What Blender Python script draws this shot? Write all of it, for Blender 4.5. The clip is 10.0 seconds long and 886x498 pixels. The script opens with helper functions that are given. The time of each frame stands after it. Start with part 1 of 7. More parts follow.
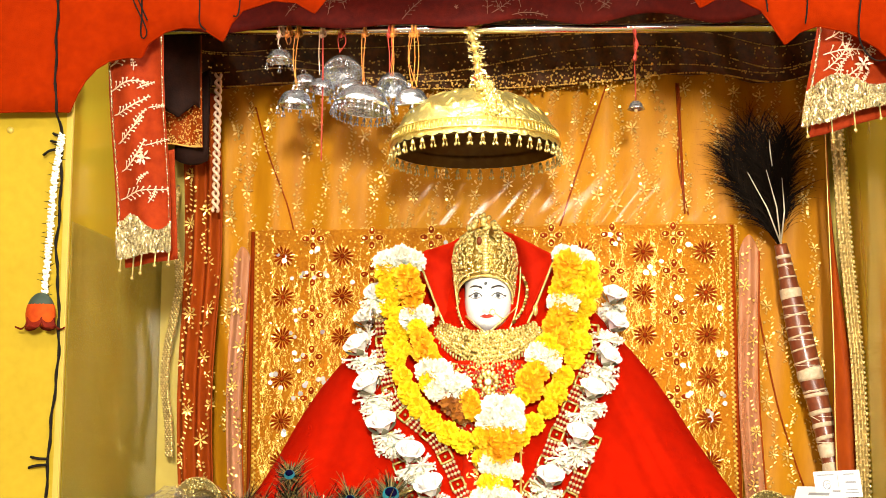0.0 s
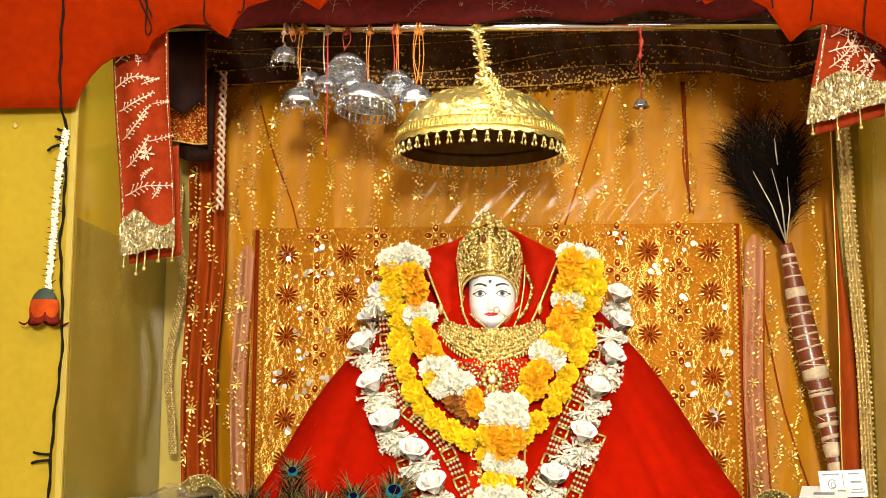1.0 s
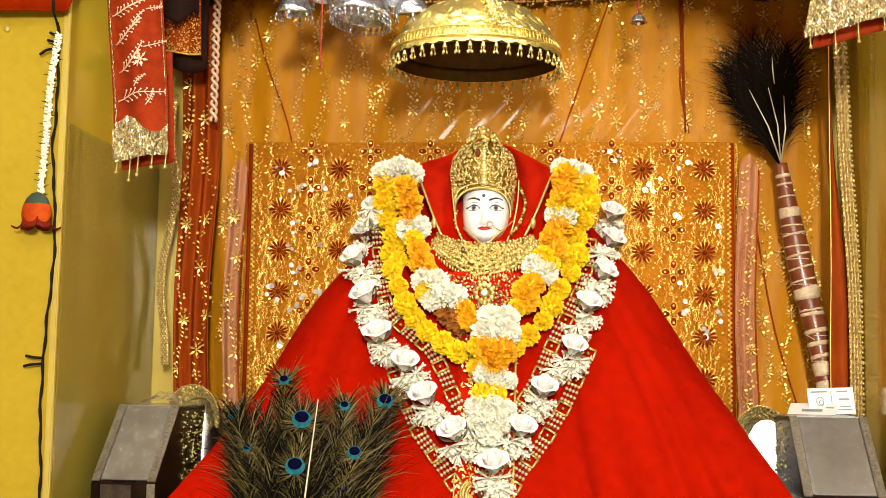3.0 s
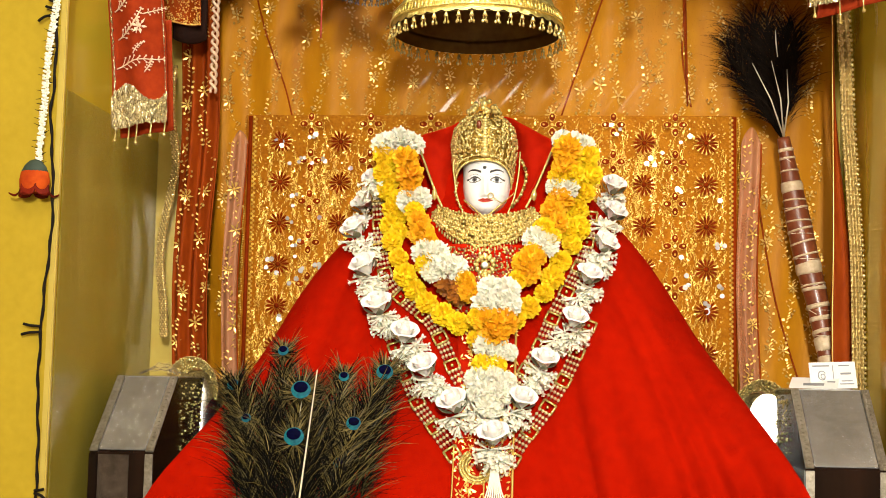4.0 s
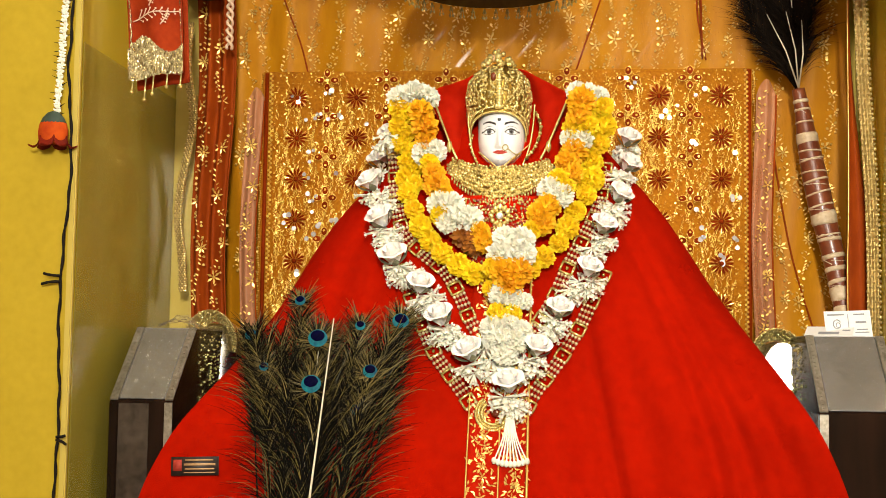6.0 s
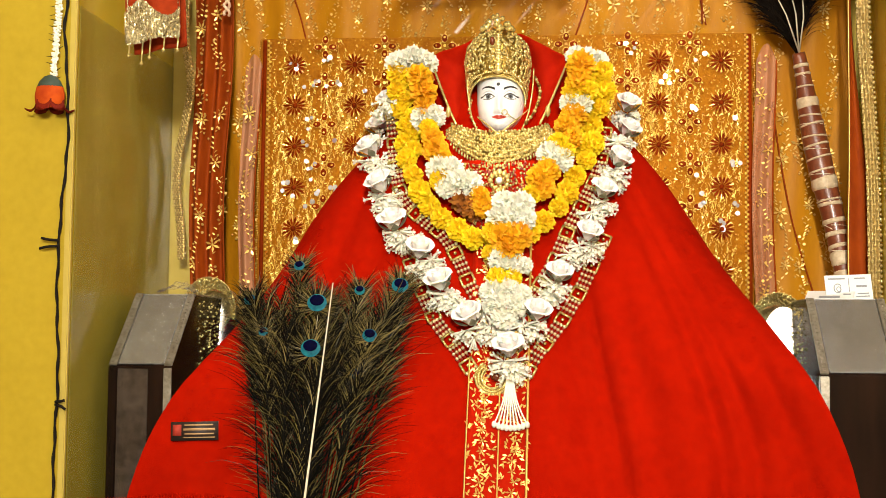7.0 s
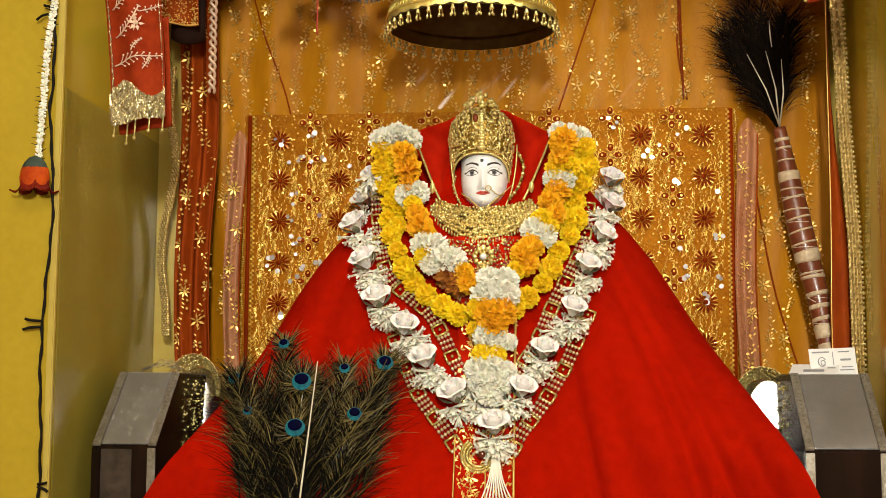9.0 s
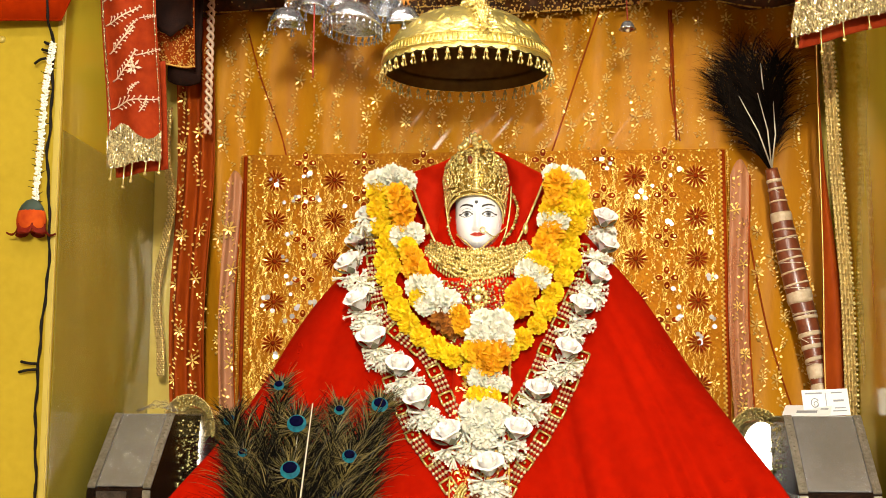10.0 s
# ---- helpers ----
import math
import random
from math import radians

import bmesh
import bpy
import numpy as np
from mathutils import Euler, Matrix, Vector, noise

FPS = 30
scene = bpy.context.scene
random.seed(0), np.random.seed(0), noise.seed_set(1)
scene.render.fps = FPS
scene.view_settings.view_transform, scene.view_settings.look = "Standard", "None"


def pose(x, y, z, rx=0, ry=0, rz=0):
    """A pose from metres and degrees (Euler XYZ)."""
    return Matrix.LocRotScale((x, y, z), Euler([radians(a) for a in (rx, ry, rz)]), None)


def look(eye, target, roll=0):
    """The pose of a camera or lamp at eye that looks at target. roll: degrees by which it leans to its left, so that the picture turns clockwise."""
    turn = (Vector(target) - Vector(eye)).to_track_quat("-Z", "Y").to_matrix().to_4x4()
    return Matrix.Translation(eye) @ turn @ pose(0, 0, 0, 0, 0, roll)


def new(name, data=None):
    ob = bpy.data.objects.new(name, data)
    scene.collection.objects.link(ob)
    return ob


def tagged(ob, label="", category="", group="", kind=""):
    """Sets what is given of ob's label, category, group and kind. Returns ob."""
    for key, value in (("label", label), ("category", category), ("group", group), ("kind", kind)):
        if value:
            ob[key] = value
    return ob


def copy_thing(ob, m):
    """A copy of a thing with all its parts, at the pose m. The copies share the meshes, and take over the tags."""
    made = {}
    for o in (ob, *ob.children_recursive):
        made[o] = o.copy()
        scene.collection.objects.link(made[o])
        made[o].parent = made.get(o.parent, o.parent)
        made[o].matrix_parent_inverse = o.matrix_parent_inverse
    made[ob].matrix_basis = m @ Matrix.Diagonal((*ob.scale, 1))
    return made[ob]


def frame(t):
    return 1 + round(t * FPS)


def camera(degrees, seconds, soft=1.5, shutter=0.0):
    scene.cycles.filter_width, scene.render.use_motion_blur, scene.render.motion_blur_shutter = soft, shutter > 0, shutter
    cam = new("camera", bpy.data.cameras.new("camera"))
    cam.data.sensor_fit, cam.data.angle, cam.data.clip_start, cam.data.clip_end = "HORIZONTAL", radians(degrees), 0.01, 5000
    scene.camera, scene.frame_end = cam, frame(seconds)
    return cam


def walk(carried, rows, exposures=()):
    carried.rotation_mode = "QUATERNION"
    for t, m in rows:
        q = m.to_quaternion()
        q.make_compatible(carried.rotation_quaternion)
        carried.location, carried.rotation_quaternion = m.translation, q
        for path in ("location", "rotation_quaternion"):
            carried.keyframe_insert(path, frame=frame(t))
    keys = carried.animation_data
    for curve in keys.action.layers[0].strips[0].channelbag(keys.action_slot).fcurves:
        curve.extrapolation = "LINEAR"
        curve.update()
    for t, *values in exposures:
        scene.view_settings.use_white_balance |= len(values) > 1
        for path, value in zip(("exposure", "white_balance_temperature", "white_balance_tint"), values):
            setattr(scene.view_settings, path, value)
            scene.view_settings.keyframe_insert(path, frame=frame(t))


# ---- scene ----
cam = camera(37.6, 10.0, soft=0.8)
PATH = [
    (0, (0.138, -2.867, 0.445), (-0.031, -0.895, 0.726), -0.1),
    (0.5, (0.134, -2.863, 0.438), (-0.037, -0.892, 0.736), -0.0),
    (1, (0.142, -2.86, 0.428), (-0.037, -0.889, 0.719), 0.1),
    (1.5, (0.141, -2.856, 0.415), (-0.034, -0.881, 0.677), 0.1),
    (2, (0.147, -2.859, 0.402), (-0.028, -0.882, 0.645), 0.3),
    (2.5, (0.145, -2.858, 0.389), (-0.028, -0.878, 0.609), 0.6),
    (4, (0.141, -2.832, 0.337), (-0.029, -0.848, 0.524), 1.1),
    (4.5, (0.138, -2.832, 0.325), (-0.033, -0.848, 0.51), 1.1),
    (5, (0.148, -2.837, 0.312), (-0.03, -0.853, 0.494), 1.1),
    (5.5, (0.155, -2.844, 0.301), (-0.035, -0.861, 0.474), 1.0),
    (6, (0.157, -2.842, 0.275), (-0.047, -0.859, 0.434), 0.8),
    (7.5, (0.157, -2.828, 0.236), (-0.046, -0.842, 0.365), 0.5),
    (8, (0.158, -2.828, 0.242), (-0.045, -0.842, 0.372), 0.4),
    (8.5, (0.16, -2.83, 0.255), (-0.031, -0.847, 0.422), 0.2),
    (9, (0.163, -2.838, 0.277), (-0.021, -0.859, 0.498), 0.2),
    (9.5, (0.161, -2.852, 0.301), (-0.015, -0.875, 0.548), 0.3),
    (10, (0.161, -2.854, 0.303), (-0.012, -0.879, 0.566), 0.2),
]
walk(cam, [(t, look(eye, target, roll)) for t, eye, target, roll in PATH],
     exposures=((0, 0.44), (0.5, 0.18), (1, -0.04), (2, -0.06), (4, -0.12), (5, -0.36), (6, -0.2), (7.5, -0.08), (8, -0.06), (8.5, -0.7), (9, -0.58), (9.5, -0.12), (10, -0.1)))

# ---- world, window light, lamp ----
world = bpy.data.worlds.new("world")
scene.world = world
world.use_nodes = True
sky = world.node_tree.nodes.new("ShaderNodeTexSky")
sky.sky_type, sky.sun_disc, sky.sun_elevation, sky.sun_rotation = "NISHITA", False, radians(35), radians(190)
world.node_tree.links.new(sky.outputs[0], world.node_tree.nodes["Background"].inputs[0])
world.node_tree.nodes["Background"].inputs[1].default_value = 0.1

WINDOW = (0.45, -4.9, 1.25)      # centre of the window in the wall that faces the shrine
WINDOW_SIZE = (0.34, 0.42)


def area_lamp(name, m, size, watts, colour):
    lamp = bpy.data.lights.new(name, "AREA")
    lamp.shape, lamp.size, lamp.size_y, lamp.energy, lamp.color = "RECTANGLE", size[0], size[1], watts, colour
    ob = new(name, lamp)
    ob.matrix_world = m
    return ob


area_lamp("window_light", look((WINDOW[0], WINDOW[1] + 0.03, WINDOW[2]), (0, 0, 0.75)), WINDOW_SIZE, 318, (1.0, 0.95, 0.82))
area_lamp("tube_light", look((0.1, -2.3, 1.93), (0.1, -0.9, 0.6)), (1.24, 0.12), 15, (1.0, 0.92, 0.74))
area_lamp("strip_light", look((0.0, -0.575, 1.335), (0.0, -0.5, 0.6)), (1.3, 0.03), 6, (1.0, 0.92, 0.76))

# ---- materials ----
def mat(name, a, b=None, rough=0.5, metal=0.0, scale=30.0, bump=0.15, fine=250.0, coat=0.0, sheen=0.0,
        island=0.0, each=0.0, stretch=(1, 1, 1), clear=0.0, sub=0.0, alpha=1.0, depth=0.002, spec=0.5):
    """Two colours mixed by a coarse and a fine noise, with fine relief."""
    m = bpy.data.materials.new(name)
    m.use_nodes = True
    n, k = m.node_tree.nodes, m.node_tree.links
    p = n["Principled BSDF"]
    b = b or tuple(c * 0.6 for c in a)
    tc, mp = n.new("ShaderNodeTexCoord"), n.new("ShaderNodeMapping")
    mp.inputs["Scale"].default_value = stretch
    k.new(tc.outputs["Object"], mp.inputs[0])
    big, small = n.new("ShaderNodeTexNoise"), n.new("ShaderNodeTexNoise")
    big.inputs["Scale"].default_value, small.inputs["Scale"].default_value = scale / 5, scale
    small.inputs["Detail"].default_value = 6
    for t in (big, small):
        k.new(mp.outputs[0], t.inputs["Vector"])
    add = n.new("ShaderNodeMath")
    add.operation = "MULTIPLY_ADD"
    add.inputs[1].default_value = 0.6
    k.new(small.outputs[0], add.inputs[0])
    half = n.new("ShaderNodeMath")
    half.operation = "MULTIPLY"
    half.inputs[1].default_value = 0.4
    k.new(big.outputs[0], half.inputs[0])
    k.new(half.outputs[0], add.inputs[2])
    ramp = n.new("ShaderNodeMapRange")
    ramp.inputs[1].default_value, ramp.inputs[2].default_value = 0.32, 0.68
    k.new(add.outputs[0], ramp.inputs[0])
    last = ramp.outputs[0]
    for amount, node, out in ((island, "ShaderNodeNewGeometry", "Random Per Island"), (each, "ShaderNodeObjectInfo", "Random")):
        if amount:
            g, mx = n.new(node), n.new("ShaderNodeMix")
            mx.inputs[0].default_value = amount
            k.new(last, mx.inputs[2])
            k.new(g.outputs[out], mx.inputs[3])
            last = mx.outputs[0]
    mix = n.new("ShaderNodeMix")
    mix.data_type = "RGBA"
    mix.inputs[6].default_value, mix.inputs[7].default_value = (*a, 1), (*b, 1)
    k.new(last, mix.inputs[0])
    k.new(mix.outputs[2], p.inputs["Base Color"])
    if bump:
        f, bp = n.new("ShaderNodeTexNoise"), n.new("ShaderNodeBump")
        f.inputs["Scale"].default_value, f.inputs["Detail"].default_value = fine, 4
        k.new(mp.outputs[0], f.inputs["Vector"])
        k.new(f.outputs[0], bp.inputs["Height"])
        bp.inputs["Strength"].default_value, bp.inputs["Distance"].default_value = bump, depth
        k.new(bp.outputs[0], p.inputs["Normal"])
    p.inputs["Roughness"].default_value, p.inputs["Metallic"].default_value = rough, metal
    p.inputs["Coat Weight"].default_value, p.inputs["Coat Roughness"].default_value = coat, 0.12
    p.inputs["Specular IOR Level"].default_value = spec
    p.inputs["Sheen Weight"].default_value = sheen
    p.inputs["Transmission Weight"].default_value = clear
    p.inputs["Alpha"].default_value = alpha
    if sub:
        p.inputs["Subsurface Weight"].default_value = sub
        p.inputs["Subsurface Radius"].default_value = (0.02, 0.012, 0.008)
    return m


YELLOW_WALL = mat("yellow_laminate", (0.43, 0.30, 0.018), (0.37, 0.255, 0.013), 0.4, scale=60, bump=0.05, spec=0.25)
GOLD_WALL = mat("tan_laminate", (0.44, 0.33, 0.022), (0.36, 0.26, 0.016), 0.15, scale=8, bump=0.04, fine=30, coat=0.5, stretch=(1, 1, 0.2))
TRIM = mat("pale_trim", (0.5, 0.38, 0.08), (0.44, 0.32, 0.06), 0.3, bump=0.03)
PLASTER = mat("cream_plaster", (0.5, 0.42, 0.28), (0.44, 0.36, 0.23), 0.8, scale=12, bump=0.2)
CEILING = mat("white_ceiling", (0.72, 0.68, 0.6), (0.66, 0.61, 0.52), 0.85, scale=12)
STONE = mat("grey_stone_floor", (0.32, 0.27, 0.2), (0.24, 0.2, 0.15), 0.35, scale=25, bump=0.1, fine=60)
WOOD = mat("dark_wood", (0.024, 0.010, 0.006), (0.004, 0.003, 0.002), 0.16, scale=25, bump=0.1, fine=40, stretch=(1, 1, 0.15), spec=0.18)
STEEL = mat("polished_steel", (0.84, 0.84, 0.85), (0.72, 0.72, 0.73), 0.18, 1, scale=30, bump=0.03)
# Blue tint stands in for reflected daylight, dark mottling for dark reflections.
SILVER = mat("beaten_silver_daylit", (0.88, 0.93, 1.0), (0.34, 0.37, 0.42), 0.2, 0.92, scale=70, bump=0.6, fine=120, depth=0.003)
SILVER_PLATE = mat("dull_silver_plate", (0.5, 0.5, 0.51), (0.34, 0.33, 0.32), 0.26, 0.8, scale=70, bump=0.07, fine=60)
WORN_METAL = mat("worn_dark_metal", (0.17, 0.14, 0.12), (0.05, 0.036, 0.03), 0.25, 0.8, scale=60, bump=0.1, fine=60)
BRASS_EDGE = mat("tarnished_edging", (0.4, 0.36, 0.3), (0.2, 0.17, 0.12), 0.34, 0.75, scale=160, bump=0.4)
BRASS = mat("embossed_brass", (0.88, 0.74, 0.27), (0.74, 0.59, 0.16), 0.34, 0.9, scale=50, bump=0.8, fine=70, depth=0.006)
# Same brass as the dome, darkened to hold the shade inside it.
BRASS_SHADE = mat("shaded_brass", (0.13, 0.075, 0.018), (0.08, 0.04, 0.01), 0.5, 0.8, scale=50)
# Darkened gold, painting the shade in gaps behind raised work.
GOLD = mat("gold", (0.42, 0.28, 0.055), (0.14, 0.075, 0.012), 0.28, 0.85, scale=160, bump=0.3, island=0.5)
GOLD_PALE = mat("pale_gold", (0.97, 0.83, 0.36), (0.6, 0.44, 0.12), 0.2, 0.68, scale=120, bump=0.25, island=0.7)
SEQUIN = mat("gold_sequins", (1.0, 0.74, 0.14), (0.52, 0.19, 0.01), 0.28, 0.28, scale=120, bump=0.0, island=0.95)
SEQUIN_WHITE = mat("glass_sequins", (0.9, 0.88, 0.9), (0.8, 0.76, 0.76), 0.2, 0.7, bump=0)
THREAD_GOLD = mat("gold_thread", (0.86, 0.58, 0.16), (0.6, 0.36, 0.07), 0.35, 0.55, scale=150, bump=0.1, island=0.7)
TINSEL = mat("silver_gold_tinsel", (0.95, 0.88, 0.6), (0.34, 0.24, 0.08), 0.22, 0.8, scale=160, bump=0.1, island=0.95)
LACE = mat("gold_lace", (0.72, 0.55, 0.22), (0.36, 0.25, 0.08), 0.36, 0.7, scale=160, bump=0.6, fine=400, island=0.6)
THREAD_DULL = mat("dull_pink_thread", (0.2, 0.1, 0.06), (0.12, 0.055, 0.03), 0.6, scale=150, bump=0.1, island=0.5)
THREAD_PALE = mat("pale_thread", (0.8, 0.62, 0.45), (0.7, 0.45, 0.3), 0.5, 0.1, scale=150, bump=0.1, island=0.4)
RED_CLOTH = mat("red_wool", (0.40, 0.0075, 0.0006), (0.31, 0.005, 0.0004), 0.95, scale=45, bump=0.45, fine=700, spec=0.02)
HOOD_RED = mat("red_silk", (0.46, 0.012, 0.001), (0.33, 0.007, 0.0008), 0.8, scale=45, bump=0.25, fine=600, spec=0.05)
VALANCE_RED = mat("orange_red_cloth", (0.27, 0.018, 0.0006), (0.21, 0.012, 0.0004), 0.95, scale=60, bump=0.3, fine=600, spec=0.02)
ORANGE_CLOTH = mat("orange_organza", (0.50, 0.215, 0.006), (0.36, 0.13, 0.003), 0.5, scale=30, bump=0.2, fine=300, stretch=(1, 1, 0.25), spec=0.12)
PANEL_CLOTH = mat("amber_brocade", (0.62, 0.25, 0.016), (0.36, 0.10, 0.006), 0.5, scale=150, bump=0.5, fine=300, spec=0.12)
RUST = mat("rust_sheer", (0.31, 0.052, 0.004), (0.19, 0.026, 0.003), 0.6, scale=60, bump=0.25, fine=300, stretch=(1, 1, 0.3), spec=0.05)
PINK = mat("pink_satin", (0.6, 0.28, 0.15), (0.42, 0.15, 0.06), 0.4, alpha=0.55, scale=60, bump=0.1, stretch=(1, 1, 0.2), spec=0.2)
# Near-black cloth: the shade under the valance is put into its colour.
DARK_LINING = mat("near_black_cloth", (0.02, 0.006, 0.003), (0.008, 0.003, 0.002), 0.8, scale=60, bump=0.3, spec=0.1)
DARK_NET = mat("brown_net", (0.11, 0.032, 0.006), (0.018, 0.006, 0.002), 0.45, scale=80, bump=0.6, fine=200, spec=0.35)
CANOPY_RED = mat("dark_red_brocade", (0.085, 0.006, 0.003), (0.04, 0.003, 0.002), 0.7, scale=70, bump=0.3, fine=400, spec=0.08)
FLAP_RED = mat("crimson_brocade", (0.3, 0.032, 0.004), (0.2, 0.016, 0.002), 0.8, scale=70, bump=0.3, fine=400, spec=0.1)
MARBLE = mat("white_marble", (0.88, 0.89, 0.91), (0.81, 0.82, 0.85), 0.3, scale=18, bump=0.02, coat=0.2)
INK = mat("black_paint", (0.012, 0.01, 0.012), (0.02, 0.016, 0.016), 0.4, bump=0)
EYE_GREY = mat("grey_iris_paint", (0.22, 0.24, 0.26), (0.12, 0.13, 0.15), 0.3, bump=0)
LIP = mat("red_lip_paint", (0.5, 0.05, 0.03), (0.4, 0.035, 0.02), 0.35, bump=0)
MARIGOLD_Y = mat("yellow_petals", (0.93, 0.74, 0.003), (0.8, 0.46, 0.002), 0.7, scale=120, bump=0.2, island=0.6, each=0.25, sub=0.1)
MARIGOLD_O = mat("orange_petals", (0.9, 0.54, 0.003), (0.78, 0.34, 0.002), 0.7, scale=120, bump=0.2, island=0.6, each=0.4, sub=0.1)
PETAL_W = mat("white_petals", (0.88, 0.87, 0.8), (0.76, 0.74, 0.58), 0.65, scale=120, bump=0.15, island=0.5, sub=0.15)
ROSE_W = mat("white_rose_cloth", (0.92, 0.91, 0.88), (0.88, 0.82, 0.8), 0.6, scale=60, bump=0.2, island=0.3, sub=0.2)
SEPAL = mat("grey_green_sepals", (0.25, 0.25, 0.17), (0.16, 0.16, 0.09), 0.6, scale=90, island=0.4)
BROWN_PETAL = mat("withered_petals", (0.5, 0.17, 0.01), (0.16, 0.045, 0.008), 0.7, scale=120, island=0.6)
# Dark barbs, lowered to near black for the shade inside the bundle.
BARB = mat("peacock_barbs_shade", (0.008, 0.006, 0.003), (0.0008, 0.0008, 0.0008), 0.6, 0.0, scale=90, bump=0, island=0.9, spec=0.04)
# Bronze-green of the feather; the brighter end paints its glints.
BARB_GREEN = mat("green_bronze_lit_barbs", (0.21, 0.155, 0.04), (0.008, 0.008, 0.003), 0.4, 0.0, scale=90, bump=0, island=0.95, spec=0.2)
PETAL_DARK = mat("dark_red_felt", (0.2, 0.014, 0.004), (0.08, 0.006, 0.003), 0.75, scale=90, bump=0.25, spec=0.1)
BARB_BLACK = mat("black_feather", (0.014, 0.008, 0.004), (0.0012, 0.001, 0.001), 0.6, scale=90, bump=0, island=0.8, spec=0.04)
EYE_BRONZE = mat("bronze_feather_eye", (0.06, 0.055, 0.012), (0.022, 0.022, 0.006), 0.5, 0.0, scale=300, bump=0.6, fine=700, spec=0.15, stretch=(3, 1, 0.6))
EYE_TEAL = mat("turquoise_feather_eye", (0.004, 0.17, 0.2), (0.002, 0.04, 0.09), 0.5, 0.0, scale=160, bump=0.5, fine=500, spec=0.15)
EYE_BLUE = mat("dark_blue_feather_eye", (0.001, 0.0015, 0.024), (0.001, 0.001, 0.01), 0.7, 0.0, scale=200, bump=0.3, fine=500, spec=0.03)
QUILL = mat("cream_quill", (0.7, 0.64, 0.5), (0.55, 0.48, 0.34), 0.4, bump=0.05)
WRAP = mat("brown_wrapping", (0.2, 0.05, 0.016), (0.11, 0.025, 0.01), 0.35, scale=60, bump=0.3, fine=200, coat=0.2)
WRAP_PALE = mat("cream_binding", (0.62, 0.5, 0.34), (0.4, 0.28, 0.16), 0.5, scale=90, bump=0.3, fine=300)
BLACK_CORD = mat("black_cord", (0.006, 0.005, 0.004), (0.012, 0.008, 0.006), 0.7, bump=0.2, spec=0.1)
ORANGE_FLOWER = mat("orange_felt", (0.55, 0.085, 0.006), (0.34, 0.035, 0.005), 0.75, scale=60, bump=0.25, spec=0.1)
GREEN_CAP = mat("dark_green_felt", (0.035, 0.06, 0.04), (0.02, 0.035, 0.025), 0.7)
THREAD_RED = mat("red_thread", (0.4, 0.03, 0.012), (0.28, 0.02, 0.01), 0.7, bump=0.3)
THREAD_YEL = mat("orange_thread", (0.6, 0.22, 0.02), (0.42, 0.12, 0.015), 0.7, bump=0.3)
PAPER = mat("white_card", (0.8, 0.79, 0.77), (0.75, 0.74, 0.72), 0.5, bump=0.03)
PRINT = mat("grey_print", (0.2, 0.2, 0.22), (0.28, 0.28, 0.3), 0.6, bump=0)
LABEL_BLACK = mat("black_label", (0.03, 0.016, 0.012), (0.02, 0.012, 0.01), 0.5, bump=0.1)
LABEL_PRINT = mat("tan_print", (0.5, 0.3, 0.14), (0.4, 0.22, 0.1), 0.5, bump=0)
RUBY = mat("dark_red_stone", (0.16, 0.03, 0.008), (0.09, 0.012, 0.005), 0.12, coat=0.5, bump=0)
RED_BEAD = mat("red_beads", (0.34, 0.02, 0.01), (0.22, 0.012, 0.008), 0.3, bump=0, island=0.5)
WHITE_BEAD = mat("ivory_beads", (0.78, 0.68, 0.42), (0.62, 0.5, 0.24), 0.3, 0.3, bump=0, island=0.5)
DARK_SEQUIN = mat("rust_sequins", (0.26, 0.032, 0.003), (0.13, 0.014, 0.002), 0.6, 0.0, bump=0, island=0.6, spec=0.02)
FILM = mat("clear_film", (0.9, 0.9, 0.9), (0.9, 0.9, 0.9), 0.08, clear=0.9, alpha=0.35, bump=0.3, fine=60)
SHEET = mat("clear_acrylic", (0.42, 0.36, 0.08), (0.34, 0.28, 0.05), 0.12, alpha=0.3, bump=0.06, fine=20)
PLASTIC = bpy.data.materials.new("clear_plastic")
PLASTIC.use_nodes = True
pn, pk = PLASTIC.node_tree.nodes, PLASTIC.node_tree.links
p_clear, p_gloss, p_mix = pn.new("ShaderNodeBsdfTransparent"), pn.new("ShaderNodeBsdfGlossy"), pn.new("ShaderNodeMixShader")
p_gloss.inputs["Roughness"].default_value, p_mix.inputs[0].default_value = 0.14, 0.003
pk.new(p_clear.outputs[0], p_mix.inputs[1])
pk.new(p_gloss.outputs[0], p_mix.inputs[2])
pk.new(p_mix.outputs[0], pn["Material Output"].inputs[0])
TUBE = bpy.data.materials.new("lamp_tube")
TUBE.use_nodes = True
TUBE.node_tree.nodes["Principled BSDF"].inputs["Emission Color"].default_value = (1, 0.92, 0.8, 1)
TUBE.node_tree.nodes["Principled BSDF"].inputs["Emission Strength"].default_value = 6


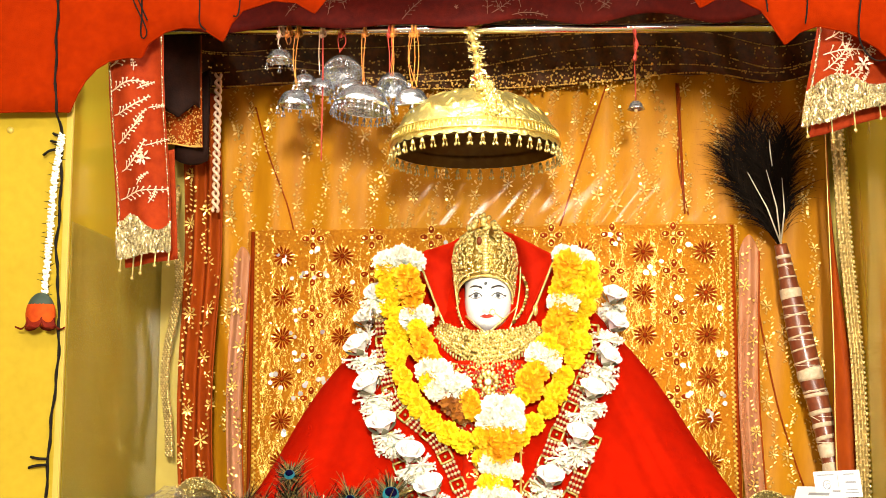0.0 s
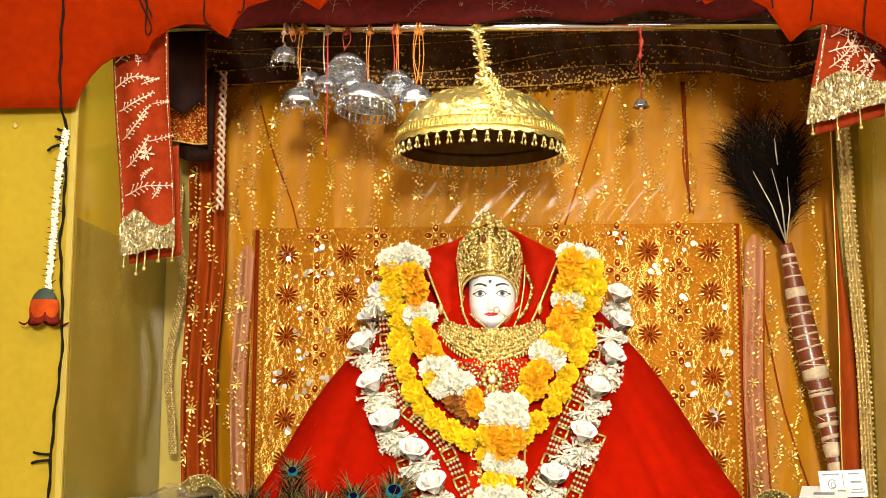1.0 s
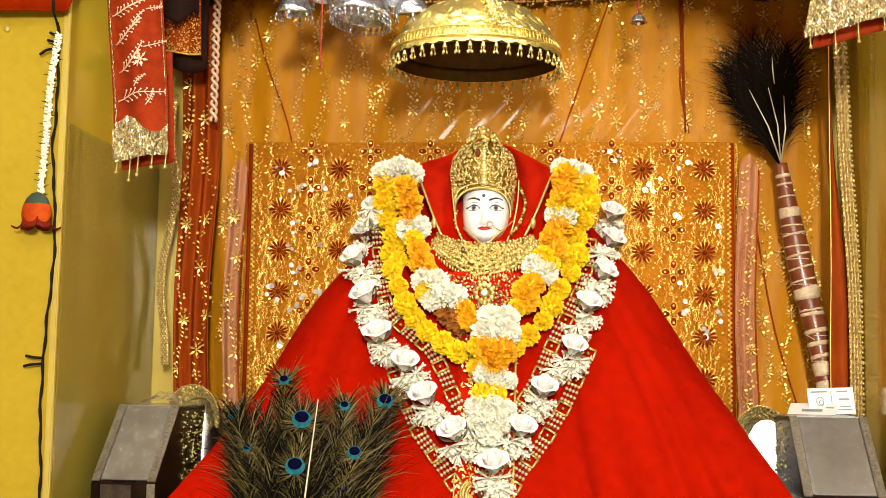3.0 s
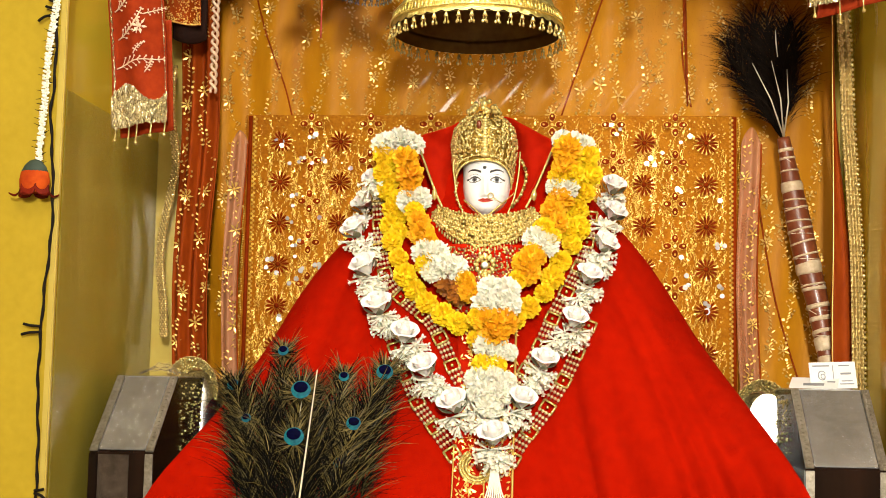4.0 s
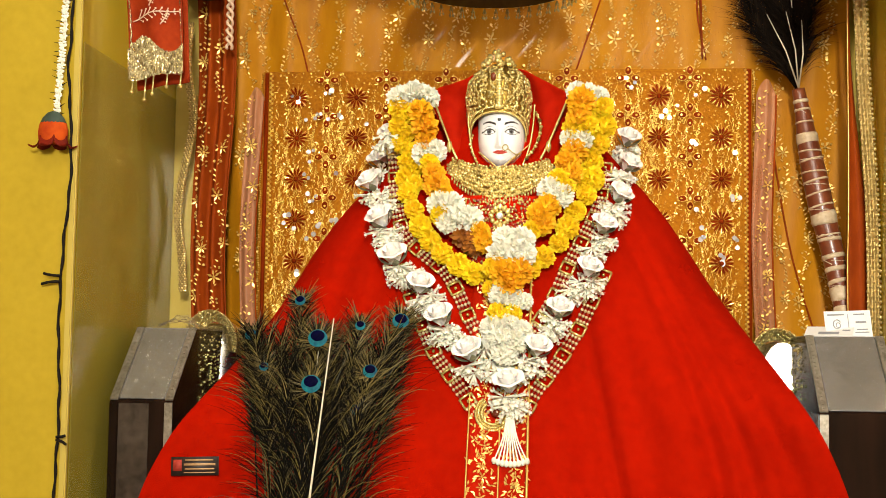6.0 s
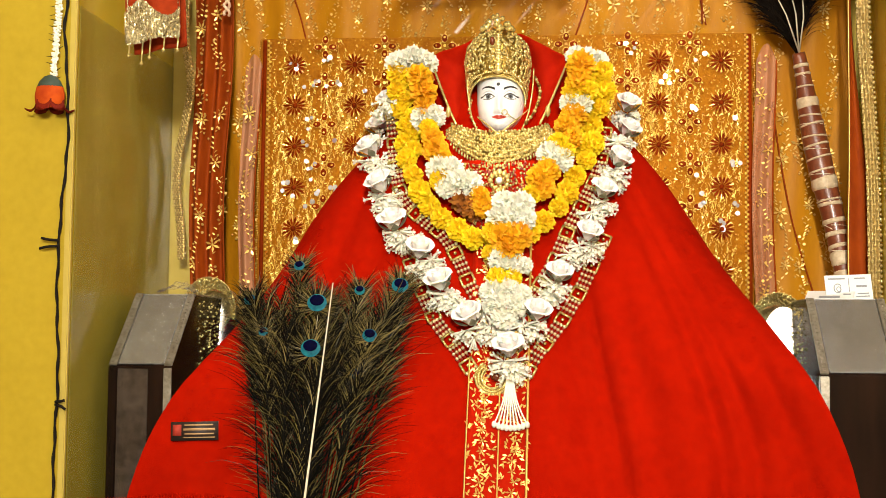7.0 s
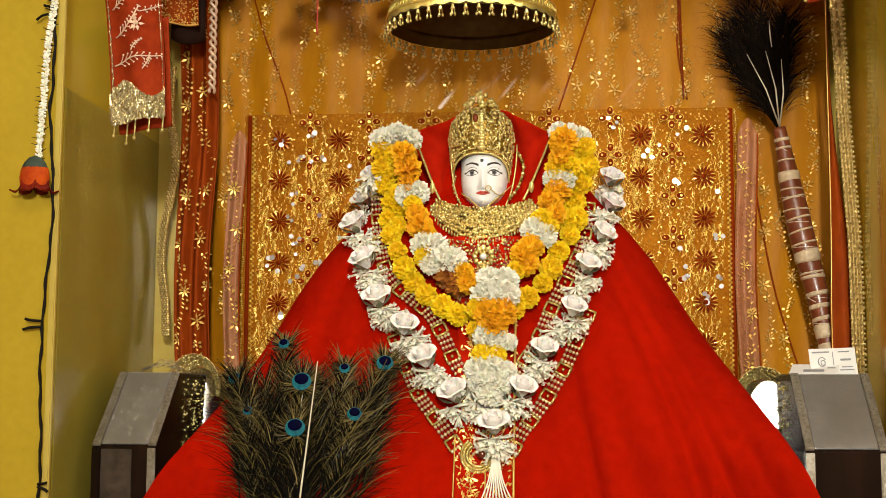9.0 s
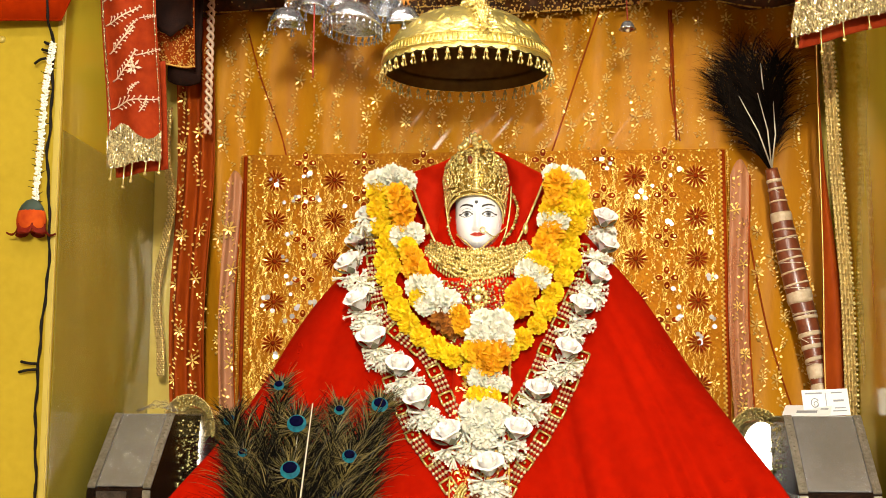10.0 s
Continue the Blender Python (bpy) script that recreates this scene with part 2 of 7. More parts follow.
# ---- mesh tools ----
class Geo:
    """Vertices and faces gathered for one mesh."""

    def __init__(self):
        self.v, self.f, self.m = [], [], []

    def add(self, verts, faces, m=None, slot=0):
        o = len(self.v)
        self.v += [tuple(m @ Vector(p)) for p in verts] if m is not None else [tuple(p) for p in verts]
        self.f += [tuple(i + o for i in f) for f in faces]
        self.m += [slot] * len(faces)
        return self

    def join(self, other, m, slot=None):
        self.add(other.v, other.f, m)
        if slot is None:
            self.m[-len(other.f):] = other.m
        return self

    def box(self, x0, x1, y0, y1, z0, z1, bevel=0.0, m=None, slot=0):
        if bevel <= 0:
            v = [(x, y, z) for x in (x0, x1) for y in (y0, y1) for z in (z0, z1)]
            return self.add(v, [(0, 1, 3, 2), (4, 6, 7, 5), (0, 4, 5, 1), (2, 3, 7, 6), (0, 2, 6, 4), (1, 5, 7, 3)], m, slot)
        bm = bmesh.new()
        bmesh.ops.create_cube(bm, size=1, matrix=Matrix.Translation(((x0 + x1) / 2, (y0 + y1) / 2, (z0 + z1) / 2)) @ Matrix.Diagonal((x1 - x0, y1 - y0, z1 - z0, 1)))
        bmesh.ops.bevel(bm, geom=bm.edges[:], offset=bevel, segments=2, affect="EDGES")
        bm.verts.index_update()
        self.add([p.co[:] for p in bm.verts], [[q.index for q in f.verts] for f in bm.faces], m, slot)
        bm.free()
        return self

    def grid(self, fn, nu, nv, close=False, slot=0, m=None):
        v = [fn(i / (nu if close else nu - 1), j / (nv - 1)) for j in range(nv) for i in range(nu)]
        w = nu if close else nu - 1
        f = [(j * nu + i, j * nu + (i + 1) % nu, (j + 1) * nu + (i + 1) % nu, (j + 1) * nu + i) for j in range(nv - 1) for i in range(w)]
        return self.add(v, f, m, slot)

    def lathe(self, prof, n=32, m=None, slot=0):
        return self.grid(lambda u, k: (prof[round(k * (len(prof) - 1))][0] * math.cos(2 * math.pi * u),
                                       prof[round(k * (len(prof) - 1))][0] * math.sin(2 * math.pi * u),
                                       prof[round(k * (len(prof) - 1))][1]), n, len(prof), True, slot, m)

    def tube(self, pts, r, n=6, slot=0):
        """A tube along pts; r is one radius or one for each point."""
        pts = [Vector(p) for p in pts]
        rs = r if isinstance(r, (list, tuple)) else [r] * len(pts)
        v, side = [], None
        for i, p in enumerate(pts):
            d = (pts[min(i + 1, len(pts) - 1)] - pts[max(i - 1, 0)]).normalized()
            side = d.orthogonal().normalized() if side is None else (side - d * side.dot(d)).normalized()
            up = d.cross(side)
            v += [p + (side * math.cos(a) + up * math.sin(a)) * rs[i] for a in (2 * math.pi * k / n for k in range(n))]
        f = [(i * n + k, i * n + (k + 1) % n, (i + 1) * n + (k + 1) % n, (i + 1) * n + k) for i in range(len(pts) - 1) for k in range(n)]
        f += [tuple(range(n))[::-1], tuple(range((len(pts) - 1) * n, len(pts) * n))]
        return self.add(v, f, None, slot)

    def ball(self, c, r, n=6, k=4, slot=0, squash=(1, 1, 1)):
        v = [(0, 0, 1)] + [(math.sin(math.pi * j / k) * math.cos(2 * math.pi * i / n), math.sin(math.pi * j / k) * math.sin(2 * math.pi * i / n), math.cos(math.pi * j / k))
                           for j in range(1, k) for i in range(n)] + [(0, 0, -1)]
        f = [(0, 1 + i, 1 + (i + 1) % n) for i in range(n)]
        f += [(1 + j * n + i, 1 + (j + 1) * n + i, 1 + (j + 1) * n + (i + 1) % n, 1 + j * n + (i + 1) % n) for j in range(k - 2) for i in range(n)]
        e = len(v) - 1
        f += [(e, e - n + (i + 1) % n, e - n + i) for i in range(n)]
        return self.add([(c[0] + r * squash[0] * p[0], c[1] + r * squash[1] * p[1], c[2] + r * squash[2] * p[2]) for p in v], f, None, slot)

    def petal(self, m, long, wide, curl=0.3, slot=0):
        """A cupped petal that grows along x from the origin."""
        rows = ((0.0, 0.18), (0.35, 0.75), (0.7, 1.0), (1.0, 0.45))
        v = []
        for t, w in rows:
            z = curl * long * t * t
            v += [(long * t, -wide / 2 * w, z + wide * 0.12 * w), (long * t, 0, z), (long * t, wide / 2 * w, z + wide * 0.12 * w)]
        f = [(3 * i + j, 3 * i + j + 1, 3 * i + j + 4, 3 * i + j + 3) for i in range(3) for j in range(2)]
        return self.add(v, f, m, slot)

    def shell(self, thick):
        """Doubles an open sheet into one with thickness along y."""
        o, nf = len(self.v), list(self.f)
        edges = {}
        for f in nf:
            for a, b in zip(f, f[1:] + f[:1]):
                edges[(a, b)] = edges.get((a, b), 0) + 1
        self.v += [(x, y + thick, z) for x, y, z in self.v]
        self.f += [tuple(i + o for i in reversed(f)) for f in nf]
        for (a, b) in list(edges):
            if (b, a) not in edges:
                self.f.append((b, a, a + o, b + o))
        self.m = [0] * len(self.f)
        return self


def part(name, geo, material, parent=None, label="", smooth=True):
    """Links geo as one mesh object, a part of parent where one is given."""
    me = bpy.data.meshes.new(name)
    me.from_pydata(geo.v, [], geo.f)
    for one in (material if isinstance(material, (list, tuple)) else [material]):
        me.materials.append(one)
    if any(geo.m):
        me.polygons.foreach_set("material_index", geo.m)
    if smooth:
        me.polygons.foreach_set("use_smooth", [True] * len(me.polygons))
    me.update()
    ob = new(name, me)
    if parent is not None:
        ob.parent = parent
        ob.matrix_parent_inverse = Matrix.Translation(-Vector(parent.matrix_basis.translation)) if parent.type == "EMPTY" else Matrix()
    if label:
        ob["label"] = label
    return ob


def mesh_of(name, geo, material):
    me = bpy.data.meshes.new(name)
    me.from_pydata(geo.v, [], geo.f)
    for one in (material if isinstance(material, (list, tuple)) else [material]):
        me.materials.append(one)
    if any(geo.m):
        me.polygons.foreach_set("material_index", geo.m)
    me.polygons.foreach_set("use_smooth", [True] * len(me.polygons))
    me.update()
    return me


def piece(name, me, parent, m, label=""):
    """One more object on a mesh that is shared, at the pose m in the world."""
    ob = new(name, me)
    ob.parent = parent
    ob.matrix_parent_inverse = Matrix.Translation(-Vector(parent.matrix_basis.translation))
    ob.matrix_basis = m
    if label:
        ob["label"] = label
    return ob


def thing(name, at, label, category, group="", kind=""):
    ob = new(name)
    ob.empty_display_size = 0.05
    ob.matrix_basis = Matrix.Translation(at)
    return tagged(ob, label, category, group, kind)


def curve(table, t):
    """Straight interpolation in a table of (t, value)."""
    return float(np.interp(t, [a for a, _ in table], [b for _, b in table]))


def ramp(a, b, t):
    t = min(max((t - a) / (b - a), 0), 1)
    return t * t * (3 - 2 * t)


def line(points, n):
    """n points at even steps on a smooth line through points."""
    pts = [Vector(p) for p in points]
    out = []
    for i in range(len(pts) - 1):
        a, b, c, d = pts[max(i - 1, 0)], pts[i], pts[i + 1], pts[min(i + 2, len(pts) - 1)]
        for k in range(16):
            t = k / 16
            out.append(0.5 * (2 * b + (c - a) * t + (2 * a - 5 * b + 4 * c - d) * t * t + (3 * b - a - 3 * c + d) * t ** 3))
    out.append(pts[-1])
    run = [0.0]
    for p, q in zip(out, out[1:]):
        run.append(run[-1] + (q - p).length)
    res = []
    for k in range(n):
        s = run[-1] * k / (n - 1)
        j = min(max(int(np.searchsorted(run, s)) - 1, 0), len(out) - 2)
        res.append(out[j].lerp(out[j + 1], (s - run[j]) / max(run[j + 1] - run[j], 1e-9)))
    return res


def faced(p, normal, turn=0.0, size=1.0):
    """A pose at p whose z axis points along normal."""
    return Matrix.Translation(p) @ Vector(normal).to_track_quat("Z", "Y").to_matrix().to_4x4() @ Matrix.Rotation(turn, 4, "Z") @ Matrix.Scale(size, 4)


# ---- the room and the alcove ----
X0, X1, YF, YB, ZTOP, ZSEAT, ZFLOOR, ZCEIL = -0.745, 0.78, -0.60, 0.10, 1.62, -0.10, -0.90, 2.05


def setting(name, geo, material, label, category, smooth=False):
    return tagged(part(name, geo, material, smooth=smooth), label, category, kind="structure")


setting("floor", Geo().box(-2.4, 2.4, -5.1, 0.3, ZFLOOR - 0.1, ZFLOOR), STONE, "worn grey-brown stone floor of the shrine room", "floor")
setting("ceiling", Geo().box(-2.4, 2.4, -5.1, 0.3, ZCEIL, ZCEIL + 0.1), CEILING, "plain white painted ceiling of the room", "ceiling")
setting("wall_front_left", Geo().box(-2.2, X0, YF, YB, ZFLOOR, ZCEIL), YELLOW_WALL, "smooth bright yellow laminate wall beside the alcove", "wall")
setting("wall_front_right", Geo().box(X1, 2.2, YF, YB, ZFLOOR, ZCEIL), YELLOW_WALL, "smooth bright yellow laminate wall beside the alcove", "wall")
setting("wall_alcove_back", Geo().box(-2.2, 2.2, YB, YB + 0.1, ZFLOOR, ZCEIL), YELLOW_WALL, "yellow laminate wall behind the draped cloths", "wall")
setting("alcove_ceiling", Geo().box(X0, X1, YF, YB, ZTOP, ZCEIL), CEILING, "plain lintel that closes the alcove above", "ceiling")
setting("alcove_panel_left", Geo().box(X0, X0 + 0.006, YF + 0.004, YB, ZSEAT, ZTOP), GOLD_WALL, "glossy golden-brown laminate lining of the alcove side", "panel")
setting("alcove_panel_right", Geo().box(X1 - 0.006, X1, YF + 0.004, YB, ZSEAT, ZTOP), GOLD_WALL, "glossy golden-brown laminate lining of the alcove side", "panel")
setting("trim_left", Geo().box(X0 - 0.003, X0 + 0.009, YF - 0.006, YF + 0.004, ZSEAT, 1.3, 0.002), TRIM, "pale yellow edge strip on the alcove corner", "trim")
setting("trim_right", Geo().box(X1 - 0.009, X1 + 0.003, YF - 0.006, YF + 0.004, ZSEAT, 1.3, 0.002), TRIM, "pale yellow edge strip on the alcove corner", "trim")
setting("sheet_left", Geo().box(X0 + 0.0075, X0 + 0.0095, YF + 0.012, YB - 0.1, ZSEAT, 0.83), SHEET, "clear acrylic sheet covering the lower alcove side", "sheet")
# Added board: the back wall's lit strip, its brightness in a paler yellow.
setting("lit_wall_strip", Geo().box(X0 + 0.007, -0.655, -0.04, -0.028, ZSEAT, 1.25, 0.002), TRIM, "pale yellow board in the rear corner, standing in for the lit back wall", "trim")
setting("wall_left", Geo().box(-2.4, -2.2, -5.1, 0.2, ZFLOOR, ZCEIL), PLASTER, "plain cream plaster side wall of the room", "wall")
setting("wall_right", Geo().box(2.2, 2.4, -5.1, 0.2, ZFLOOR, ZCEIL), PLASTER, "plain cream plaster side wall of the room", "wall")
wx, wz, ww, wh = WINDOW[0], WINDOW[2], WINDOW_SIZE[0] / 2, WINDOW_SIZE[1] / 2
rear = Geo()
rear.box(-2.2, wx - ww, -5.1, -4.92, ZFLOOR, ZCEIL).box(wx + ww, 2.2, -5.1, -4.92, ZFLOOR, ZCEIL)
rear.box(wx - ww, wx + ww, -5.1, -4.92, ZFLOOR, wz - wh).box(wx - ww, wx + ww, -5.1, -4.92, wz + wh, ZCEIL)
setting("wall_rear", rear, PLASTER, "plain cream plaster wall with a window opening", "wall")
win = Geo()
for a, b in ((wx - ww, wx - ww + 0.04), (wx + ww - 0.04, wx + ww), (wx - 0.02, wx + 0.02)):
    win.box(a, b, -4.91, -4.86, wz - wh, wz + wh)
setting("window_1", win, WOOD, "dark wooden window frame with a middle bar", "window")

# The seat under everything, with a moulded edge.
seat = thing("shrine_plinth", (0, -0.3, ZFLOOR), "dark wooden plinth with a front step in the alcove", "plinth")
part("plinth", Geo().box(X0 + 0.02, X1 - 0.02, -0.66, 0.06, ZFLOOR, ZSEAT - 0.04, 0.01), WOOD, seat)
part("front_step", Geo().box(X0 + 0.02, X1 - 0.02, -0.98, -0.66, ZFLOOR, -0.42, 0.01), WOOD, seat)
part("seat_board", Geo().box(X0 + 0.012, X1 - 0.012, -0.68, 0.08, ZSEAT - 0.04, ZSEAT, 0.008), WOOD, seat)

tube = thing("tube_lamp", (0.1, -2.3, 1.94), "white fluorescent tube lamp fixed under the ceiling", "lamp")
part("lamp_body", Geo().box(-0.55, 0.75, -2.34, -2.26, 1.985, ZCEIL, 0.005), CEILING, tube)
part("lamp_tube", Geo().tube([(-0.52, -2.3, 1.97), (0.72, -2.3, 1.97)], 0.013, 12), TUBE, tube)


# ---- cloths on the back wall ----
def fold(x, z):
    """Depth of the orange cloth: narrow uneven folds that open towards the floor."""
    k = 0.5 + 0.5 * noise.noise((x * 5, 0.3, z * 1.2))
    lean = 0.05 * math.sin(3 * z + 2 * x)
    return 0.045 + 0.017 * math.sin((x + lean) * 46 + 2.5 * noise.noise((x * 3, 1.7, z * 0.8))) * k + 0.012 * noise.noise((x * 7, 4.1, z * 2.1))


def flower(g, c, r, n=6, y=-1, slot=0):
    """A flat star of small stitched petals with a bead in the middle, facing the room."""
    a0 = random.uniform(0, 1)
    for i in range(n):
        a = a0 + 2 * math.pi * i / n
        d, w = Vector((math.cos(a), 0, math.sin(a))), Vector((-math.sin(a), 0, math.cos(a)))
        p = Vector(c)
        tilt = Vector((0, random.uniform(-0.35, 0.05) * r, 0))
        g.add([p + d * r * 0.15, p + d * r * 0.55 - w * r * 0.16 + Vector((0, -0.12 * r, 0)), p + d * r + tilt, p + d * r * 0.55 + w * r * 0.16 + Vector((0, -0.05 * r, 0))], [(0, 1, 2, 3)], None, slot)
    g.ball(c, r * 0.22, 5, 3, slot)


def vine(g, x, z0, z1, surf, wob=0.012, step=0.0075, flowers=0.115):
    """A stitched trail of beads and small leaves down a cloth, with a flower now and then."""
    z, ph, nxt = z1, random.uniform(0, 6), z1 - random.uniform(0.02, flowers)
    while z > z0:
        px = x + wob * math.sin(z * 26 + ph)
        y = surf(px, z) - 0.003
        if z < nxt:
            flower(g, (px, y - 0.001, z), random.uniform(0.012, 0.0185), random.choice((5, 6, 7, 8)))
            nxt = z - flowers * random.uniform(0.75, 1.25)
            z -= 0.02
        s = random.choice((-1, 1))
        if random.random() < 0.55:
            dx = s * random.uniform(0.006, 0.014)
            g.ball((px + dx, y, z), random.uniform(0.0016, 0.0034), 5, 3, 0)
        g.add([(px, y, z), (px + 0.003 * s, y - 0.001, z + 0.0012), (px + 0.0072 * s, y, z + 0.006), (px + 0.0014 * s, y, z + 0.004)], [(0, 1, 2, 3)])
        if random.random() < 0.35:
            t, q = random.uniform(0, 6), Euler((random.gauss(0, 0.3), 0, random.gauss(0, 0.3))).to_matrix()
            g.add([Vector((px - s * 0.007, y - 0.002, z)) + q @ Vector((0.0034 * math.cos(t + 1.047 * i), 0, 0.0034 * math.sin(t + 1.047 * i))) for i in range(6)], [tuple(range(6))])
        z -= step * random.uniform(0.7, 1.3)


drape = thing("orange_drape", (0, 0.05, ZSEAT), "orange organza drape with gold flower embroidery on the back wall", "curtain")
part("cloth", Geo().grid(lambda u, v: (-0.64 + 1.39 * u, fold(-0.64 + 1.39 * u, -0.1 + 1.5 * v), -0.1 + 1.5 * v), 200, 90).shell(0.003), ORANGE_CLOTH, drape)
emb = Geo()
for i, x in enumerate(np.arange(-0.6, 0.72, 0.052)):
    vine(emb, x + random.uniform(-0.012, 0.012), 0.05 if abs(x) > 0.5 else 0.86, 1.32, fold)
tagged(part("gold_embroidery", emb, THREAD_GOLD, drape, "gold sequin vines and star flowers"), kind="stuff")
for pts in (((-0.55, 1.2), (-0.52, 1.1), (-0.475, 0.98), (-0.455, 0.9)), ((0.27, 1.25), (0.2, 1.05), (0.15, 0.9)), ((0.43, 1.2), (0.42, 1.05), (0.44, 0.93)), ((0.575, 0.86), (0.59, 0.7), (0.62, 0.5), (0.67, 0.33))):
    part("cloth_edge", Geo().tube([(x, fold(x, z) - 0.004, z) for x, z in [(q.x, q.z) for q in line([(a, 0, b) for a, b in pts], 24)]], 0.002, 5), RUST, drape, "rust-coloured rolled edge of the drape")
rustband = Geo().grid(lambda u, v: (0.418 + (0.003 + 0.006 * v) * u + 0.012 * (1 - v), fold(0.43, 0.9 + 0.3 * v) - 0.012 - 0.004 * math.sin(9 * u), 0.93 + 0.3 * v), 8, 30).shell(0.003)
part("rust_fold", rustband, RUST, drape)

# Clear plastic over the upper drape; its wrinkles catch the window's light.
def wrinkle(x, z):
    a, b = x - 0.8 * z, 0.8 * x + z
    w = noise.noise((a * 34, 0.7, b * 5)) * 0.0022 + noise.noise((a * 7, 5.7, b * 3)) * 0.004
    return -0.006 + min(w, 0.005)


sheet = tagged(part("plastic_sheet", Geo().grid(lambda u, v: (-0.5 + 1.08 * u, wrinkle(-0.5 + 1.08 * u, 0.908 + 0.29 * v), 0.908 + 0.29 * v), 220, 80), PLASTIC), "thin clear wrinkled plastic hung over the orange drape", "plastic sheet")
sheet.visible_shadow = False

# The sequinned cloth that hangs behind the figure.
PX0, PX1, PZ1 = -0.552, 0.535, 0.902
panel = thing("sequin_panel", (0, 0.02, ZSEAT), "rectangular amber brocade cloth covered with gold sequins", "wall cloth")
part("cloth", Geo().box(PX0, PX1, 0.0, 0.014, ZSEAT, PZ1, 0.003), PANEL_CLOTH, panel)
rnd = random.Random(4)
seq, rust, glass = Geo(), Geo(), Geo()
cols = [PX0 + 0.085 + 0.1335 * i for i in range(8)]
rows = [PZ1 - 0.062 - 0.0915 * i for i in range(11)]


def disc(g, x, y, z, r, tilt, n=6):
    q = Euler((rnd.gauss(0, tilt), 0, rnd.gauss(0, tilt))).to_matrix()
    a0 = rnd.uniform(0, 6)
    top = [Vector((x, y, z)) + q @ Vector((r * math.cos(a0 + 6.283 * i / n), 0, r * math.sin(a0 + 6.283 * i / n))) for i in range(n)]
    g.add(top, [tuple(range(n))])


def sliver(g, x, y, z, long, wide, lean, tilt):
    """A short stitch of flat metal thread, standing more or less upright."""
    q = Euler((rnd.gauss(0, tilt), lean, rnd.gauss(0, tilt))).to_matrix()
    g.add([Vector((x, y, z)) + q @ Vector(c) for c in ((-wide / 2, 0, -long / 2), (wide / 2, 0, -long * 0.35), (wide / 2, 0, long / 2), (-wide / 2, 0, long * 0.35))], [(0, 1, 2, 3)])


def oval(g, x, y, z, a, b, n=10):
    g.add([(x, y - 0.0015, z)] + [(x + a * math.cos(t), y, z + b * math.sin(t)) for t in np.linspace(0, 6.2832, n, endpoint=False)], [(0, 1 + i, 1 + (i + 1) % n) for i in range(n)])


for cx in cols:
    for cz in rows:
        # a burst of rust rays with gold stitches between them
        n = 14
        for i in range(n):
            a = 2 * math.pi * (i + rnd.uniform(-0.15, 0.15)) / n
            r = rnd.uniform(0.022, 0.029)
            d, w = Vector((math.cos(a), 0, math.sin(a))), Vector((-math.sin(a), 0, math.cos(a)))
            p = Vector((cx, -0.0085, cz))
            rust.add([p + d * 0.004, p + d * r * 0.7 - w * 0.0026, p + d * r, p + d * r * 0.7 + w * 0.0026], [(0, 1, 2, 3)])
            b = a + math.pi / n
            sliver(seq, cx + 0.021 * math.cos(b), -0.009, cz + 0.021 * math.sin(b), 0.012, 0.0018, math.pi / 2 - b, 0.2)
        rust.ball((cx, -0.0075, cz), 0.0058, 7, 4)
    for cz in [PZ1 - 0.022] + [r + 0.003 - 0.045 for r in rows]:
        # four dark drops, each in a gold outline
        for dx, dz in ((0.0165, 0), (-0.0165, 0), (0, 0.0165), (0, -0.0165)):
            a, b = (0.0085, 0.0062) if dx else (0.0062, 0.0085)
            x, z = cx + 0.0667 + dx, cz + dz
            if x > PX1 - 0.02:
                continue
            oval(rust, x, -0.0078, z, a, b)
            disc(seq, x + dx * 0.12, -0.0098, z + dz * 0.12, 0.0028, 0.2, 7)
            for t in np.linspace(0, 6.2832, 11, endpoint=False):
                sliver(seq, x + a * 1.12 * math.cos(t), -0.0086, z + b * 1.12 * math.sin(t), 0.0046, 0.0013, -t, 0.25)
        if cx + 0.0667 < PX1 - 0.02:
            disc(seq, cx + 0.0667, -0.0086, cz, 0.0036, 0.2, 8)
for k in range(1050):
    # upright trails of stitches, broken by the motifs
    x0, z0, ph = rnd.uniform(PX0 + 0.034, PX1 - 0.026), rnd.uniform(0.1, PZ1 - 0.004), rnd.uniform(0, 6)
    for i in range(34):
        z = z0 - 0.0042 * i
        x = x0 + 0.0045 * math.sin(i * 0.42 + ph) + 0.002 * math.sin(i * 1.3)
        gx, gz = (x - cols[0]) / 0.1335, (rows[0] - z) / 0.0915
        dx, dz = (gx - round(gx)) * 0.1335, (gz - round(gz)) * 0.0915
        if z < 0.1 or x > PX1 - 0.024 or dx * dx + dz * dz < 0.0005:
            continue
        sliver(seq, x, -0.0035 - rnd.uniform(0, 0.003), z, rnd.uniform(0.004, 0.0085), rnd.uniform(0.0012, 0.0026), 0.7 * math.cos(i * 0.42 + ph) + rnd.gauss(0, 0.45), 0.32)
for _ in range(7000):
    x, z = rnd.uniform(PX0 + 0.034, PX1 - 0.026), rnd.uniform(0.1, PZ1 - 0.004)
    disc(seq, x, -0.0035 - rnd.uniform(0, 0.003), z, rnd.uniform(0.0012, 0.0026), 0.3, 5)
for side, s in ((PX0 + 0.022, -1), (PX1 - 0.016, 1)):
    for k in range(190):
        z = PZ1 - 0.006 - k * 0.0052
        seq.ball((side + 0.004 * (k % 2), -0.004, z), 0.0034, 5, 3)
        seq.ball((side + s * (0.017 + 0.003 * abs(math.sin(k * 0.3))), -0.004, z), 0.0022, 5, 3)
    rust.box(side + s * 0.004 + (-0.009 if s < 0 else 0.001), side + s * 0.004 + (-0.001 if s < 0 else 0.009), -0.004, 0.0, ZSEAT + 0.2, PZ1 - 0.004)
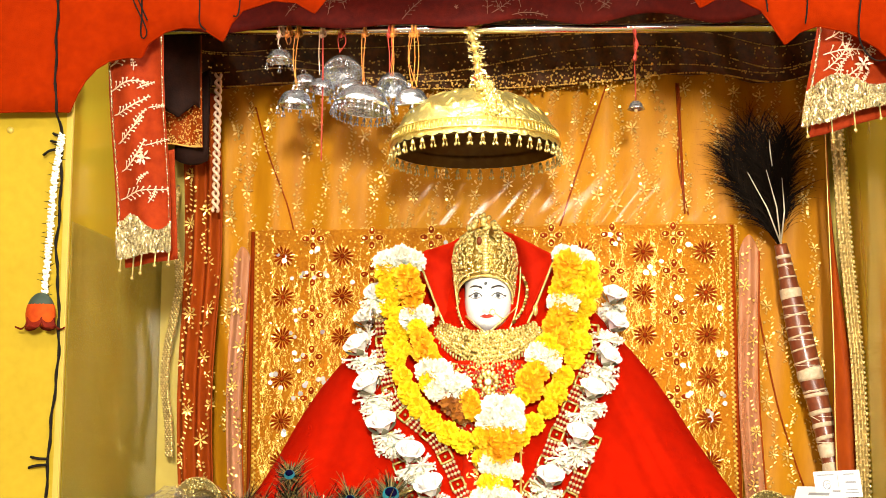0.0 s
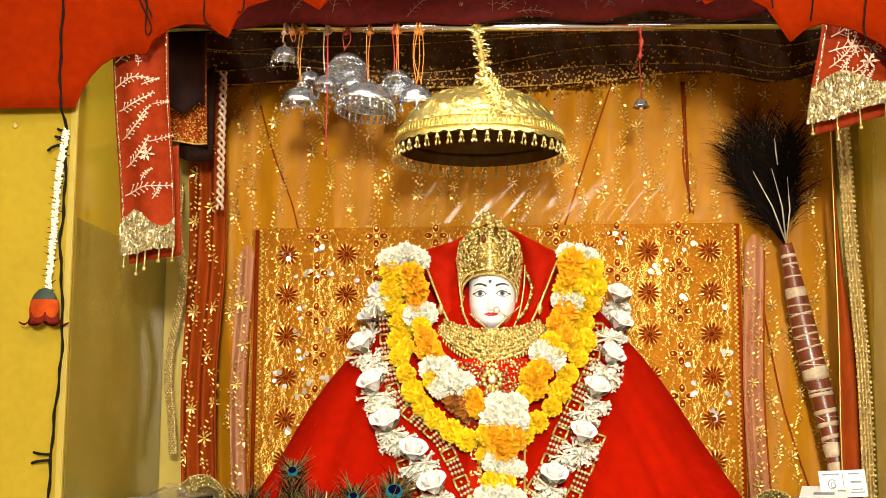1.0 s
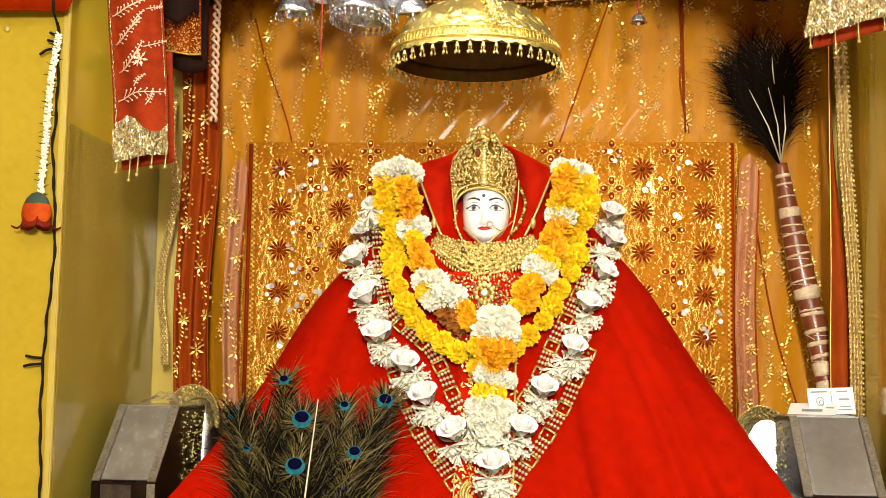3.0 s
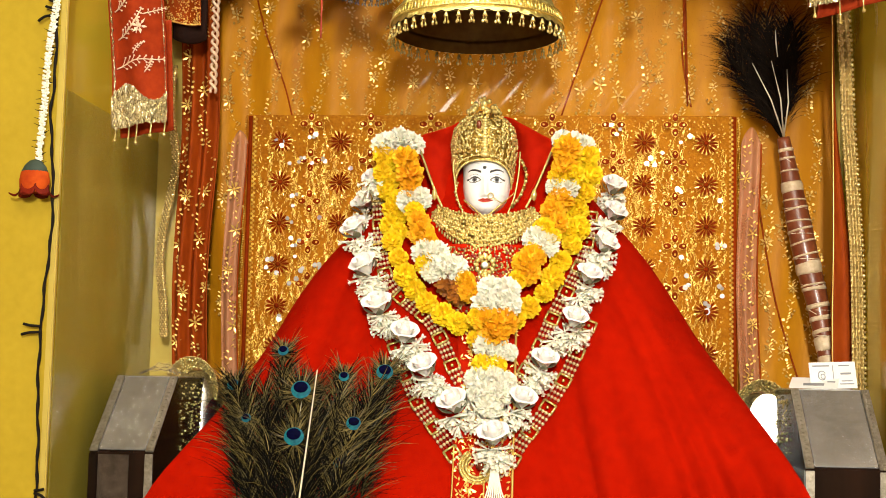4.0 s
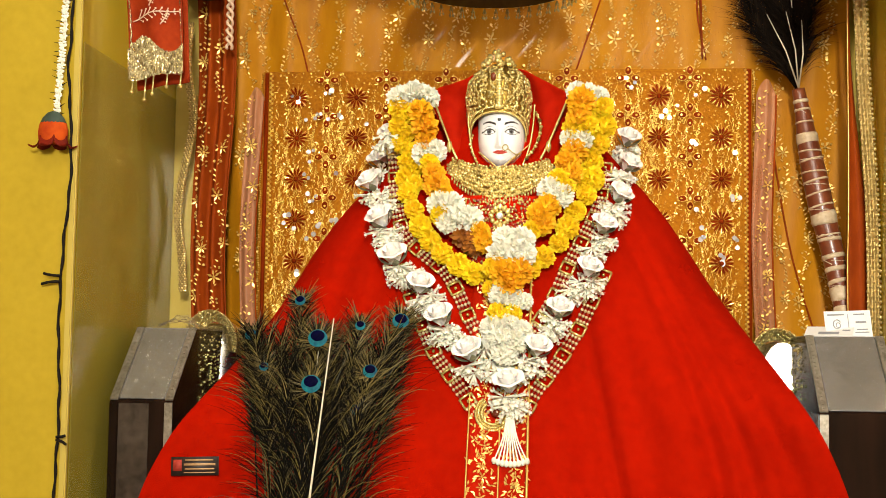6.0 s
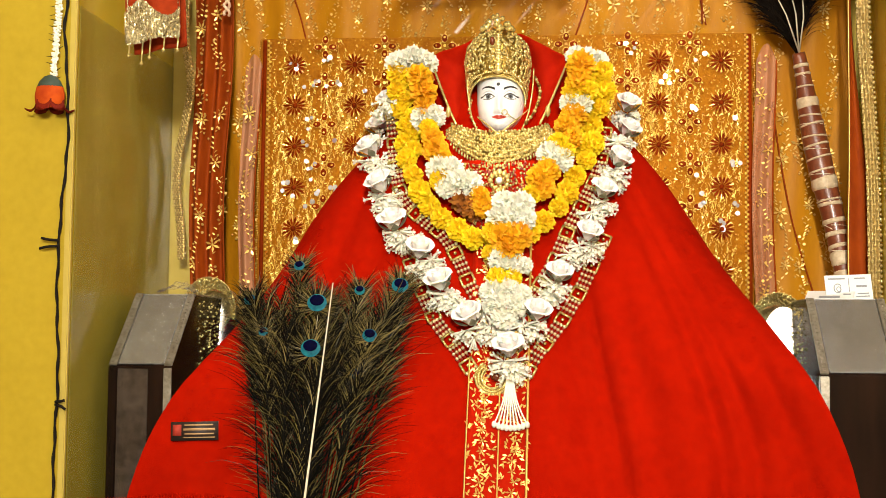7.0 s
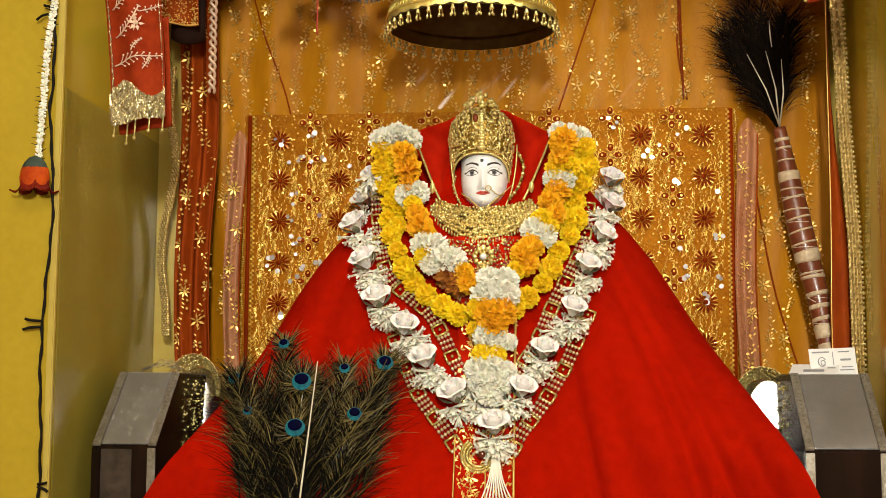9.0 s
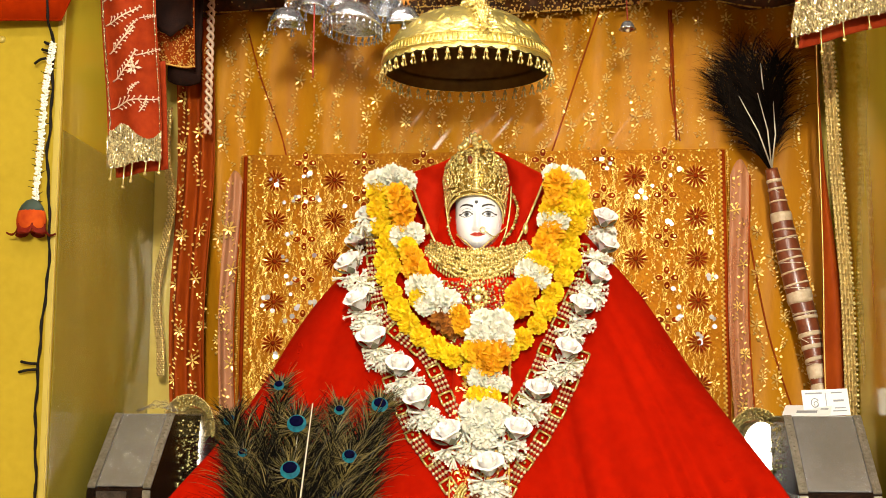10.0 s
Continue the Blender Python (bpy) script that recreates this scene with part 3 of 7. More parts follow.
for _ in range(80):
    x, z = rnd.uniform(PX0 + 0.04, PX1 - 0.04), rnd.uniform(0.3, PZ1 - 0.03)
    for i in range(rnd.choice((1, 1, 2, 3))):
        disc(glass, x + rnd.uniform(-0.014, 0.014), -0.0095, z + rnd.uniform(-0.014, 0.014), rnd.uniform(0.0042, 0.0062), 0.16, 10)
tagged(part("sequin_work", seq, SEQUIN, panel, smooth=False), kind="stuff")
tagged(part("rust_embroidery", rust, DARK_SEQUIN, panel, "rust-red stitched star flowers and dots"), kind="stuff")
tagged(part("glass_spangling", glass, SEQUIN_WHITE, panel, "clear shining glass sequins", smooth=False), kind="stuff")


def hanging(name, x0, x1, z0, z1, y, material, label, folds=3, amp=0.008, top=0.0, vines=(), flowers=0.1):
    """A narrow cloth that hangs in soft vertical folds, with embroidery."""
    surf = lambda x, z: y + amp * math.sin((x - x0) / (x1 - x0) * folds * 6.28 + 0.8 * math.sin(z * 4)) + 0.006 * noise.noise((x * 9, 2.2, z * 3))
    ob = thing(name, ((x0 + x1) / 2, y, z0), label, "curtain")
    rounded = lambda u, v: z0 + (z1 - top * (2 * u - 1) ** 2 - z0) * v
    part("cloth", Geo().grid(lambda u, v: (x0 + (x1 - x0) * u + 0.006 * math.sin(rounded(u, v) * 9), surf(x0 + (x1 - x0) * u, rounded(u, v)), rounded(u, v)), 28, 60).shell(0.004), material, ob)
    if vines:
        g = Geo()
        for x in vines:
            vine(g, x, z0 + 0.03, z1 - 0.03, lambda a, b: surf(a, b) - 0.001, 0.008, 0.011, flowers)
        tagged(part("gold_embroidery", g, THREAD_GOLD, ob), kind="stuff")
    part("edge_cord", Geo().tube([(x1 + 0.006 * math.sin(z * 9), surf(x1, z) - 0.002, z) for z in np.linspace(z0, z1 - top, 60)], 0.0018, 5), RUST, ob)
    return ob, surf


left_drape, left_surf = hanging("maroon_drape", -0.679, -0.598, ZSEAT, 1.2, -0.078, RUST, "rust-maroon drape with gold vines beside the alcove wall", 2.5, 0.012, vines=(-0.662, -0.618), flowers=0.085)
hanging("pink_drape", -0.583, -0.545, 0.28, 0.862, -0.022, PINK, "narrow pink satin strip edging the sequinned cloth", 1.5, 0.004, 0.03, (-0.565,))
hanging("pink_drape", 0.535, 0.577, 0.2, 0.872, -0.022, PINK, "narrow pink satin strip edging the sequinned cloth", 1.5, 0.004, 0.035, (0.556,))
right_drape = thing("rust_drape", (0.72, -0.09, ZSEAT), "narrow rust drape widening downwards beside the gold lace border", "curtain")
right_x = lambda u, z: 0.722 + 0.03 * ramp(1.0, 0.5, z) + (u - 1) * (0.004 + 0.036 * ramp(1.0, 0.45, z))
part("cloth", Geo().grid(lambda u, v: (right_x(u, ZSEAT + (1.2 - ZSEAT) * v), -0.095 + 0.006 * math.sin(u * 5 + 3 * v) + 0.003 * math.sin(v * 21), ZSEAT + (1.2 - ZSEAT) * v), 14, 60).shell(0.004), RUST, right_drape)
part("edge_cord", Geo().tube([(right_x(0, z), -0.098 + 0.003 * math.sin(9 * z), z) for z in np.linspace(ZSEAT, 1.2, 60)], 0.0016, 5), THREAD_GOLD, right_drape)


def lace(name, path, wide, label, y_out=0.0):
    """A stiff gold lace border: net of threads between two rows of beads."""
    ob = thing(name, path[0], label, "lace border")
    pts = line(path, 120)
    band, beads = Geo(), Geo()
    for i, p in enumerate(pts):
        a = p + Vector((wide, -0.004, 0))
        for k in range(5):
            q = p.lerp(a, k / 4)
            if i % 2 == k % 2:
                band.ball(q + Vector((0, -0.003, 0)), 0.0035, 5, 3)
        beads.ball(a, 0.0036 + 0.0012 * (i % 3 == 0), 5, 4)
        beads.ball(p, 0.0024, 5, 3)
    back = Geo().grid(lambda u, v: pts[round(v * 119)] + Vector((wide * u, 0.002 + 0.003 * math.sin(u * 12), 0)), 12, 120).shell(0.003)
    part("net", back, LACE, ob)
    tagged(part("knotting", band, LACE, ob), kind="stuff")
    tagged(part("bead_edge", beads, GOLD_PALE, ob), kind="stuff")
    return ob


lace("lace_border", [(0.722, -0.118, 1.14), (0.727, -0.122, 1.0), (0.731, -0.124, 0.85), (0.739, -0.124, 0.7), (0.746, -0.124, 0.5), (0.746, -0.12, ZSEAT)], 0.024, "tarnished gold lace border hanging by the alcove wall")
lace("lace_border", [(-0.69, -0.125, 0.98), (-0.692, -0.125, 0.88), (-0.678, -0.12, 0.78), (-0.686, -0.125, 0.70), (-0.702, -0.12, 0.62), (-0.703, -0.125, 0.55), (-0.694, -0.12, 0.47), (-0.69, -0.12, 0.40)], 0.013, "crumpled gold lace border falling along the maroon drape")
rope = thing("twisted_cord", (-0.59, -0.13, 0.92), "twisted pale gold cord hanging beside the drape", "cord")
for ph in (0, 3.14):
    part("strand", Geo().tube([(-0.592 + 0.006 * math.cos(k * 0.55 + ph), -0.135 + 0.006 * math.sin(k * 0.55 + ph), 1.23 - 0.0031 * k) for k in range(100)], 0.0035, 5), THREAD_PALE, rope)


# ---- the canopy ----
def branch(g, surf, x, z, ang, long, r=0.0016, twigs=9, side=1):
    """An embroidered spray: a bent stem with budded twigs on a cloth."""
    pts, a = [], ang
    for i in range(twigs * 2 + 1):
        pts.append(Vector((x, surf(x, z) - 0.003, z)))
        if 1 < i and i % 2 == 0:
            for s in (1, -1):
                b = a + s * random.uniform(0.7, 1.1)
                m = long * 0.16 * random.uniform(0.7, 1.2) * (1.2 - i / (twigs * 2 + 1))
                q = (x + m * math.cos(b), z + m * math.sin(b))
                e = Vector((q[0], surf(*q) - 0.003, q[1]))
                g.tube([pts[-1], pts[-1].lerp(e, 0.5) + Vector((0.001 * s, 0, 0.001)), e], r * 0.6, 4)
                g.ball(e, r * 1.5, 5, 3)
        x, z, a = x + long / (twigs * 2) * math.cos(a), z + long / (twigs * 2) * math.sin(a), a + 0.05 * side + random.uniform(-0.06, 0.06)
    g.tube(pts, r, 4)


canopy = thing("canopy_cloth", (0, -0.34, 1.27), "dark red brocade canopy cloth with pale sprays above the rod", "canopy")
csurf = lambda x, z: -0.345 + 0.012 * math.sin(x * 21 + 2 * math.sin(z * 9)) + 0.02 * noise.noise((x * 4, 0.4, z * 4))
part("cloth", Geo().grid(lambda u, v: (-0.73 + 1.5 * u, csurf(-0.73 + 1.5 * u, 1.262 + 0.36 * v), 1.262 + 0.008 * math.sin(u * 37) + 0.35 * v), 120, 24).shell(0.004), CANOPY_RED, canopy)
sp = Geo()
for i in range(46):
    branch(sp, csurf, random.uniform(-0.6, 0.6), random.uniform(1.275, 1.36), random.uniform(0.3, 2.8), 0.07, 0.0007, 6, random.choice((-1, 1)))
for i in range(16):
    flower(sp, (random.uniform(-0.6, 0.6), -0.372, random.uniform(1.275, 1.36)), 0.0055)
tagged(part("pale_stitching", sp, THREAD_DULL, canopy, "pale pink embroidered sprays"), kind="stuff")

swag = thing("brown_swag", (0, 0.0, 1.1), "dark brown net swag with gold edging under the canopy", "curtain")
sag = lambda x: 1.24 - 0.022 * math.sin(x * 4.1 + 1.6) - 0.042 * math.exp(-((x - 0.64) / 0.12) ** 2) - 0.02 * math.exp(-((x + 0.62) / 0.12) ** 2)
part("net", Geo().grid(lambda u, v: (-0.73 + 1.5 * u, 0.004 - 0.16 * v - 0.012 * math.sin(u * 70 + 5 * v), sag(-0.73 + 1.5 * u) + (1.5 - sag(-0.73 + 1.5 * u)) * v), 160, 30).shell(0.003), DARK_NET, swag)
edge = Geo()
for i in range(620):
    x = random.uniform(-0.34, 0.38)
    dz = random.gauss(0.008, 0.016)
    edge.ball((x, -0.008 - 0.7 * max(dz, 0), sag(x) + dz), random.uniform(0.001, 0.0036), 5, 3)
for i in range(420):
    x = -0.72 + 1.48 * i / 420
    for dz, r in ((0.0, 0.0022), (0.022 + 0.008 * math.sin(x * 9), 0.0018), (0.045 + 0.02 * math.sin(x * 7), 0.0018), (0.08 + 0.015 * math.sin(x * 5 + 1), 0.0016), (0.1, 0.0014)):
        if random.random() < 0.8:
            edge.ball((x, -0.006 - dz * 0.7, sag(x) + dz), r * random.uniform(0.7, 1.3), 5, 3)
for i in range(700):
    x, dz = random.uniform(-0.7, 0.74), random.uniform(0.005, 0.14)
    edge.ball((x, -0.02 - dz * 0.62, sag(x) + dz), random.uniform(0.001, 0.0026), 5, 3)
tagged(part("gold_edging", edge, THREAD_GOLD, swag), kind="stuff")

rod = thing("steel_rod", (0, -0.31, 1.25), "polished steel rod spanning the alcove below the canopy", "rod")
part("bar", Geo().tube([(X0 + 0.006, -0.31, 1.277), (X1 - 0.006, -0.31, 1.243)], 0.0095, 20), STEEL, rod)
for x, z in ((X0 + 0.006, 1.277), (X1 - 0.006, 1.243)):
    part("flange", Geo().lathe([(0, 0.012), (0.024, 0.012), (0.026, 0.008), (0.026, 0), (0, 0)], 20, pose(x, -0.31, z, 0, 90 if x < 0 else -90, 0)), STEEL, rod)

strip_lamp = thing("led_strip", (0, -0.585, 1.345), "slim LED light strip fixed behind the valance", "lamp")
part("channel", Geo().box(-0.66, 0.66, -0.598, -0.576, 1.345, 1.36, 0.002), STEEL, strip_lamp)
part("diffuser", Geo().box(-0.655, 0.655, -0.594, -0.58, 1.341, 1.3445), TUBE, strip_lamp)

# The valance: one long cloth whose hem runs in scallops.
HEM = [(-1.6, 1.03), (-0.735, 1.026), (-0.722, 1.06), (-0.708, 1.085), (-0.69, 1.106), (-0.667, 1.121), (-0.635, 1.127), (-0.606, 1.126), (-0.594, 1.151), (-0.563, 1.171), (-0.53, 1.178), (-0.49, 1.174),
       (-0.452, 1.148), (-0.438, 1.18), (-0.417, 1.205), (-0.36, 1.224), (-0.32, 1.22), (-0.287, 1.2), (-0.26, 1.235), (-0.2, 1.262), (-0.1, 1.275), (0.1, 1.275), (0.3, 1.262), (0.375, 1.23), (0.402, 1.188), (0.43, 1.204),
       (0.47, 1.203), (0.509, 1.18), (0.53, 1.145), (0.546, 1.117), (0.57, 1.138), (0.6, 1.148), (0.652, 1.135), (0.70, 1.107), (0.735, 1.07), (0.76, 1.03), (1.6, 1.03)]
hx = sorted(set([round(float(v), 4) for v in np.arange(-1.3, 1.3, 0.012)] + [a for a, _ in HEM if abs(a) < 1.3]))
vy = lambda x, z: -0.632 + 0.006 * math.sin(x * 17 + 1.5 * math.sin(z * 5)) + 0.008 * noise.noise((x * 4, 0.9, z * 3))
valance = thing("valance", (0, -0.63, 1.03), "plain orange-red cloth valance with a scalloped hem", "valance")
part("cloth", Geo().grid(lambda u, v: (hx[round(u * (len(hx) - 1))], vy(hx[round(u * (len(hx) - 1))], 0), curve(HEM, hx[round(u * (len(hx) - 1))]) * (1 - v) + 1.95 * v), len(hx), 24).shell(0.005), VALANCE_RED, valance)
part("hem_cord", Geo().tube([(x, vy(x, 0) + 0.003, curve(HEM, x)) for x in hx], 0.0028, 5), VALANCE_RED, valance)


def valance_cord(pts, r=0.0015):
    p = line([(x, vy(x, z) - 0.006, z) for x, z in pts], 40)
    ob = part("hanging_wire", Geo().tube(p, r, 6), BLACK_CORD)
    return tagged(ob, "thin black wire hanging against the red valance", "wire", "wires on the valance")


valance_cord([(-0.645, 1.3), (-0.62, 1.23), (-0.598, 1.185), (-0.592, 1.165), (-0.6, 1.155), (-0.604, 1.17), (-0.603, 1.2), (-0.605, 1.26), (-0.607, 1.3)])
valance_cord([(-0.635, 1.3), (-0.61, 1.23), (-0.592, 1.19)])
valance_cord([(-0.497, 1.3), (-0.493, 1.22), (-0.492, 1.18), (-0.48, 1.165)])
valance_cord([(-0.418, 1.3), (-0.42, 1.2), (-0.43, 1.19)])
valance_cord([(0.5, 1.3), (0.515, 1.2), (0.517, 1.175)])
valance_cord([(0.58, 1.3), (0.585, 1.2), (0.58, 1.15)])
valance_cord([(0.69, 1.3), (0.675, 1.2), (0.668, 1.12), (0.69, 1.08), (0.72, 1.08)])


def flap(name, x0, x1, z1, x2, x3, z2, z3, y, label, seed, back):
    """The embroidered end of a scarf: crimson cloth, gold fringe band and tassels at its foot."""
    r = random.Random(seed)
    surf0 = lambda u, v: y + 0.01 * math.sin(u * 8 + v * 2) + 0.006 * math.sin(v * 7)
    place = lambda u, v: (x0 + (x1 - x0) * u + ((x2 - x0) + ((x3 - x1) - (x2 - x0)) * u) * (1 - v), surf0(u, v), (z2 + (z3 - z2) * u) * (1 - v) + z1 * v)
    ob = thing(name, place(0.5, 0), label, "scarf")
    part("cloth", Geo().grid(place, 24, 40).shell(0.005), FLAP_RED, ob)
    part("back_fold", Geo().grid(lambda u, v: (place(u, v * 0.5)[0] + back, y + 0.035 + 0.006 * math.sin(u * 9), place(u, v * 0.5)[2] - 0.012), 18, 20).shell(0.004), FLAP_RED, ob)
    band = Geo()
    hgt = 0.075 / (z1 - (z2 + z3) / 2)
    for i in range(5200):
        u, v = r.random(), r.random()
        p = Vector(place(u, hgt * v * (0.75 + 0.25 * math.sin(u * 6))))
        h, w = r.uniform(0.0015, 0.0045), r.uniform(0.0005, 0.0013)
        e = Vector((w, r.uniform(-0.0012, 0.0012), r.uniform(-0.0008, 0.0008)))
        p.y -= 0.003 + r.uniform(0, 0.003)
        k = Vector((r.uniform(-0.001, 0.001), r.uniform(-0.0015, 0.0015), h))
        band.add([p - e - k, p + e - k, p + e + k, p - e + k], [(0, 1, 2, 3)])
    for i in range(160):
        p = Vector(place(0.04 + 0.02 * r.random(), i / 160))
        band.ball(p + Vector((0, -0.004, 0)), r.uniform(0.0008, 0.0026), 5, 3)
        p = Vector(place(0.98, i / 160))
        band.ball(p + Vector((0, -0.004, 0)), r.uniform(0.0006, 0.0018), 5, 3)
    for u in (0.06, 0.3, 0.5, 0.75, 0.97):
        p = Vector(place(u, 0))
        l = r.uniform(0.02, 0.045)
        tass = Geo().tube([p, p + Vector((0, -0.006, -l))], 0.0016, 5)
        part("tassel", tass.ball(p + Vector((0, -0.006, -l)), 0.004, 6, 4), GOLD_PALE, ob)
    tagged(part("gold_band", band, TINSEL, ob, "glittering gold tinsel border"), kind="stuff")
    spr = Geo()

    def inv(x, z):
        """Depth of the cloth's front at x, z."""
        v = (z - (z2 + z3) / 2) / (z1 - (z2 + z3) / 2)
        a, b = place(0, v)[0], place(1, v)[0]
        return surf0(min(max((x - a) / (b - a), 0), 1), v) - 0.001

    for k in range(6):
        v = 0.27 + 0.125 * k + r.uniform(-0.02, 0.02)
        a = place(r.uniform(0.06, 0.2), v)
        branch(spr, inv, a[0], a[2] - 0.012, r.uniform(0.1, 0.5), (x1 - x0) * r.uniform(0.6, 0.85), 0.0013, 8, r.choice((1, 1, -0.6)))
    for k in range(9):
        a = place(r.uniform(0.3, 0.75), 0.22 + 0.085 * k)
        branch(spr, inv, a[0], a[2], r.uniform(0.4, 1.9), (x1 - x0) * r.uniform(0.25, 0.4), 0.0011, 5, r.choice((-1, 1)))
    a = place(0.6, 0.42)
    flower(spr, (a[0], a[1] - 0.008, a[2]), 0.017)
    tagged(part("pale_stitching", spr, THREAD_PALE, ob, "cream embroidered sprays"), kind="stuff")
    return ob


flap("scarf_end", -0.692, -0.582, 1.19, -0.655, -0.558, 0.762, 0.778, -0.575, "crimson brocade scarf end with cream sprays and gold border", 3, 0.004)
flap("scarf_end", 0.622, 0.735, 1.2, 0.578, 0.76, 0.982, 1.03, -0.57, "crimson brocade scarf end with a wide gold tinsel border", 5, 0.02)

# Folded brocade bundle that hangs beside the scarf.
bundle = thing("folded_brocade", (-0.62, -0.2, 0.95), "folded dark brocade cloth hanging behind the scarf", "cloth")
part("upper_fold", Geo().grid(lambda u, v: (-0.70 + 0.1 * u, -0.215 - 0.012 * math.sin(u * 7 + v) - 0.03 * v, 1.05 + 0.004 * math.sin(u * 4) + 0.25 * v), 24, 24).shell(0.006), RUST, bundle)
part("dark_lining", Geo().grid(lambda u, v: (-0.67 + 0.07 * u, -0.185 - 0.006 * math.sin(u * 5), 1.018 + 0.012 * (2 * u - 1) ** 2 + 0.2 * v), 12, 10).shell(0.01), DARK_LINING, bundle)
# Dark flap laid over the rust fold to give the valance's shade.
part("shade_flap", Geo().grid(lambda u, v: (-0.702 + 0.105 * u, -0.262 - 0.008 * math.sin(u * 6 + 2 * v), 1.118 + 0.012 * math.sin(u * 9) + 0.002 * math.sin(u * 31) + 0.19 * v), 30, 16).shell(0.005), DARK_LINING, bundle, "near-black cloth flap added for the shade under the valance")
bg = Geo()
for i in range(520):
    u, v = random.random(), 0.5 * random.random() ** 1.6
    bg.ball((-0.70 + 0.1 * u, -0.217 - 0.012 * math.sin(u * 7 + v) - 0.03 * v, 1.052 + 0.004 * math.sin(u * 4) + 0.25 * v), random.uniform(0.0008, 0.0022), 5, 3)
for i in range(40):
    u = i / 39
    bg.ball((-0.70 + 0.1 * u, -0.218 - 0.012 * math.sin(u * 7), 1.051 + 0.004 * math.sin(u * 4)), 0.0022, 5, 3)
tagged(part("gold_speckling", bg, THREAD_GOLD, bundle), kind="stuff")

# ---- the figure and its clothes ----
WL = [(-0.12, 0.675), (-0.07, 0.663), (0.03, 0.632), (0.12, 0.585), (0.17, 0.54), (0.267, 0.492), (0.36, 0.462), (0.45, 0.427), (0.55, 0.362), (0.62, 0.305), (0.66, 0.255), (0.72, 0.2), (0.80, 0.145), (0.85, 0.1)]
WR = [(-0.12, 0.66), (-0.07, 0.655), (0.02, 0.637), (0.115, 0.6), (0.17, 0.57), (0.25, 0.527), (0.33, 0.487), (0.45, 0.418), (0.55, 0.356), (0.62, 0.305), (0.66, 0.262), (0.72, 0.21), (0.80, 0.15), (0.85, 0.1)]
FRONT = [(-0.2, -0.535), (-0.12, -0.51), (0.0, -0.468), (0.06, -0.446), (0.13, -0.416), (0.22, -0.377), (0.43, -0.295), (0.62, -0.23), (0.72, -0.185), (0.80, -0.155), (0.85, -0.13)]
BACK = -0.03


def soft(table, t):
    """A table's value, rounded off over a hand's breadth."""
    return sum(k * curve(table, t + d) for k, d in ((0.1, -0.07), (0.2, -0.035), (0.4, 0), (0.2, 0.035), (0.1, 0.07)))


CREASES = ((-0.72, 0.05, 0.010), (-0.5, 0.035, 0.008), (-0.33, 0.06, 0.007), (0.3, 0.05, 0.012), (0.385, 0.022, 0.012), (0.5, 0.05, 0.008), (0.66, 0.035, 0.013), (0.74, 0.03, 0.009), (0.86, 0.04, 0.008))


def cloak_y(x, z):
    """Depth of the cloak's front at x, z."""
    w = soft(WL if x < 0 else WR, z)
    n = 4.0 - 1.2 * min(max(z / 0.6, 0), 1)
    t = min(abs(x) / w, 1.0)
    y = BACK + (soft(FRONT, z) - BACK) * (1 - t ** n) ** (1 / n)
    knee = ramp(0.15, 0.56, abs(x)) * ramp(0.45, 0.13, z)
    y = min(y, y * (1 - knee) + knee * (-0.497 - 0.006 * (1 - t ** 8)))
    # long soft folds that run from the shoulders outwards and down
    s = (x / w) * 9 + z * 2.2
    grow = min(max((0.66 - z) / 0.5, 0), 1)
    for at, wide, deep in CREASES:
        y += 2.0 * deep * grow * math.exp(-((x / w - at - 0.02 * math.sin(z * 6 + at * 9)) / wide) ** 2)
    f = 0.006 * math.sin(s * 2.1 + 3 * noise.noise((x * 2.5, 0.2, z * 2.0))) + 0.014 * noise.noise((x * 5 - z * 1.5, 1.1, z * 0.9)) + 0.006 * noise.noise((x * 14 - z * 6, 3.1, z * 3))
    return y + f * grow * (1 - t ** 6)


def cloak_point(u, v):
    z = -0.1 + 0.93 * v
    a = math.pi * (u * 1.0)
    s = -math.cos(a)
    w = soft(WL if s < 0 else WR, z)
    x = w * (abs(s) ** 0.8) * (1 if s > 0 else -1)
    return (x, cloak_y(x, z), z)


cloak = thing("red_cloak", (0, -0.3, ZSEAT), "plain red woollen cloak spread over the seated figure", "cloak")
part("cloth", Geo().grid(cloak_point, 170, 150).shell(0.006), RED_CLOTH, cloak)
rf0 = random.Random(17)
fr = Geo()
for i in range(260):
    x = -0.73 + 1.4 * i / 260
    y = cloak_y(x, -0.06) - 0.006
    z = -0.055 + 0.006 * math.sin(x * 20)
    fr.tube([(x, y, z), (x + random.uniform(-0.003, 0.003), y - 0.004, z - 0.018), (x + random.uniform(-0.006, 0.006), y - 0.003, z - 0.038)], 0.0011, 4)
tagged(part("fringe", fr, RED_CLOTH, cloak), kind="stuff")
curls = Geo()
for k in range(150):
    t = rf0.random()
    x, z = (0.36 + 0.215 * t + rf0.uniform(-0.028, 0.028), 0.47 - 0.5 * t) if k % 3 else (-0.36 - 0.2 * t + rf0.uniform(-0.025, 0.025), 0.47 - 0.42 * t)
    r0, a0 = rf0.uniform(0.004, 0.009), rf0.uniform(0, 6)
    pts = [(x + r0 * (1 - j / 12) * math.cos(a0 + j * 0.6), 0, z + r0 * (1 - j / 12) * math.sin(a0 + j * 0.6)) for j in range(10)]
    curls.tube([(p[0], cloak_y(p[0], p[2]) - 0.0002, p[2]) for p in pts], 0.0009, 4)
tagged(part("woven_border", curls, RED_CLOTH, cloak, "tone-on-tone woven scroll border"), kind="stuff")
ly = lambda x, z: cloak_y(x, z)
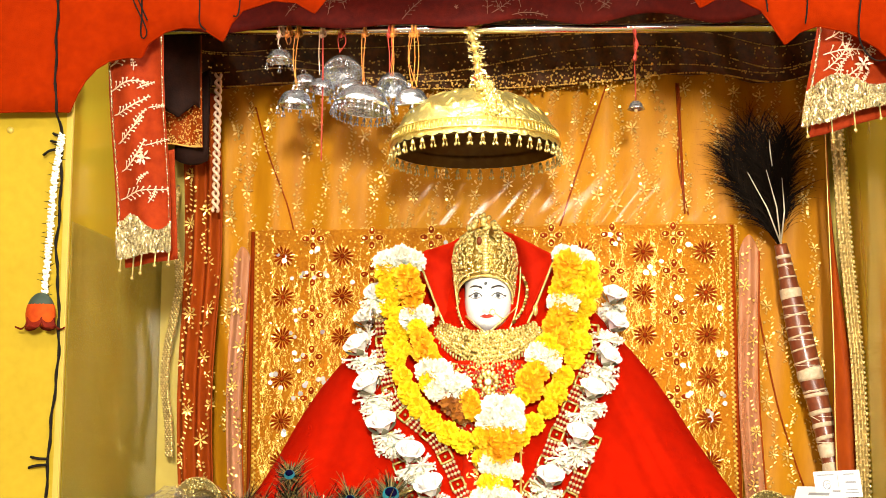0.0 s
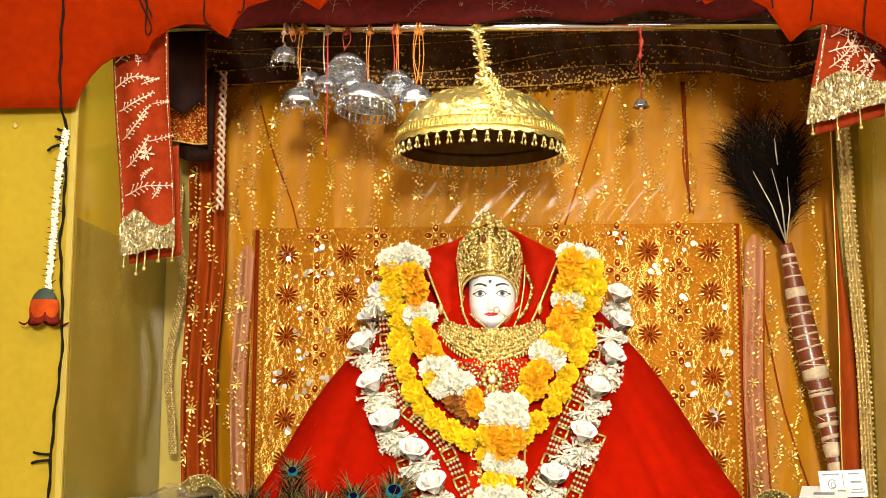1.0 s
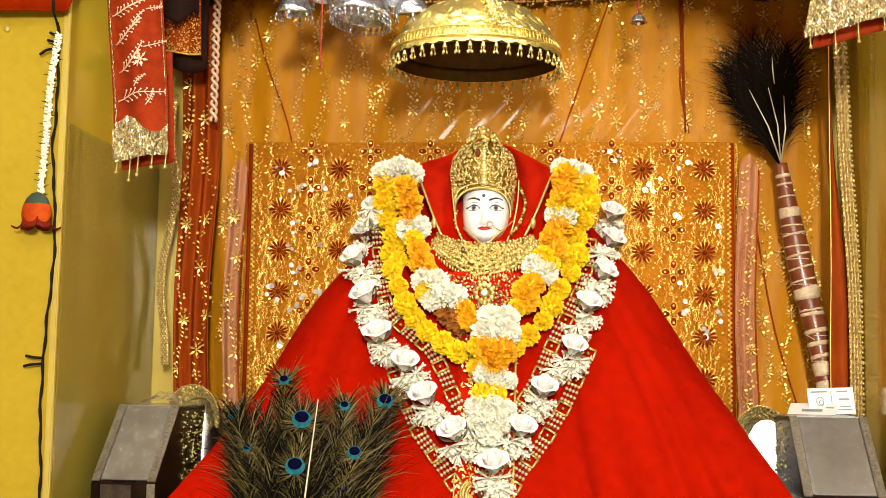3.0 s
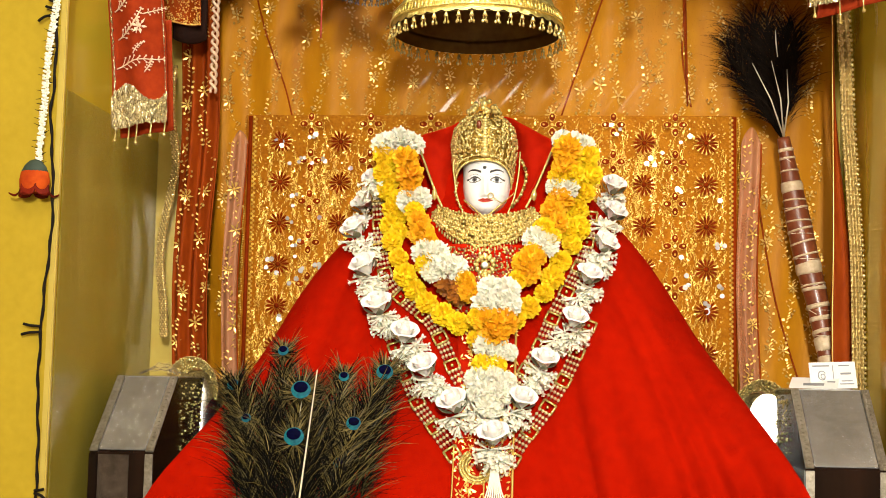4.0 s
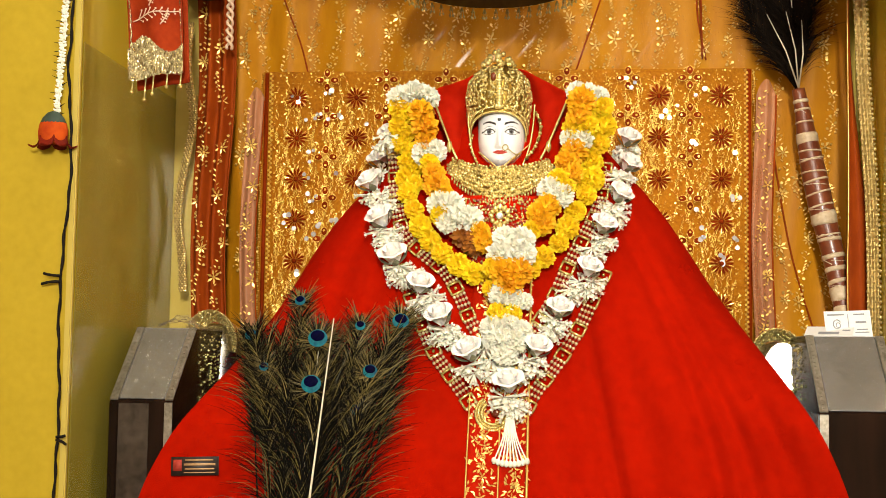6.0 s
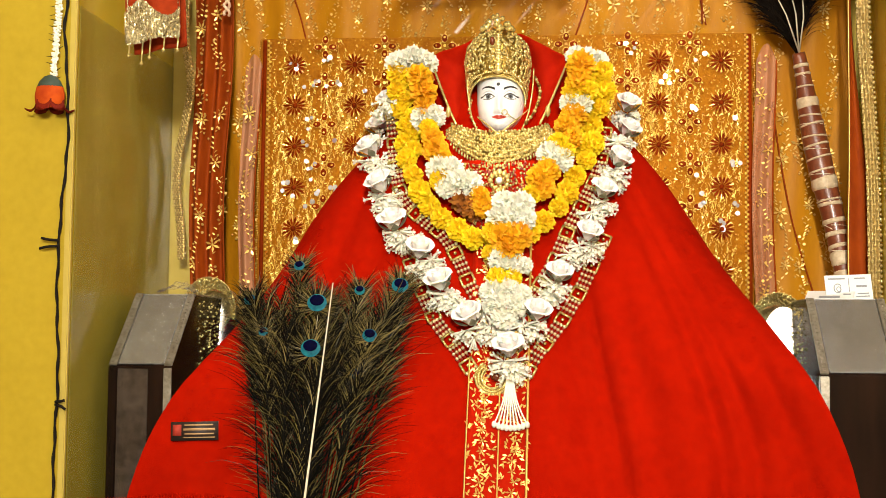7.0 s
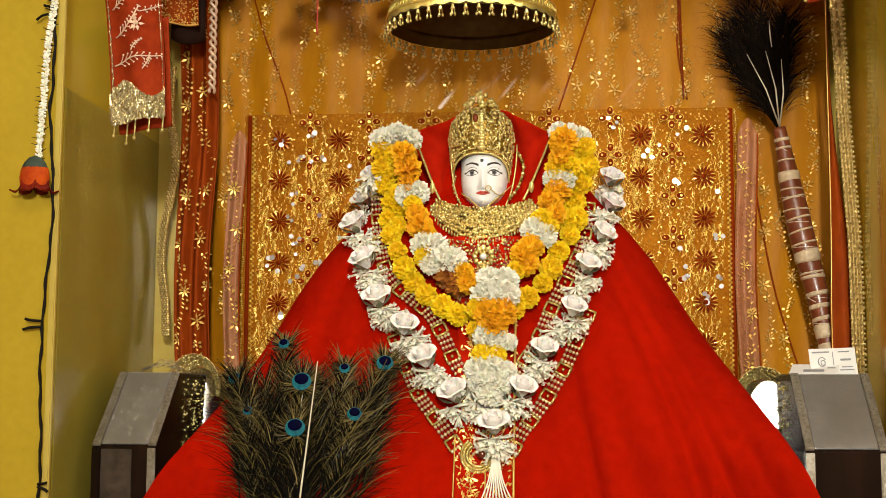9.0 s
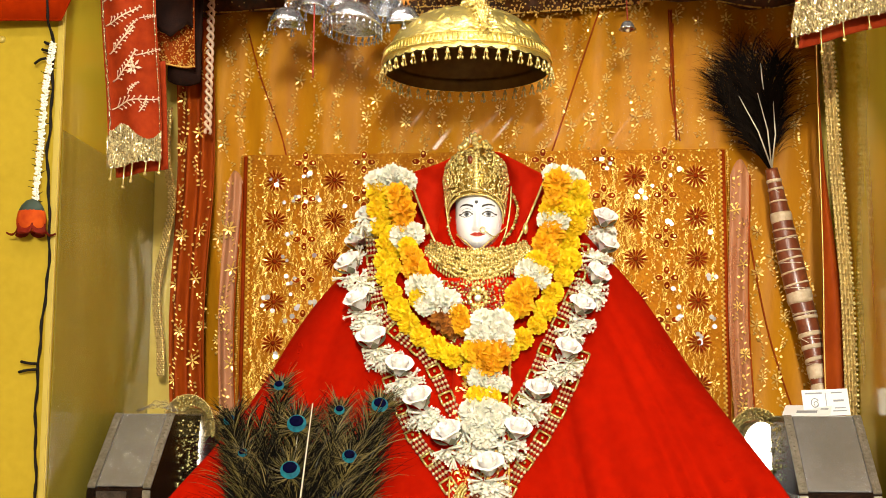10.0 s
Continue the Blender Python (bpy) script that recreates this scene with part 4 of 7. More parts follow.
lab = Matrix.Translation((-0.532, ly(-0.532, 0.063) - 0.005, 0.063)) @ Matrix.Rotation(math.atan2(ly(-0.50, 0.063) - ly(-0.565, 0.063), 0.065), 4, "Z") @ Matrix.Rotation(-math.atan2(ly(-0.532, 0.075) - ly(-0.532, 0.05), 0.025), 4, "X") @ Matrix.Rotation(radians(-2), 4, "Y")
tag = part("maker_label", Geo().box(-0.044, 0.044, -0.001, 0.001, -0.017, 0.017, 0.0004, lab), LABEL_BLACK, cloak, "small black woven label with tan print")
bars = Geo().box(-0.04, -0.024, -0.0022, -0.0012, -0.008, 0.012, 0, lab)
part("printed_square", bars, THREAD_RED, tag)
for z, h, x0, x1 in ((0.011, 0.0026, -0.018, 0.034), (0.003, 0.004, -0.02, 0.038), (-0.005, 0.0026, -0.018, 0.036), (-0.0115, 0.0018, -0.02, 0.038)):
    part("printed_bar", Geo().box(x0, x1, -0.0022, -0.0012, z - h / 2, z + h / 2, 0, lab), LABEL_PRINT, tag)

# Embroidered front strip down the middle of the cloak.
strip = thing("embroidered_strip", (0.018, -0.5, ZSEAT), "red front band stitched with gold flowers and leaves", "cloth band")
sx = lambda u, z: (-0.042 if z < 0.2 else -0.04 + 0.0 * z) + u * 0.112
sy = lambda x, z: min(cloak_y(x, z), cloak_y(0.02, z) + 0.01) - 0.012
part("band", Geo().grid(lambda u, v: (sx(u, 0), sy(sx(u, 0), -0.1 + 0.66 * v), -0.1 + 0.66 * v), 10, 60).shell(0.004), HOOD_RED, strip)
ge = Geo()
rs = random.Random(8)
for k in range(36):
    z = -0.092 + 0.018 * k
    for s in (0, 1):
        x = -0.012 + 0.058 * s + rs.uniform(-0.004, 0.004)
        flower(ge, (x, sy(x, z) - 0.003, z), rs.uniform(0.008, 0.0125), rs.choice((5, 6, 7)))
        for _ in range(11):
            p = Vector((x + rs.uniform(-0.026, 0.026), 0, z + rs.uniform(-0.012, 0.012)))
            p.y = sy(p.x, p.z) - 0.003
            a = rs.uniform(0, 6.28)
            d, w = Vector((math.cos(a), 0, math.sin(a))) * 0.005, Vector((-math.sin(a), 0, math.cos(a))) * 0.002
            ge.add([p - d, p - w - Vector((0, 0.001, 0)), p + d, p + w - Vector((0, 0.0015, 0))], [(0, 1, 2, 3)])
tagged(part("gold_stitching", ge, THREAD_GOLD, strip), kind="stuff")
for x in (-0.04, 0.018, 0.07):
    part("piping", Geo().tube([(x, sy(x, z) - 0.003, z) for z in np.linspace(-0.09, 0.45 if x > 0 else 0.2, 50)], 0.0016 if x < 0.05 else 0.0024, 5), THREAD_GOLD, strip)


def head_point(u, v):
    """Head and neck: u runs round, v from the neck upwards."""
    z = 0.585 + 0.275 * v
    prof_w = [(0.585, 0.05), (0.62, 0.034), (0.648, 0.022), (0.656, 0.0165), (0.659, 0.0225), (0.664, 0.031), (0.671, 0.0375), (0.681, 0.043), (0.695, 0.0465), (0.715, 0.0485), (0.74, 0.0485), (0.77, 0.0485), (0.80, 0.046), (0.83, 0.037), (0.848, 0.024), (0.86, 0.003)]
    prof_f = [(0.585, 0.045), (0.62, 0.030), (0.648, 0.028), (0.655, 0.042), (0.659, 0.049), (0.664, 0.052), (0.672, 0.054), (0.69, 0.054), (0.72, 0.056), (0.75, 0.055), (0.78, 0.05), (0.81, 0.045), (0.84, 0.03), (0.86, 0.003)]
    w, f = curve(prof_w, z), curve(prof_f, z)
    a = 2 * math.pi * u
    x, y = w * math.sin(a), -math.cos(a)
    y = y * f if y < 0 else y * w * 1.1
    if math.cos(a) > 0:
        g = lambda cx, cz, sx, sz: math.exp(-((x - cx) / sx) ** 2 - ((z - cz) / sz) ** 2)
        nose = math.exp(-(x / 0.0062) ** 2) * curve([(0.686, 0.0), (0.690, 0.009), (0.695, 0.0125), (0.705, 0.009), (0.725, 0.004), (0.74, 0.0)], z)
        y -= nose + 0.004 * g(0.007, 0.6915, 0.004, 0.004) + 0.004 * g(-0.007, 0.6915, 0.004, 0.004)
        y -= 0.0035 * g(0, 0.6835, 0.011, 0.0045) + 0.0035 * g(0, 0.678, 0.009, 0.0035) + 0.004 * g(0, 0.666, 0.011, 0.006)
        y += 0.0025 * g(0, 0.681, 0.012, 0.0012)
        for s in (-1, 1):
            y += 0.004 * g(s * 0.0225, 0.722, 0.012, 0.009) - 0.0025 * g(s * 0.0235, 0.7225, 0.0095, 0.005) - 0.003 * g(s * 0.03, 0.695, 0.012, 0.012)
    return (x + 0.002, y - 0.185, z)


def paint_of(x, z):
    """Which paint lies at a place on the face."""
    x -= 0.002
    if math.hypot(x + 0.002, z - 0.7475) < 0.0038:
        return 1
    for s in (-1, 1):
        d = s * x
        if 0.009 < d < 0.036:
            t = (d - 0.009) / 0.027
            arch = 0.738 + 0.0062 * math.sin(min(t * 2.4, 3.14)) - 0.002 * t
            if abs(z - arch) < 0.0026 * (1 - 0.55 * t):
                return 1
        if 0.0085 < d < 0.0385:
            t = (d - 0.0085) / 0.03
            up, lo = 0.722 + 0.0082 * math.sin(math.pi * t ** 0.9), 0.722 - 0.005 * math.sin(math.pi * t)
            if t > 0.86:
                return 1 if abs(z - 0.7235) < 0.0016 else 0
            if lo < z < up:
                if math.hypot(d - 0.0225, z - 0.7235) < 0.0028 or up - z < 0.0026:
                    return 1
                if math.hypot(d - 0.0225, z - 0.7235) < 0.005:
                    return 2
                return 1 if z - lo < 0.0013 else 0
            if 0 < z - up - 0.0042 < 0.0007 and t < 0.8:
                return 2
    if abs(x) < 0.0155:
        t = abs(x) / 0.0155
        if 0.681 - 0.0046 * (1 - t * t) < z < 0.681 + 0.0042 * (1 - t ** 1.5) - 0.0016 * math.exp(-(x / 0.002) ** 2):
            return 3
    return 0


statue = Geo().grid(head_point, 340, 230, True)
for i, f in enumerate(statue.f):
    c = [sum(statue.v[k][j] for k in f) / 4 for j in range(3)]
    if c[1] < -0.2:
        statue.m[i] = paint_of(c[0], c[2])
tagged(part("marble_statue", statue, [MARBLE, INK, EYE_GREY, LIP]), "white marble statue head with painted features, crowned and cloaked", "statue")

# Hood: a red cloth that stands up round the head.
hood = thing("red_hood", (0, -0.15, 0.66), "red silk hood cloth standing up behind the crowned head", "hood")


HOOD = line([(-0.03, 0, 0.648), (-0.083, 0, 0.668), (-0.1, 0, 0.695), (-0.12, 0, 0.738), (-0.139, 0, 0.784), (-0.134, 0, 0.818), (-0.105, 0, 0.829), (-0.075, 0, 0.839), (-0.04, 0, 0.857), (0.0, 0, 0.862),
             (0.043, 0, 0.859), (0.07, 0, 0.846), (0.109, 0, 0.825), (0.137, 0, 0.803), (0.116, 0, 0.75), (0.09, 0, 0.698), (0.066, 0, 0.672), (0.03, 0, 0.648)], 121)


def hood_point(u, v):
    """u runs round the hem from chin to chin, v from the head outwards and then back to the cloak."""
    p = HOOD[round(u * 120)]
    a = math.atan2(p.x, p.z - 0.745)
    ix, iz = 0.052 * math.sin(a), 0.745 + 0.08 * math.cos(a)
    if v < 0.7:
        t = v / 0.7
        y = -0.15 - 0.05 * t + 0.0075 * math.sin(abs(p.x) * 60 + t * 7) * math.sin(math.pi * t) + 0.004 * noise.noise((p.x * 30, 0.4, p.z * 12))
        return (ix + (p.x - ix) * t, y, iz + (p.z - iz) * t)
    t = (v - 0.7) / 0.3
    return (p.x * (1 + 0.03 * math.sin(t * 3.1)), -0.2 + 0.15 * t, p.z + 0.005 * math.sin(t * 3.1) * (p.z > 0.7))


part("cloth", Geo().grid(hood_point, 121, 40).shell(0.004), HOOD_RED, hood)
for s in (-1, 1):
    part("gold_cord", Geo().tube(line([(s * 0.139, -0.208, 0.80), (s * 0.12, -0.222, 0.75), (s * 0.1, -0.236, 0.70), (s * 0.084, -0.246, 0.665)], 24), 0.0026, 6), GOLD_PALE, hood)
    part("cord_end", Geo().lathe([(0, 0.012), (0.004, 0.009), (0.006, 0.0), (0.004, -0.009), (0, -0.013)], 10, pose(s * 0.1, -0.243, 0.692)), GOLD_PALE, hood)
    part("side_cord", Geo().tube(line([(s * 0.068 + 0.002, -0.205, 0.785), (s * 0.066 + 0.002, -0.215, 0.74), (s * 0.058 + 0.002, -0.222, 0.69), (s * 0.045 + 0.002, -0.228, 0.655)], 24), 0.0018, 6), GOLD_PALE, hood)

# Crown.
crown = thing("gold_headdress", (0, -0.18, 0.72), "tall gold openwork crown with a finial and dark red stone", "crown")
CW = [(0.705, 0.052), (0.73, 0.0575), (0.76, 0.062), (0.80, 0.0655), (0.83, 0.061), (0.848, 0.05), (0.858, 0.036), (0.866, 0.022), (0.872, 0.012)]
crown_pt = lambda a, z, o=0.0: Vector(((curve(CW, z) + o) * math.sin(a) - 0.004, -0.185 - (curve(CW, z) * 0.98 + o) * math.cos(a), z))
rim = lambda a: 0.762 - 0.055 * (abs(a) / 1.55) ** 2.2


def crown_shell(u, v):
    a = -1.75 + 3.5 * u
    z = rim(a) + (0.872 - rim(a)) * v
    return crown_pt(a, z)


part("shell", Geo().grid(crown_shell, 60, 40).shell(0.003), GOLD, crown)
rel = Geo()
rc = random.Random(3)
for z0 in np.arange(0.716, 0.86, 0.0094):
    m = int(curve(CW, z0) * 3.3 / 0.0125)
    for k in range(m):
        a = -1.6 + 3.2 * (k + 0.5 * rc.random()) / m
        if z0 > rim(a) + 0.004:
            # a curled leaf and a few beads, standing off the ground darkened for shade
            r0, t0, way = rc.uniform(0.003, 0.0058), rc.uniform(0, 6.28), rc.choice((-1, 1))
            wide = max(curve(CW, z0), 0.02)
            pts = [crown_pt(a + r0 * (1 - t / 9) * math.cos(t0 + way * t) / wide, z0 + r0 * (1 - t / 9) * math.sin(t0 + way * t), 0.0025) for t in np.linspace(0, 5.2, 10)]
            rel.tube(pts, [0.0013 + 0.0013 * math.sin(math.pi * i / 9) for i in range(10)], 5)
            for _ in range(2):
                rel.ball(crown_pt(a + rc.uniform(-0.09, 0.09), z0 + rc.uniform(-0.005, 0.005), 0.003), rc.uniform(0.0014, 0.0032), 6, 4)
tagged(part("relief", rel, GOLD_PALE, crown), kind="stuff")
rb = Geo()
for k in range(60):
    a = -1.55 + 3.1 * k / 59
    rb.ball(crown_pt(a, rim(a), 0.003), 0.0027, 6, 4)
    if abs(a) < 1.3:
        rb.ball(crown_pt(a, rim(a) + 0.009, 0.004), 0.0022, 6, 4)
part("rim_beading", rb, GOLD_PALE, crown)
band = Geo()
for k in range(14):
    band.ball(crown_pt(0.06, 0.772 + 0.006 * k, 0.005), 0.0095 - 0.0004 * k, 8, 5, 0, (0.9 + 0.35 * (k % 3 == 0), 0.5, 0.7))
tagged(part("middle_ridge", band, GOLD_PALE, crown), kind="stuff")
part("stone_mount", Geo().ball(crown_pt(-0.12, 0.833, 0.004), 0.011, 12, 8, 0, (0.8, 0.5, 1.15)), GOLD_PALE, crown)
part("stone", Geo().ball(crown_pt(-0.12, 0.833, 0.009), 0.0075, 12, 8, 0, (0.75, 0.5, 1.2)), RUBY, crown)
fin = Geo()
for k in range(30):
    a, z = rc.uniform(-2.2, 2.2), rc.uniform(0.862, 0.89)
    w = (0.905 - z) * 0.8
    fin.ball((w * math.sin(a) - 0.004, -0.215 - 0.3 * w * math.cos(a), z), rc.uniform(0.004, 0.007), 6, 4)
fin.ball((-0.004, -0.22, 0.882), 0.008, 8, 6).ball((-0.004, -0.22, 0.893), 0.0045, 8, 6)
for s in (-1, 1):
    for k in range(5):
        fin.ball((s * (0.018 + 0.006 * k) - 0.004, -0.215 + 0.004 * k, 0.872 - 0.005 * k), 0.0042, 6, 4)
part("finial", fin, GOLD_PALE, crown)

# Ornaments of the face: ear pieces, nose ring and chain.
jewel = thing("ear_ornament", (0.06, -0.22, 0.69), "chain of small gold ear drops beside the face", "jewellery", "ear ornaments")
part("chain", Geo().tube(line([(0.072, -0.2, 0.768), (0.082, -0.215, 0.735), (0.072, -0.225, 0.695), (0.056, -0.228, 0.672)], 30), 0.0016, 5), GOLD_PALE, jewel)
for k, p in enumerate(line([(0.073, -0.205, 0.768), (0.084, -0.22, 0.735), (0.074, -0.23, 0.695), (0.056, -0.232, 0.67)], 16)):
    part("drop", Geo().ball(p, 0.0042 if k % 2 else 0.003, 7, 5), GOLD_PALE if k % 3 else GOLD, jewel)
jewel2 = thing("ear_ornament", (-0.055, -0.22, 0.69), "chain of small gold ear drops beside the face", "jewellery", "ear ornaments")
for k, p in enumerate(line([(-0.056, -0.21, 0.72), (-0.06, -0.222, 0.7), (-0.052, -0.226, 0.675), (-0.04, -0.23, 0.655)], 10)):
    part("drop", Geo().ball(p, 0.0036 if k % 2 else 0.0026, 7, 5), GOLD_PALE, jewel2)
ring = thing("nose_ring", (0.012, -0.25, 0.69), "thin gold nose ring with a looped chain", "jewellery")
part("hoop", Geo().tube([(0.0135 + 0.0055 * math.cos(t), -0.249 + 0.002 * math.sin(t), 0.6885 + 0.006 * math.sin(t)) for t in np.linspace(0, 6.3, 26)], 0.0011, 5), GOLD_PALE, ring)
part("chain", Geo().tube(line([(0.019, -0.247, 0.686), (0.035, -0.238, 0.676), (0.046, -0.225, 0.685), (0.06, -0.215, 0.70)], 24), 0.0011, 5), GOLD_PALE, ring)

# Broad collar of beads.
collar = thing("gold_collar", (0, -0.25, 0.6), "broad gold bead collar in curved rows below the face", "necklace")
cg = lambda t, k: Vector(((t) * (0.098 + 0.016 * k) + 0.003, -0.252 - 0.012 * k * (1 - t * t) + 0.05 * t * t, 0.648 - 0.062 * k * (1 - 0.66 * t * t) + 0.024 * abs(t) ** 2.0))
part("backing", Geo().grid(lambda u, v: cg(-1 + 2 * u, v) + Vector((0, 0.004, 0)), 40, 10).shell(0.005), GOLD, collar)
for row in range(7):
    k = row / 6
    g = Geo()
    m = 30 + 4 * row
    for i in range(m):
        t = -1 + 2 * (i + 0.5 * (row % 2)) / m
        g.ball(cg(t, k) + Vector((random.uniform(-0.001, 0.001), -0.003 - random.uniform(0, 0.002), random.uniform(-0.0014, 0.0014))), (0.0034, 0.004, 0.0034, 0.0042, 0.0034, 0.0044, 0.0036)[row] * random.uniform(0.7, 1.15), 6, 4)
    part("bead_string", g, GOLD_PALE, collar)
infill = Geo()
for i in range(900):
    t, k = random.uniform(-0.98, 0.98), random.uniform(0.03, 0.97)
    infill.ball(cg(t, k) + Vector((0, -0.002, 0)), random.uniform(0.0018, 0.0034), 5, 4)
tagged(part("bead_infill", infill, GOLD_PALE, collar), kind="stuff")
fringe = Geo()
for i in range(36):
    t = -0.92 + 1.84 * i / 35
    p = cg(t, 1.04)
    fringe.ball(p + Vector((0, -0.003, -0.006)), 0.0032, 6, 4, 0, (0.8, 0.8, 1.7))
part("bead_fringe", fringe, GOLD_PALE, collar)
part("throat_chain", Geo().tube(line([(-0.042, -0.225, 0.683), (-0.022, -0.243, 0.665), (0.002, -0.25, 0.647), (0.026, -0.243, 0.665), (0.044, -0.225, 0.683)], 30), 0.002, 6), GOLD_PALE, collar)

# Embroidered breast piece with its pendant.
breast = thing("breast_piece", (0.005, -0.27, 0.53), "red breast cloth covered with gold bead embroidery", "cloth")
bsurf = lambda x, z: -0.262 - (0.6 - z) * 0.25 + x * x * 2
part("cloth", Geo().grid(lambda u, v: (-0.075 + 0.155 * u, bsurf(-0.075 + 0.155 * u, 0.44 + 0.15 * v), 0.44 + 0.15 * v), 20, 20).shell(0.006), HOOD_RED, breast)
bb = Geo()
for i in range(900):
    x, z = random.uniform(-0.07, 0.075), random.uniform(0.45, 0.585)
    bb.ball((x, bsurf(x, z) - 0.003, z), random.uniform(0.0015, 0.0036), 5, 3, 0 if random.random() < 0.6 else 1)
tagged(part("bead_work", bb, [GOLD_PALE, RED_BEAD], breast), kind="stuff")
pd = Geo()
for cz, rr, n in ((0.565, 0.011, 9), (0.546, 0.017, 12), (0.525, 0.011, 9)):
    for i in range(n):
        a = 2 * math.pi * i / n
        pd.ball((0.006 + rr * math.cos(a), -0.284, cz + rr * math.sin(a)), rr * 0.32, 7, 5, 0, (1, 0.6, 1))
    pd.ball((0.006, -0.284, cz), rr * 0.55, 10, 6, 0, (1, 0.5, 1))
pd.ball((0.006, -0.284, 0.508), 0.005, 8, 6, 0, (0.8, 0.6, 1.6))
part("pendant", pd, GOLD_PALE, breast)
part("pendant_stone", Geo().ball((0.006, -0.29, 0.546), 0.0065, 10, 6), MARBLE, breast, "white stone")

# ---- flowers ----
def ruffled(r, petals, long, wide, seed, core=0.55, flat=0.85):
    """A full round flower head of many small curled petals; faces along z."""
    q = random.Random(seed)
    g = Geo()
    g.ball((0, 0, 0), r * core, 8, 6, 0, (1, 1, flat))
    for i in range(petals):
        z = 1 - 1.75 * (i + 0.5) / petals
        a = i * 2.39996
        d = Vector((math.sqrt(max(1 - z * z, 0)) * math.cos(a), math.sqrt(max(1 - z * z, 0)) * math.sin(a), z * flat))
        m = Matrix.Translation(d * r * 0.5) @ d.to_track_quat("X", "Z").to_matrix().to_4x4() @ Matrix.Rotation(q.uniform(-0.7, 0.7), 4, "X") @ Matrix.Rotation(q.uniform(-0.35, 0.35), 4, "Y")
        g.petal(m, long * r * q.uniform(0.8, 1.15), wide * r, q.uniform(-0.1, 0.5))
    return g


def rose():
    """A half-open cloth rose: its bud, petals and sepals; grows along z."""
    petals, sepals = [], []
    for ring, (n, rad, hgt, op) in enumerate(((3, 0.006, 0.036, 0.0), (4, 0.0125, 0.037, 0.2), (5, 0.0175, 0.034, 0.4))):
        for i in range(n):
            a = 2 * math.pi * i / n + ring * 0.6
            def pt(u, v, a=a, rad=rad, hgt=hgt, op=op, n=n):
                b = a + (u - 0.5) * 2 * math.pi / n * 1.35 * (0.5 + 0.5 * math.sin(min(v * 2.2, 1.6)))
                rr = 0.004 + rad * (0.35 * math.sin(min(v * 1.75, 1.57)) + 0.65 * v ** 0.85) * (1 - max(0.42 - op, 0) * max(v - 0.7, 0) / 0.3) + op * 0.014 * max(v - 0.6, 0) / 0.4
                return (rr * math.cos(b), rr * math.sin(b), hgt * v - op * 0.02 * max(v - 0.78, 0) / 0.22 - 0.004 * (2 * u - 1) ** 2)
            petals.append(Geo().grid(pt, 9, 10))
    for i in range(4):
        a = 2 * math.pi * i / 4 + 0.4
        def leaf(u, v, a=a):
            w = 0.0072 * math.sin(math.pi * min(v * 0.9 + 0.08, 1))
            rr = 0.008 + 0.0185 * math.sin(v * 1.5)
            b = Vector((rr * math.cos(a), rr * math.sin(a), 0.023 * v - 0.002))
            return b + Vector((-math.sin(a), math.cos(a), 0)) * w * (2 * u - 1)
        sepals.append(Geo().grid(leaf, 4, 6))
    return Geo().ball((0, 0, 0.019), 0.009, 10, 8, 0, (1, 1, 1.5)), petals, sepals


def spray(n=16, long=0.026, seed=2):
    """A tuft of thin tuberose florets hanging outwards."""
    q = random.Random(seed)
    g = Geo()
    for i in range(n):
        a, e = i * 2.4, q.uniform(-1.1, 0.25)
        d = Vector((math.cos(a) * math.cos(e), math.sin(a) * math.cos(e), math.sin(e)))
        l = long * q.uniform(0.7, 1.1)
        g.tube([d * 0.003, d * l * 0.6, d * l], [0.0012, 0.0022, 0.003], 4)
        for k in range(4):
            m = Matrix.Translation(d * l) @ d.to_track_quat("Z", "Y").to_matrix().to_4x4() @ Matrix.Rotation(k * 1.57 + a, 4, "Z") @ Matrix.Rotation(-0.5, 4, "Y")
            g.petal(m, 0.008, 0.0055, 0.2)
    return g


FLOWER = {}
for key, r, petals, lo, wi, material in (("y", 0.0235, 150, 0.52, 0.31, MARIGOLD_Y), ("o", 0.0235, 130, 0.55, 0.34, MARIGOLD_O), ("w", 0.025, 150, 0.55, 0.26, PETAL_W), ("b", 0.022, 60, 0.7, 0.4, BROWN_PETAL)):
    FLOWER[key] = [mesh_of("flower_head", ruffled(r, petals, lo, wi, s), material) for s in (1, 2)]
bud_geo, petal_geos, sepal_geos = rose()
ROSE_BUD = mesh_of("rose_bud", bud_geo, ROSE_W)
ROSE_PETALS = [mesh_of("petal", g, ROSE_W) for g in petal_geos]
ROSE_SEPALS = [mesh_of("sepal", g, SEPAL) for g in sepal_geos]
SPRAY = [mesh_of("spray", spray(16, 0.026, s), PETAL_W) for s in (2, 5)]
rf = random.Random(12)
WORD = {"y": "yellow_marigold", "o": "orange_marigold", "w": "white_chrysanthemum", "b": "withered_marigold"}
TELL = {"y": "bright yellow marigold head", "o": "deep orange marigold head", "w": "white ruffled flower head", "b": "brown withered flower head"}


def on_cloak(x, z, off):
    return Vector((x, min(cloak_y(x, z), -0.185 if abs(x) < 0.24 and z > 0.6 else 0) - off, z))


def head(parent, key, x, z, off, size=1.0):
    nrm = Vector((rf.uniform(-0.35, 0.35), -1, rf.uniform(-0.2, 0.5)))
    piece(WORD[key], rf.choice(FLOWER[key]), parent, faced(on_cloak(x, z, off), nrm, rf.uniform(0, 6), size * rf.uniform(0.92, 1.1)), TELL[key])


